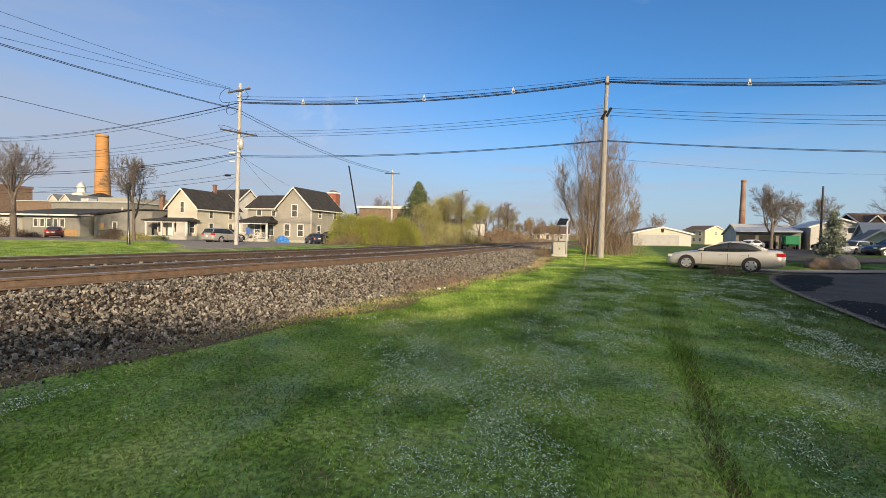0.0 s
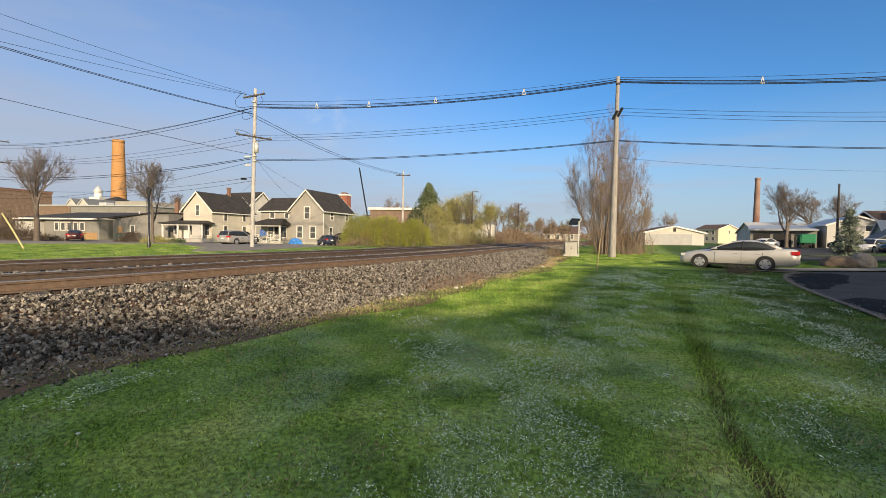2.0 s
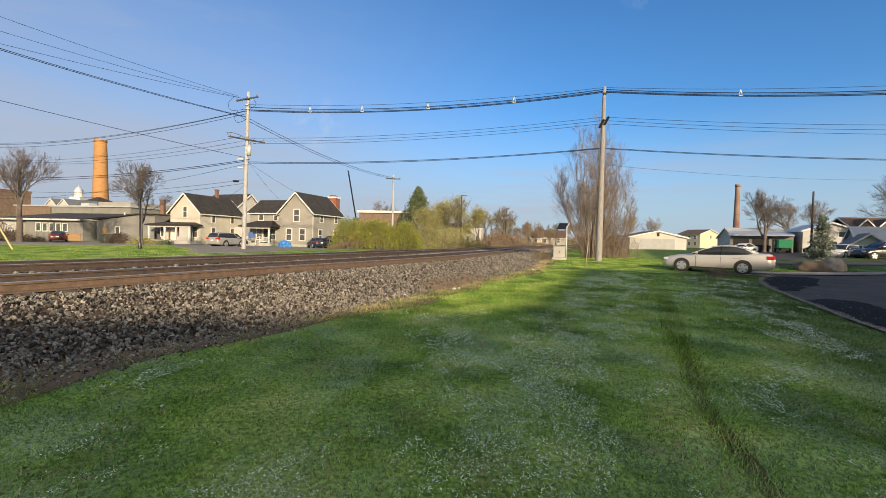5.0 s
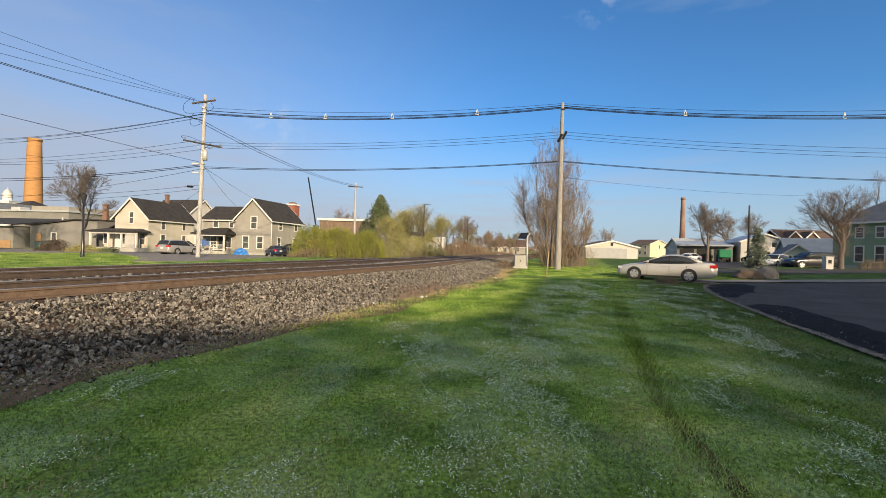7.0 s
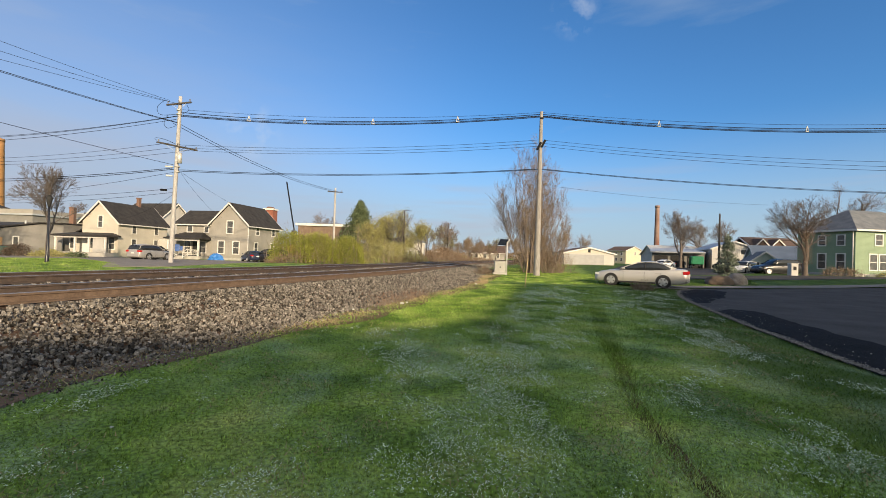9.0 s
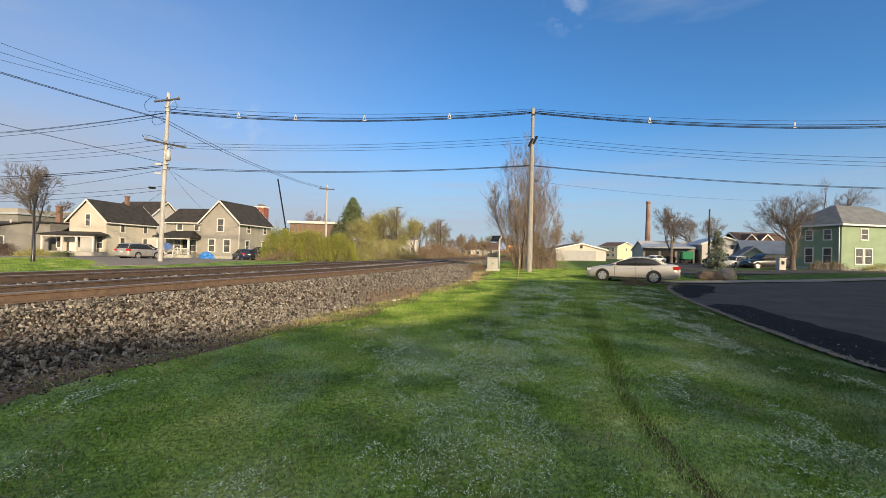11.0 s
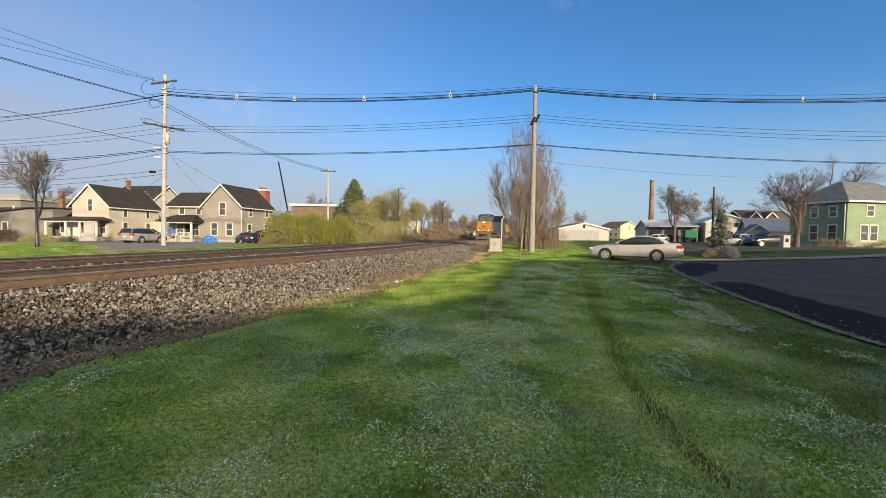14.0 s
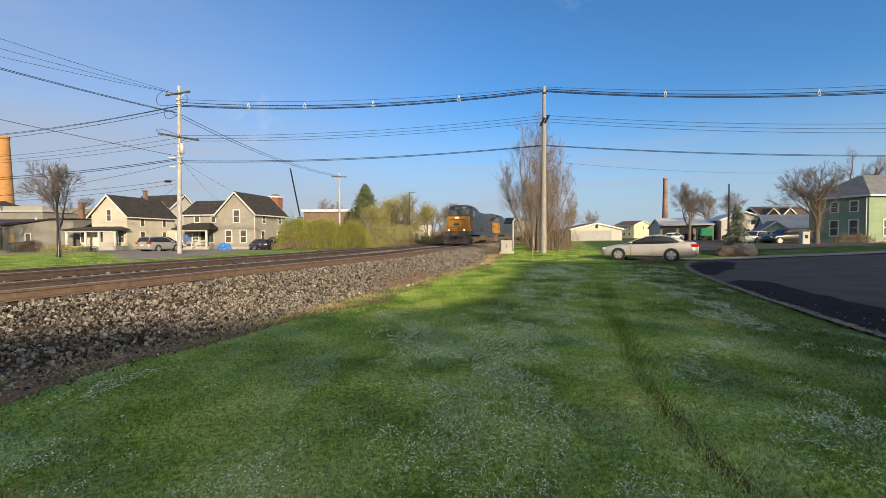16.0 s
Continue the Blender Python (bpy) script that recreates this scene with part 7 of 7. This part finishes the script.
tree("tree", -12, 96, 65, 1, 11.5, 0.22, "bare grey tree behind the long building", 4, 0.7, 0.05, 0.2, BARK, BUD, 0.045, 2, 0.25, 0.25, 0.016)
tree("tree", 17.5, 100, 66, 1, 9.5, 0.2, "bare brown tree beyond the tracks", 4, 0.7, 0.05, 0.2, BARK, BUD, 0.045, 2, 0.25, 0.25, 0.016)
tree("tree", 24, 125, 67, 1, 11.5, 0.22, "bare brown tree beyond the tracks", 4, 0.7, 0.05, 0.2, BARK, BUD, 0.045, 2, 0.25, 0.25, 0.02)
for x, y, seed, h in ((19.5, 88, 91, 4.6), (22.0, 92, 92, 5.4), (24.5, 95, 93, 4.4), (27.0, 97, 94, 5.6), (29.5, 99, 95, 4.2), (37.5, 104, 96, 6.5), (41.0, 112, 97, 6.0), (57, 118, 98, 9.5), (52, 122, 99, 8.0), (63, 116, 100, 9.0)):
    tree("tree", x, y, seed, 3, h, 0.1, "bare brown scrub tree before the distant houses", 4, 0.65, 0.08, 0.35, BARK, BUD, 0.04, 1, 0.2, 0.15, 0.014, "scrub trees beyond the tracks", TWIG)
shrub(17.0, 84, 30, 101, 1.3, 2.5, 101, LEAF_BROWN, "low dry brown brush beside the tracks", "brush", 90, 0.06, 2600, 0.0)
tree("tree", 86, 96, 68, 1, 13, 0.3, "bare tree behind the workshop", 4, 0.75, 0.04, 0.2, BARK, BUD, 0.045, 2, 0.25, 0.25, 0.02)
tree("tree", 96, 100, 69, 1, 13.5, 0.3, "bare tree behind the white hall", 4, 0.75, 0.04, 0.2, BARK, BUD, 0.045, 2, 0.25, 0.25, 0.02)
tree("tree", 74.5, 55, 70, 1, 17.0, 0.34, "bare tree behind the green house", 4, 0.75, 0.04, 0.2, BARK, BUD, 0.045, 2, 0.25, 0.25, 0.014)


shrub(-0.6, 11.3, 1.3, 14.6, 0.18, 0.45, 71, WEED_RED, "low reddish dead weeds on the stone edge", "weeds", 70, 0.018, 700, 0.0)
shrub(7.2, 28.6, 8.3, 30.6, 0.5, 1.2, 72, WEED, "dark dead brush beside the signal cabinet", "weeds", 40, 0.04, 500, 0.0)

guard = thing("guy_guard", pose(-26.1, 27.9, ground_z(-26.1, 27.9)), "long leaning pale yellow guard over a guy wire", "guy wire guard")
part("tube", Shape().path([Vector((0, 0, -0.1)), Vector((-0.68, 0, 1.1)), Vector((-1.36, 0, 2.2))], [0.045, 0.045, 0.045], 8), GUARD, guard)
# small houses beyond the tracks
for x, y, w, d, h, top, turn, mat, roof, label in ((13.2, 120, 5.5, 8, 4.6, 6.6, -10, SIDING_WHITE, SHINGLE_GREY, "small white house among the distant trees"),
                                                   (21.0, 116, 6.5, 7, 2.4, 4.3, -15, SIDING_TAN, SHINGLE_GREY, "low tan house with a wide brown gable"),
                                                   (30.5, 112, 4.6, 6, 2.1, 3.6, -15, SIDING_CREAM, SHINGLE_BROWN, "low cream house among the distant trees"),
                                                   (38.5, 128, 8, 9, 2.4, 4.6, -20, SIDING_TAN, SHINGLE_BROWN, "tan house with broad brown roof beyond the tracks"),
                                                   (5.6, 104, 7, 7, 3.4, 5.2, -10, SIDING_TAN, SHINGLE, "tan cottage behind the leafing trees")):
    ho = thing("house", pose(x, y, 0.0, 0, 0, turn), label, "house", "small distant houses")
    part("wall", gable_wall(-w / 2, w / 2, 0, d, h, top, False), mat, ho)
    gable_roof(ho, -w / 2, w / 2, 0, d, h, top, False, roof, 0.35)
    for k in (-w / 4, w / 4):
        window(ho, k, 0, 0.9, 0.8, 1.3)
for x, y, top, label in ((5.3, 68, 8.4, "dark thin wooden pole among the leafing trees"), (18.0, 96, 8.6, "dark thin street light pole beyond the tracks")):
    lp = thing("light_pole", pose(x, y, 0), label, "pole")
    part("shaft", Shape().tube((0, 0, -0.2), (0, 0, top), 0.13, 0.09, 8), ARM, lp)
    part("arm", Shape().tube((0, 0, top - 0.1), (0.9, 0, top), 0.05, n=6), ARM, lp)

# crumpled litter and pale leaves on the lawn
rng_l = np.random.default_rng(91)
for x, y, r, label in ((0.73, 3.97, 0.012, "tiny white scrap lying on the lawn"), (-2.63, 3.93, 0.013, "tiny white scrap lying on the lawn"), (-1.24, 10.44, 0.05, "crumpled white litter at the stone edge"), (-1.0, 10.6, 0.03, "crumpled white litter at the stone edge"),
                       (0.3, 12.13, 0.06, "crumpled white litter at the stone edge"), (0.45, 12.3, 0.035, "crumpled white litter at the stone edge"), (4.6, 20.2, 0.06, "crumpled white litter at the stone edge"), (-1.9, 6.3, 0.013, "tiny white scrap lying on the lawn"), (2.2, 6.4, 0.012, "tiny white scrap lying on the lawn")):
    bm = bmesh.new()
    bmesh.ops.create_icosphere(bm, subdivisions=2, radius=r)
    for v in bm.verts:
        v.co *= rng_l.uniform(0.6, 1.25)
        v.co.z *= 0.6
    me = bpy.data.meshes.new("litter")
    bm.to_mesh(me)
    bm.free()
    me.materials.append(LITTER)
    ob = new("litter", me)
    ob.matrix_basis = pose(x, y, ground_z(x, y) + r * 0.4 + (0.02 if r < 0.05 else 0))
    tagged(ob, label, "litter")


def pebbles():
    """Pale pebbles strewn along the edge of the parking area."""
    rng = np.random.default_rng(93)
    sh = Shape()
    edge = [Vector((x, y, 0)) for x, y in DRIVE[:11]]
    for _ in range(1500):
        k = int(rng.integers(1, 10))
        p = edge[k].lerp(edge[k + 1], rng.random()) + Vector((rng.normal(0.0, 0.07), rng.normal(0, 0.07), 0))
        if rng.random() < 0.12:
            p.x += rng.uniform(0, 1.0)
        r = rng.uniform(0.005, 0.017)
        p.z = ground_z(p.x, p.y) + 0.04
        v = [p + Vector(q) * r * rng.uniform(0.7, 1.3) for q in ((1, 0, 0), (0, 1, 0), (-1, 0, 0), (0, -1, 0), (0, 0, 0.8), (0, 0, -0.8))]
        sh.add(v, [(0, 1, 4), (1, 2, 4), (2, 3, 4), (3, 0, 4), (1, 0, 5), (2, 1, 5), (3, 2, 5), (0, 3, 5)])
    thing("pebbles", pose(0, 0, 0), "pale pebbles strewn along the parking edge", "gravel", kind="stuff", shape=sh, material=PALE_STONE)


pebbles()


def far_woods():
    """A low belt of leafless woods round the horizon."""
    rng = np.random.default_rng(77)
    pts = []
    for _ in range(26000):
        a = rng.uniform(-1.15, 1.35)
        d = rng.uniform(205, 300)
        top = 4.2 + 3.4 * noise.noise(Vector((a * 22, d * 0.004, 0))) + 1.6 * noise.noise(Vector((a * 90, d * 0.004, 5)))
        pts.append(Vector((math.sin(a) * d, math.cos(a) * d, top * rng.random() ** 0.8)))
    sh = clumps(rng, pts, 0.40, 2, 0.3)
    thing("far_woods", pose(0, 0, 0), "distant belt of bare brown woods", "woods", kind="stuff", shape=sh, material=LEAF_BROWN)


far_woods()


def blades(name, x, y, h, w, material, label, seed, lean=0.6):
    """Upright thin blades at the given places on the ground, one mesh."""
    rng = np.random.default_rng(seed)
    n = len(x)
    z = np.array([ground_z(a, b) for a, b in zip(x, y)])
    a = rng.uniform(0, 6.28, n)
    bend = rng.normal(0, lean, (n, 2)) * h[:, None]
    v = np.empty((n, 3, 3))
    v[:, 0] = np.stack([x - np.cos(a) * w, y - np.sin(a) * w, z - 0.004], 1)
    v[:, 1] = np.stack([x + np.cos(a) * w, y + np.sin(a) * w, z - 0.004], 1)
    v[:, 2] = np.stack([x + bend[:, 0], y + bend[:, 1], z + h], 1)
    me = bpy.data.meshes.new(name)
    me.from_pydata(v.reshape(-1, 3).tolist(), [], np.arange(3 * n).reshape(-1, 3).tolist())
    me.materials.append(material)
    tagged(new(name, me), label, "grass", kind="stuff")


def to_track(x, y):
    near = OFF[(OFF[:, 1] > -10) & (OFF[:, 1] < 60)]
    d = np.empty(len(x))
    for i in range(0, len(x), 5000):
        d[i:i + 5000] = np.sqrt(((x[i:i + 5000, None] - near[None, :, 0]) ** 2 + (y[i:i + 5000, None] - near[None, :, 1]) ** 2).min(1))
    return d


def drive_edge(y):
    return np.interp(y, [0, 3, 4.75, 6.0, 7.85, 10.5, 12.8, 15.2, 17.3, 19.2, 20.6, 20.9], [5.2, 5.6, 6.05, 6.6, 7.5, 9.0, 10.4, 11.9, 13.4, 15.0, 17.0, 60])


def lawn_grass():
    rng = np.random.default_rng(12)
    # the lawn before the viewer, finer and denser nearby
    n = 260000
    y = 0.6 + 12.9 * rng.random(n) ** 1.9
    x = rng.uniform(-1, 1, n) * (2.2 + y * 1.15)
    keep = (to_track(x, y) > 4.2 + 0.2 * np.sin(x * 3.1 + y * 2.3) + rng.normal(0, 0.2, n)) & (x < drive_edge(y) - 0.05 - np.abs(rng.normal(0, 0.05, n)))
    rut = np.abs(x - np.interp(y, [0, 2.6, 3.3, 3.9, 5.1, 6.7, 9.9, 14], [1.3, 1.4, 1.62, 1.86, 2.49, 3.31, 5.0, 7.26]))
    keep &= (rut > 0.06) | (y > 6.7) | (rng.random(n) < 0.25)
    # no denser at the viewer's feet than the lawn behind
    keep &= rng.random(n) < 0.1 + (y - 0.6) / 1.8
    x, y = x[keep], y[keep]
    # longer, denser grass in the hollow of the rut
    ry = 1.8 + 11.4 * rng.random(26000)
    rx = np.interp(ry, [0, 2.6, 3.3, 3.9, 5.1, 6.7, 9.9, 14], [1.3, 1.4, 1.62, 1.86, 2.49, 3.31, 5.0, 7.26]) + rng.normal(0, 0.07, len(ry))
    ok = (ry > 6.5) | (rng.random(len(ry)) < 0.22)
    rx, ry = rx[ok], ry[ok]
    blades("grass_blades", rx, ry, 0.05 + 0.03 * rng.random(len(rx)), 0.003 + 0.0008 * ry, BLADE, "longer dark grass in the tyre rut", 7)
    tuft = np.array([noise.noise(Vector((a * 2.2, b * 2.2, 5))) for a, b in zip(x, y)])
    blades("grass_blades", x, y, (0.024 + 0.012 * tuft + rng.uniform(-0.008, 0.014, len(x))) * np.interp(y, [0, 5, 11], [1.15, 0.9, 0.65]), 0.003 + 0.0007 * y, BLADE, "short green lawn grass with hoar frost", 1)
    # lawn under and behind the viewer
    y = rng.uniform(-6, 1.0, 50000)
    x = rng.uniform(-4.5, 4.9, 50000)
    ok = to_track(x, y) > 4.3
    x, y = x[ok], y[ok]
    blades("grass_blades", x, y, 0.026 + rng.uniform(-0.008, 0.014, len(x)), np.full(len(x), 0.004), BLADE, "short green lawn grass with hoar frost", 8)
    # farther lawn up to the tall tree and the garage
    n = 260000
    y = 7.0 + 62 * rng.random(n) ** 2.0
    x = rng.uniform(-0.32, 0.9, n) * (y + 4)
    keep = (to_track(x, y) > 4.2 + rng.normal(0, 0.15, n)) & (beside_all(x, y) > 0) & ((x < drive_edge(y) - 0.1) & (y < 20.9) | (y > 23) & (y < 29.5) | (y > 23) & (x < 18))
    keep &= ~((x > 20) & (y > 34))
    keep &= rng.random(n) < (y - 7.0) / 5.0
    x, y = x[keep], y[keep]
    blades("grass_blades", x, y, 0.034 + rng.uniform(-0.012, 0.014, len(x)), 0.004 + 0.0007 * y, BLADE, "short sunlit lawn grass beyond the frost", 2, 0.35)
    # grass strip over the tracks
    n = 60000
    y = rng.uniform(16, 44, n)
    x = rng.uniform(-48, -12, n)
    keep = (to_track(x, y) > 9.6) & (beside_all(x, y) < 0) & (y < 33.6 + (x + 34.4) * 0.735) & (x < np.interp(y, [16, 27.5, 34, 41, 44.5], [-10, -14.6, -18.2, -25.0, -30.0]))
    x, y = x[keep], y[keep]
    blades("grass_blades", x, y, 0.045 + rng.uniform(-0.012, 0.02, len(x)), np.full(len(x), 0.014), LAWN, "bright green grass strip over the tracks", 3)
    # dry stalks where lawn meets stones
    n = 7000
    s = rng.uniform(24, 62, n)
    o = 4.35 + rng.normal(0, 0.22, n) + 0.2 * np.sin(s * 0.9)
    pts = [on_line(a, b)[0] for a, b in zip(s, o)]
    x, y = np.array([p.x for p in pts]), np.array([p.y for p in pts])
    dens = np.array([noise.noise(Vector((a * 0.9, b * 0.9, 9))) for a, b in zip(x, y)]) > -0.12
    x, y = x[dens], y[dens]
    blades("dry_grass", x, y, 0.03 + 0.045 * rng.random(len(x)), 0.004 + 0.0008 * y, STRAW, "pale dry grass along the stone edge", 4, 0.9)


def beside_all(x, y):
    """Positive right of the near track, negative beyond it."""
    out = np.empty(len(x))
    nx, ny = np.gradient(OFF[:, 0]), np.gradient(OFF[:, 1])
    for i in range(0, len(x), 4000):
        k = ((x[i:i + 4000, None] - OFF[None, :, 0]) ** 2 + (y[i:i + 4000, None] - OFF[None, :, 1]) ** 2).argmin(1)
        out[i:i + 4000] = (x[i:i + 4000] - OFF[k, 0]) * ny[k] - (y[i:i + 4000] - OFF[k, 1]) * nx[k]
    return out


lawn_grass()


def frost_share(x, y):
    """How thick the rime lies, 0 to 1: patches drawn out along the mowing, thickest on both sides of the rut."""
    u, w = 0.88 * x - 0.47 * y, 0.47 * x + 0.88 * y
    n = 0.6 * noise.noise(Vector((u * 0.95, w * 0.5, 1))) + 0.6 * noise.noise(Vector((u * 2.1, w * 1.4, 2))) + 0.4 * noise.noise(Vector((u * 5, w * 3.6, 3)))
    n += (0.4 * noise.noise(Vector((x * 11, y * 8, 4))) + 0.2 * noise.noise(Vector((x * 27, y * 20, 5)))) / (1 + 0.06 * y)
    rut = float(np.interp(y, [0, 2.6, 3.9, 6.7, 9.9, 14, 22], [1.3, 1.4, 1.86, 3.31, 5.0, 7.26, 11.5]))
    d = x - rut
    band = 0.40 * math.exp(-((d + 1.6 + 0.04 * y) / (0.85 + 0.07 * y)) ** 2) + 0.20 * math.exp(-((d - 1.1 - 0.03 * y) / (0.6 + 0.05 * y)) ** 2) - 0.45 * math.exp(-(d / (0.16 + 0.02 * y)) ** 2)
    melted = max(step(0.0, 0.8, x - 0.46 * y + 2.35), 1 - step(7.4, 8.8, y))
    return step(0.20, 0.56, n + band + 0.06 * step(7, 12, y) - 0.02 - 0.35 * step(2.6, 4.4, d - 0.05 * y)) * (1 - step(14, 22, y)) * melted


def frost_flecks():
    """Leaves and blade tips white with rime, strewn in patches over the shaded lawn."""
    rng = np.random.default_rng(21)
    n = 720000
    y = 0.8 + 21 * rng.random(n) ** 1.75
    x = rng.uniform(-1, 1, n) * (2.2 + y * 1.1)
    ok = (to_track(x, y) > 5.0) & (x < drive_edge(y) - 0.25) & (rng.random(n) < (y - 0.8) / 1.5)
    x, y = x[ok], y[ok]
    ok = rng.random(len(x)) < 0.95 * np.array([frost_share(a, b) for a, b in zip(x, y)])
    x, y = x[ok], y[ok]
    # many small leaves, turned every way
    m = len(x)
    r = (0.0030 + 0.0006 * y) * rng.uniform(0.7, 1.5, m)
    c = np.stack([x, y, np.array([ground_z(a, b) for a, b in zip(x, y)]) + rng.uniform(0.008, 0.036, m)], 1)
    a = rng.normal(0, 1, (m, 3)) * (1, 1, 0.5)
    a /= np.linalg.norm(a, axis=1)[:, None]
    b = np.cross(a, rng.normal(0, 1, (m, 3)))
    b /= np.linalg.norm(b, axis=1)[:, None] + 1e-6
    v = np.stack([c - a * r[:, None] * 1.5, c + b * r[:, None] - a * r[:, None] * 0.2, c + a * r[:, None] * 1.5], 1)
    me = bpy.data.meshes.new("frosted_grass")
    me.from_pydata(v.reshape(-1, 3).tolist(), [], np.arange(3 * m).reshape(-1, 3).tolist())
    me.materials.append(RIME)
    tagged(new("frosted_grass", me), "white rime on grass blades and clover leaves", "frost", kind="stuff")
    # matted dead grass in pale patches
    n = 60000
    y = 1.2 + 13 * rng.random(n) ** 1.5
    x = rng.uniform(-1, 1, n) * (2.0 + y * 0.9)
    ok = (to_track(x, y) > 4.6) & (x < drive_edge(y) - 0.1)
    x, y = x[ok], y[ok]
    thick = np.array([noise.noise(Vector((a * 1.3 + 9, b * 0.9, 7))) + 0.4 * noise.noise(Vector((a * 4, b * 3, 8))) for a, b in zip(x, y)])
    ok = thick + rng.normal(0, 0.08, len(x)) > 0.25
    x, y = x[ok], y[ok]
    blades("dead_grass", x, y, 0.022 + rng.uniform(-0.008, 0.012, len(x)), 0.003 + 0.0006 * y, STRAW, "matted pale dead grass in the lawn", 33, 1.4)


frost_flecks()

motions()
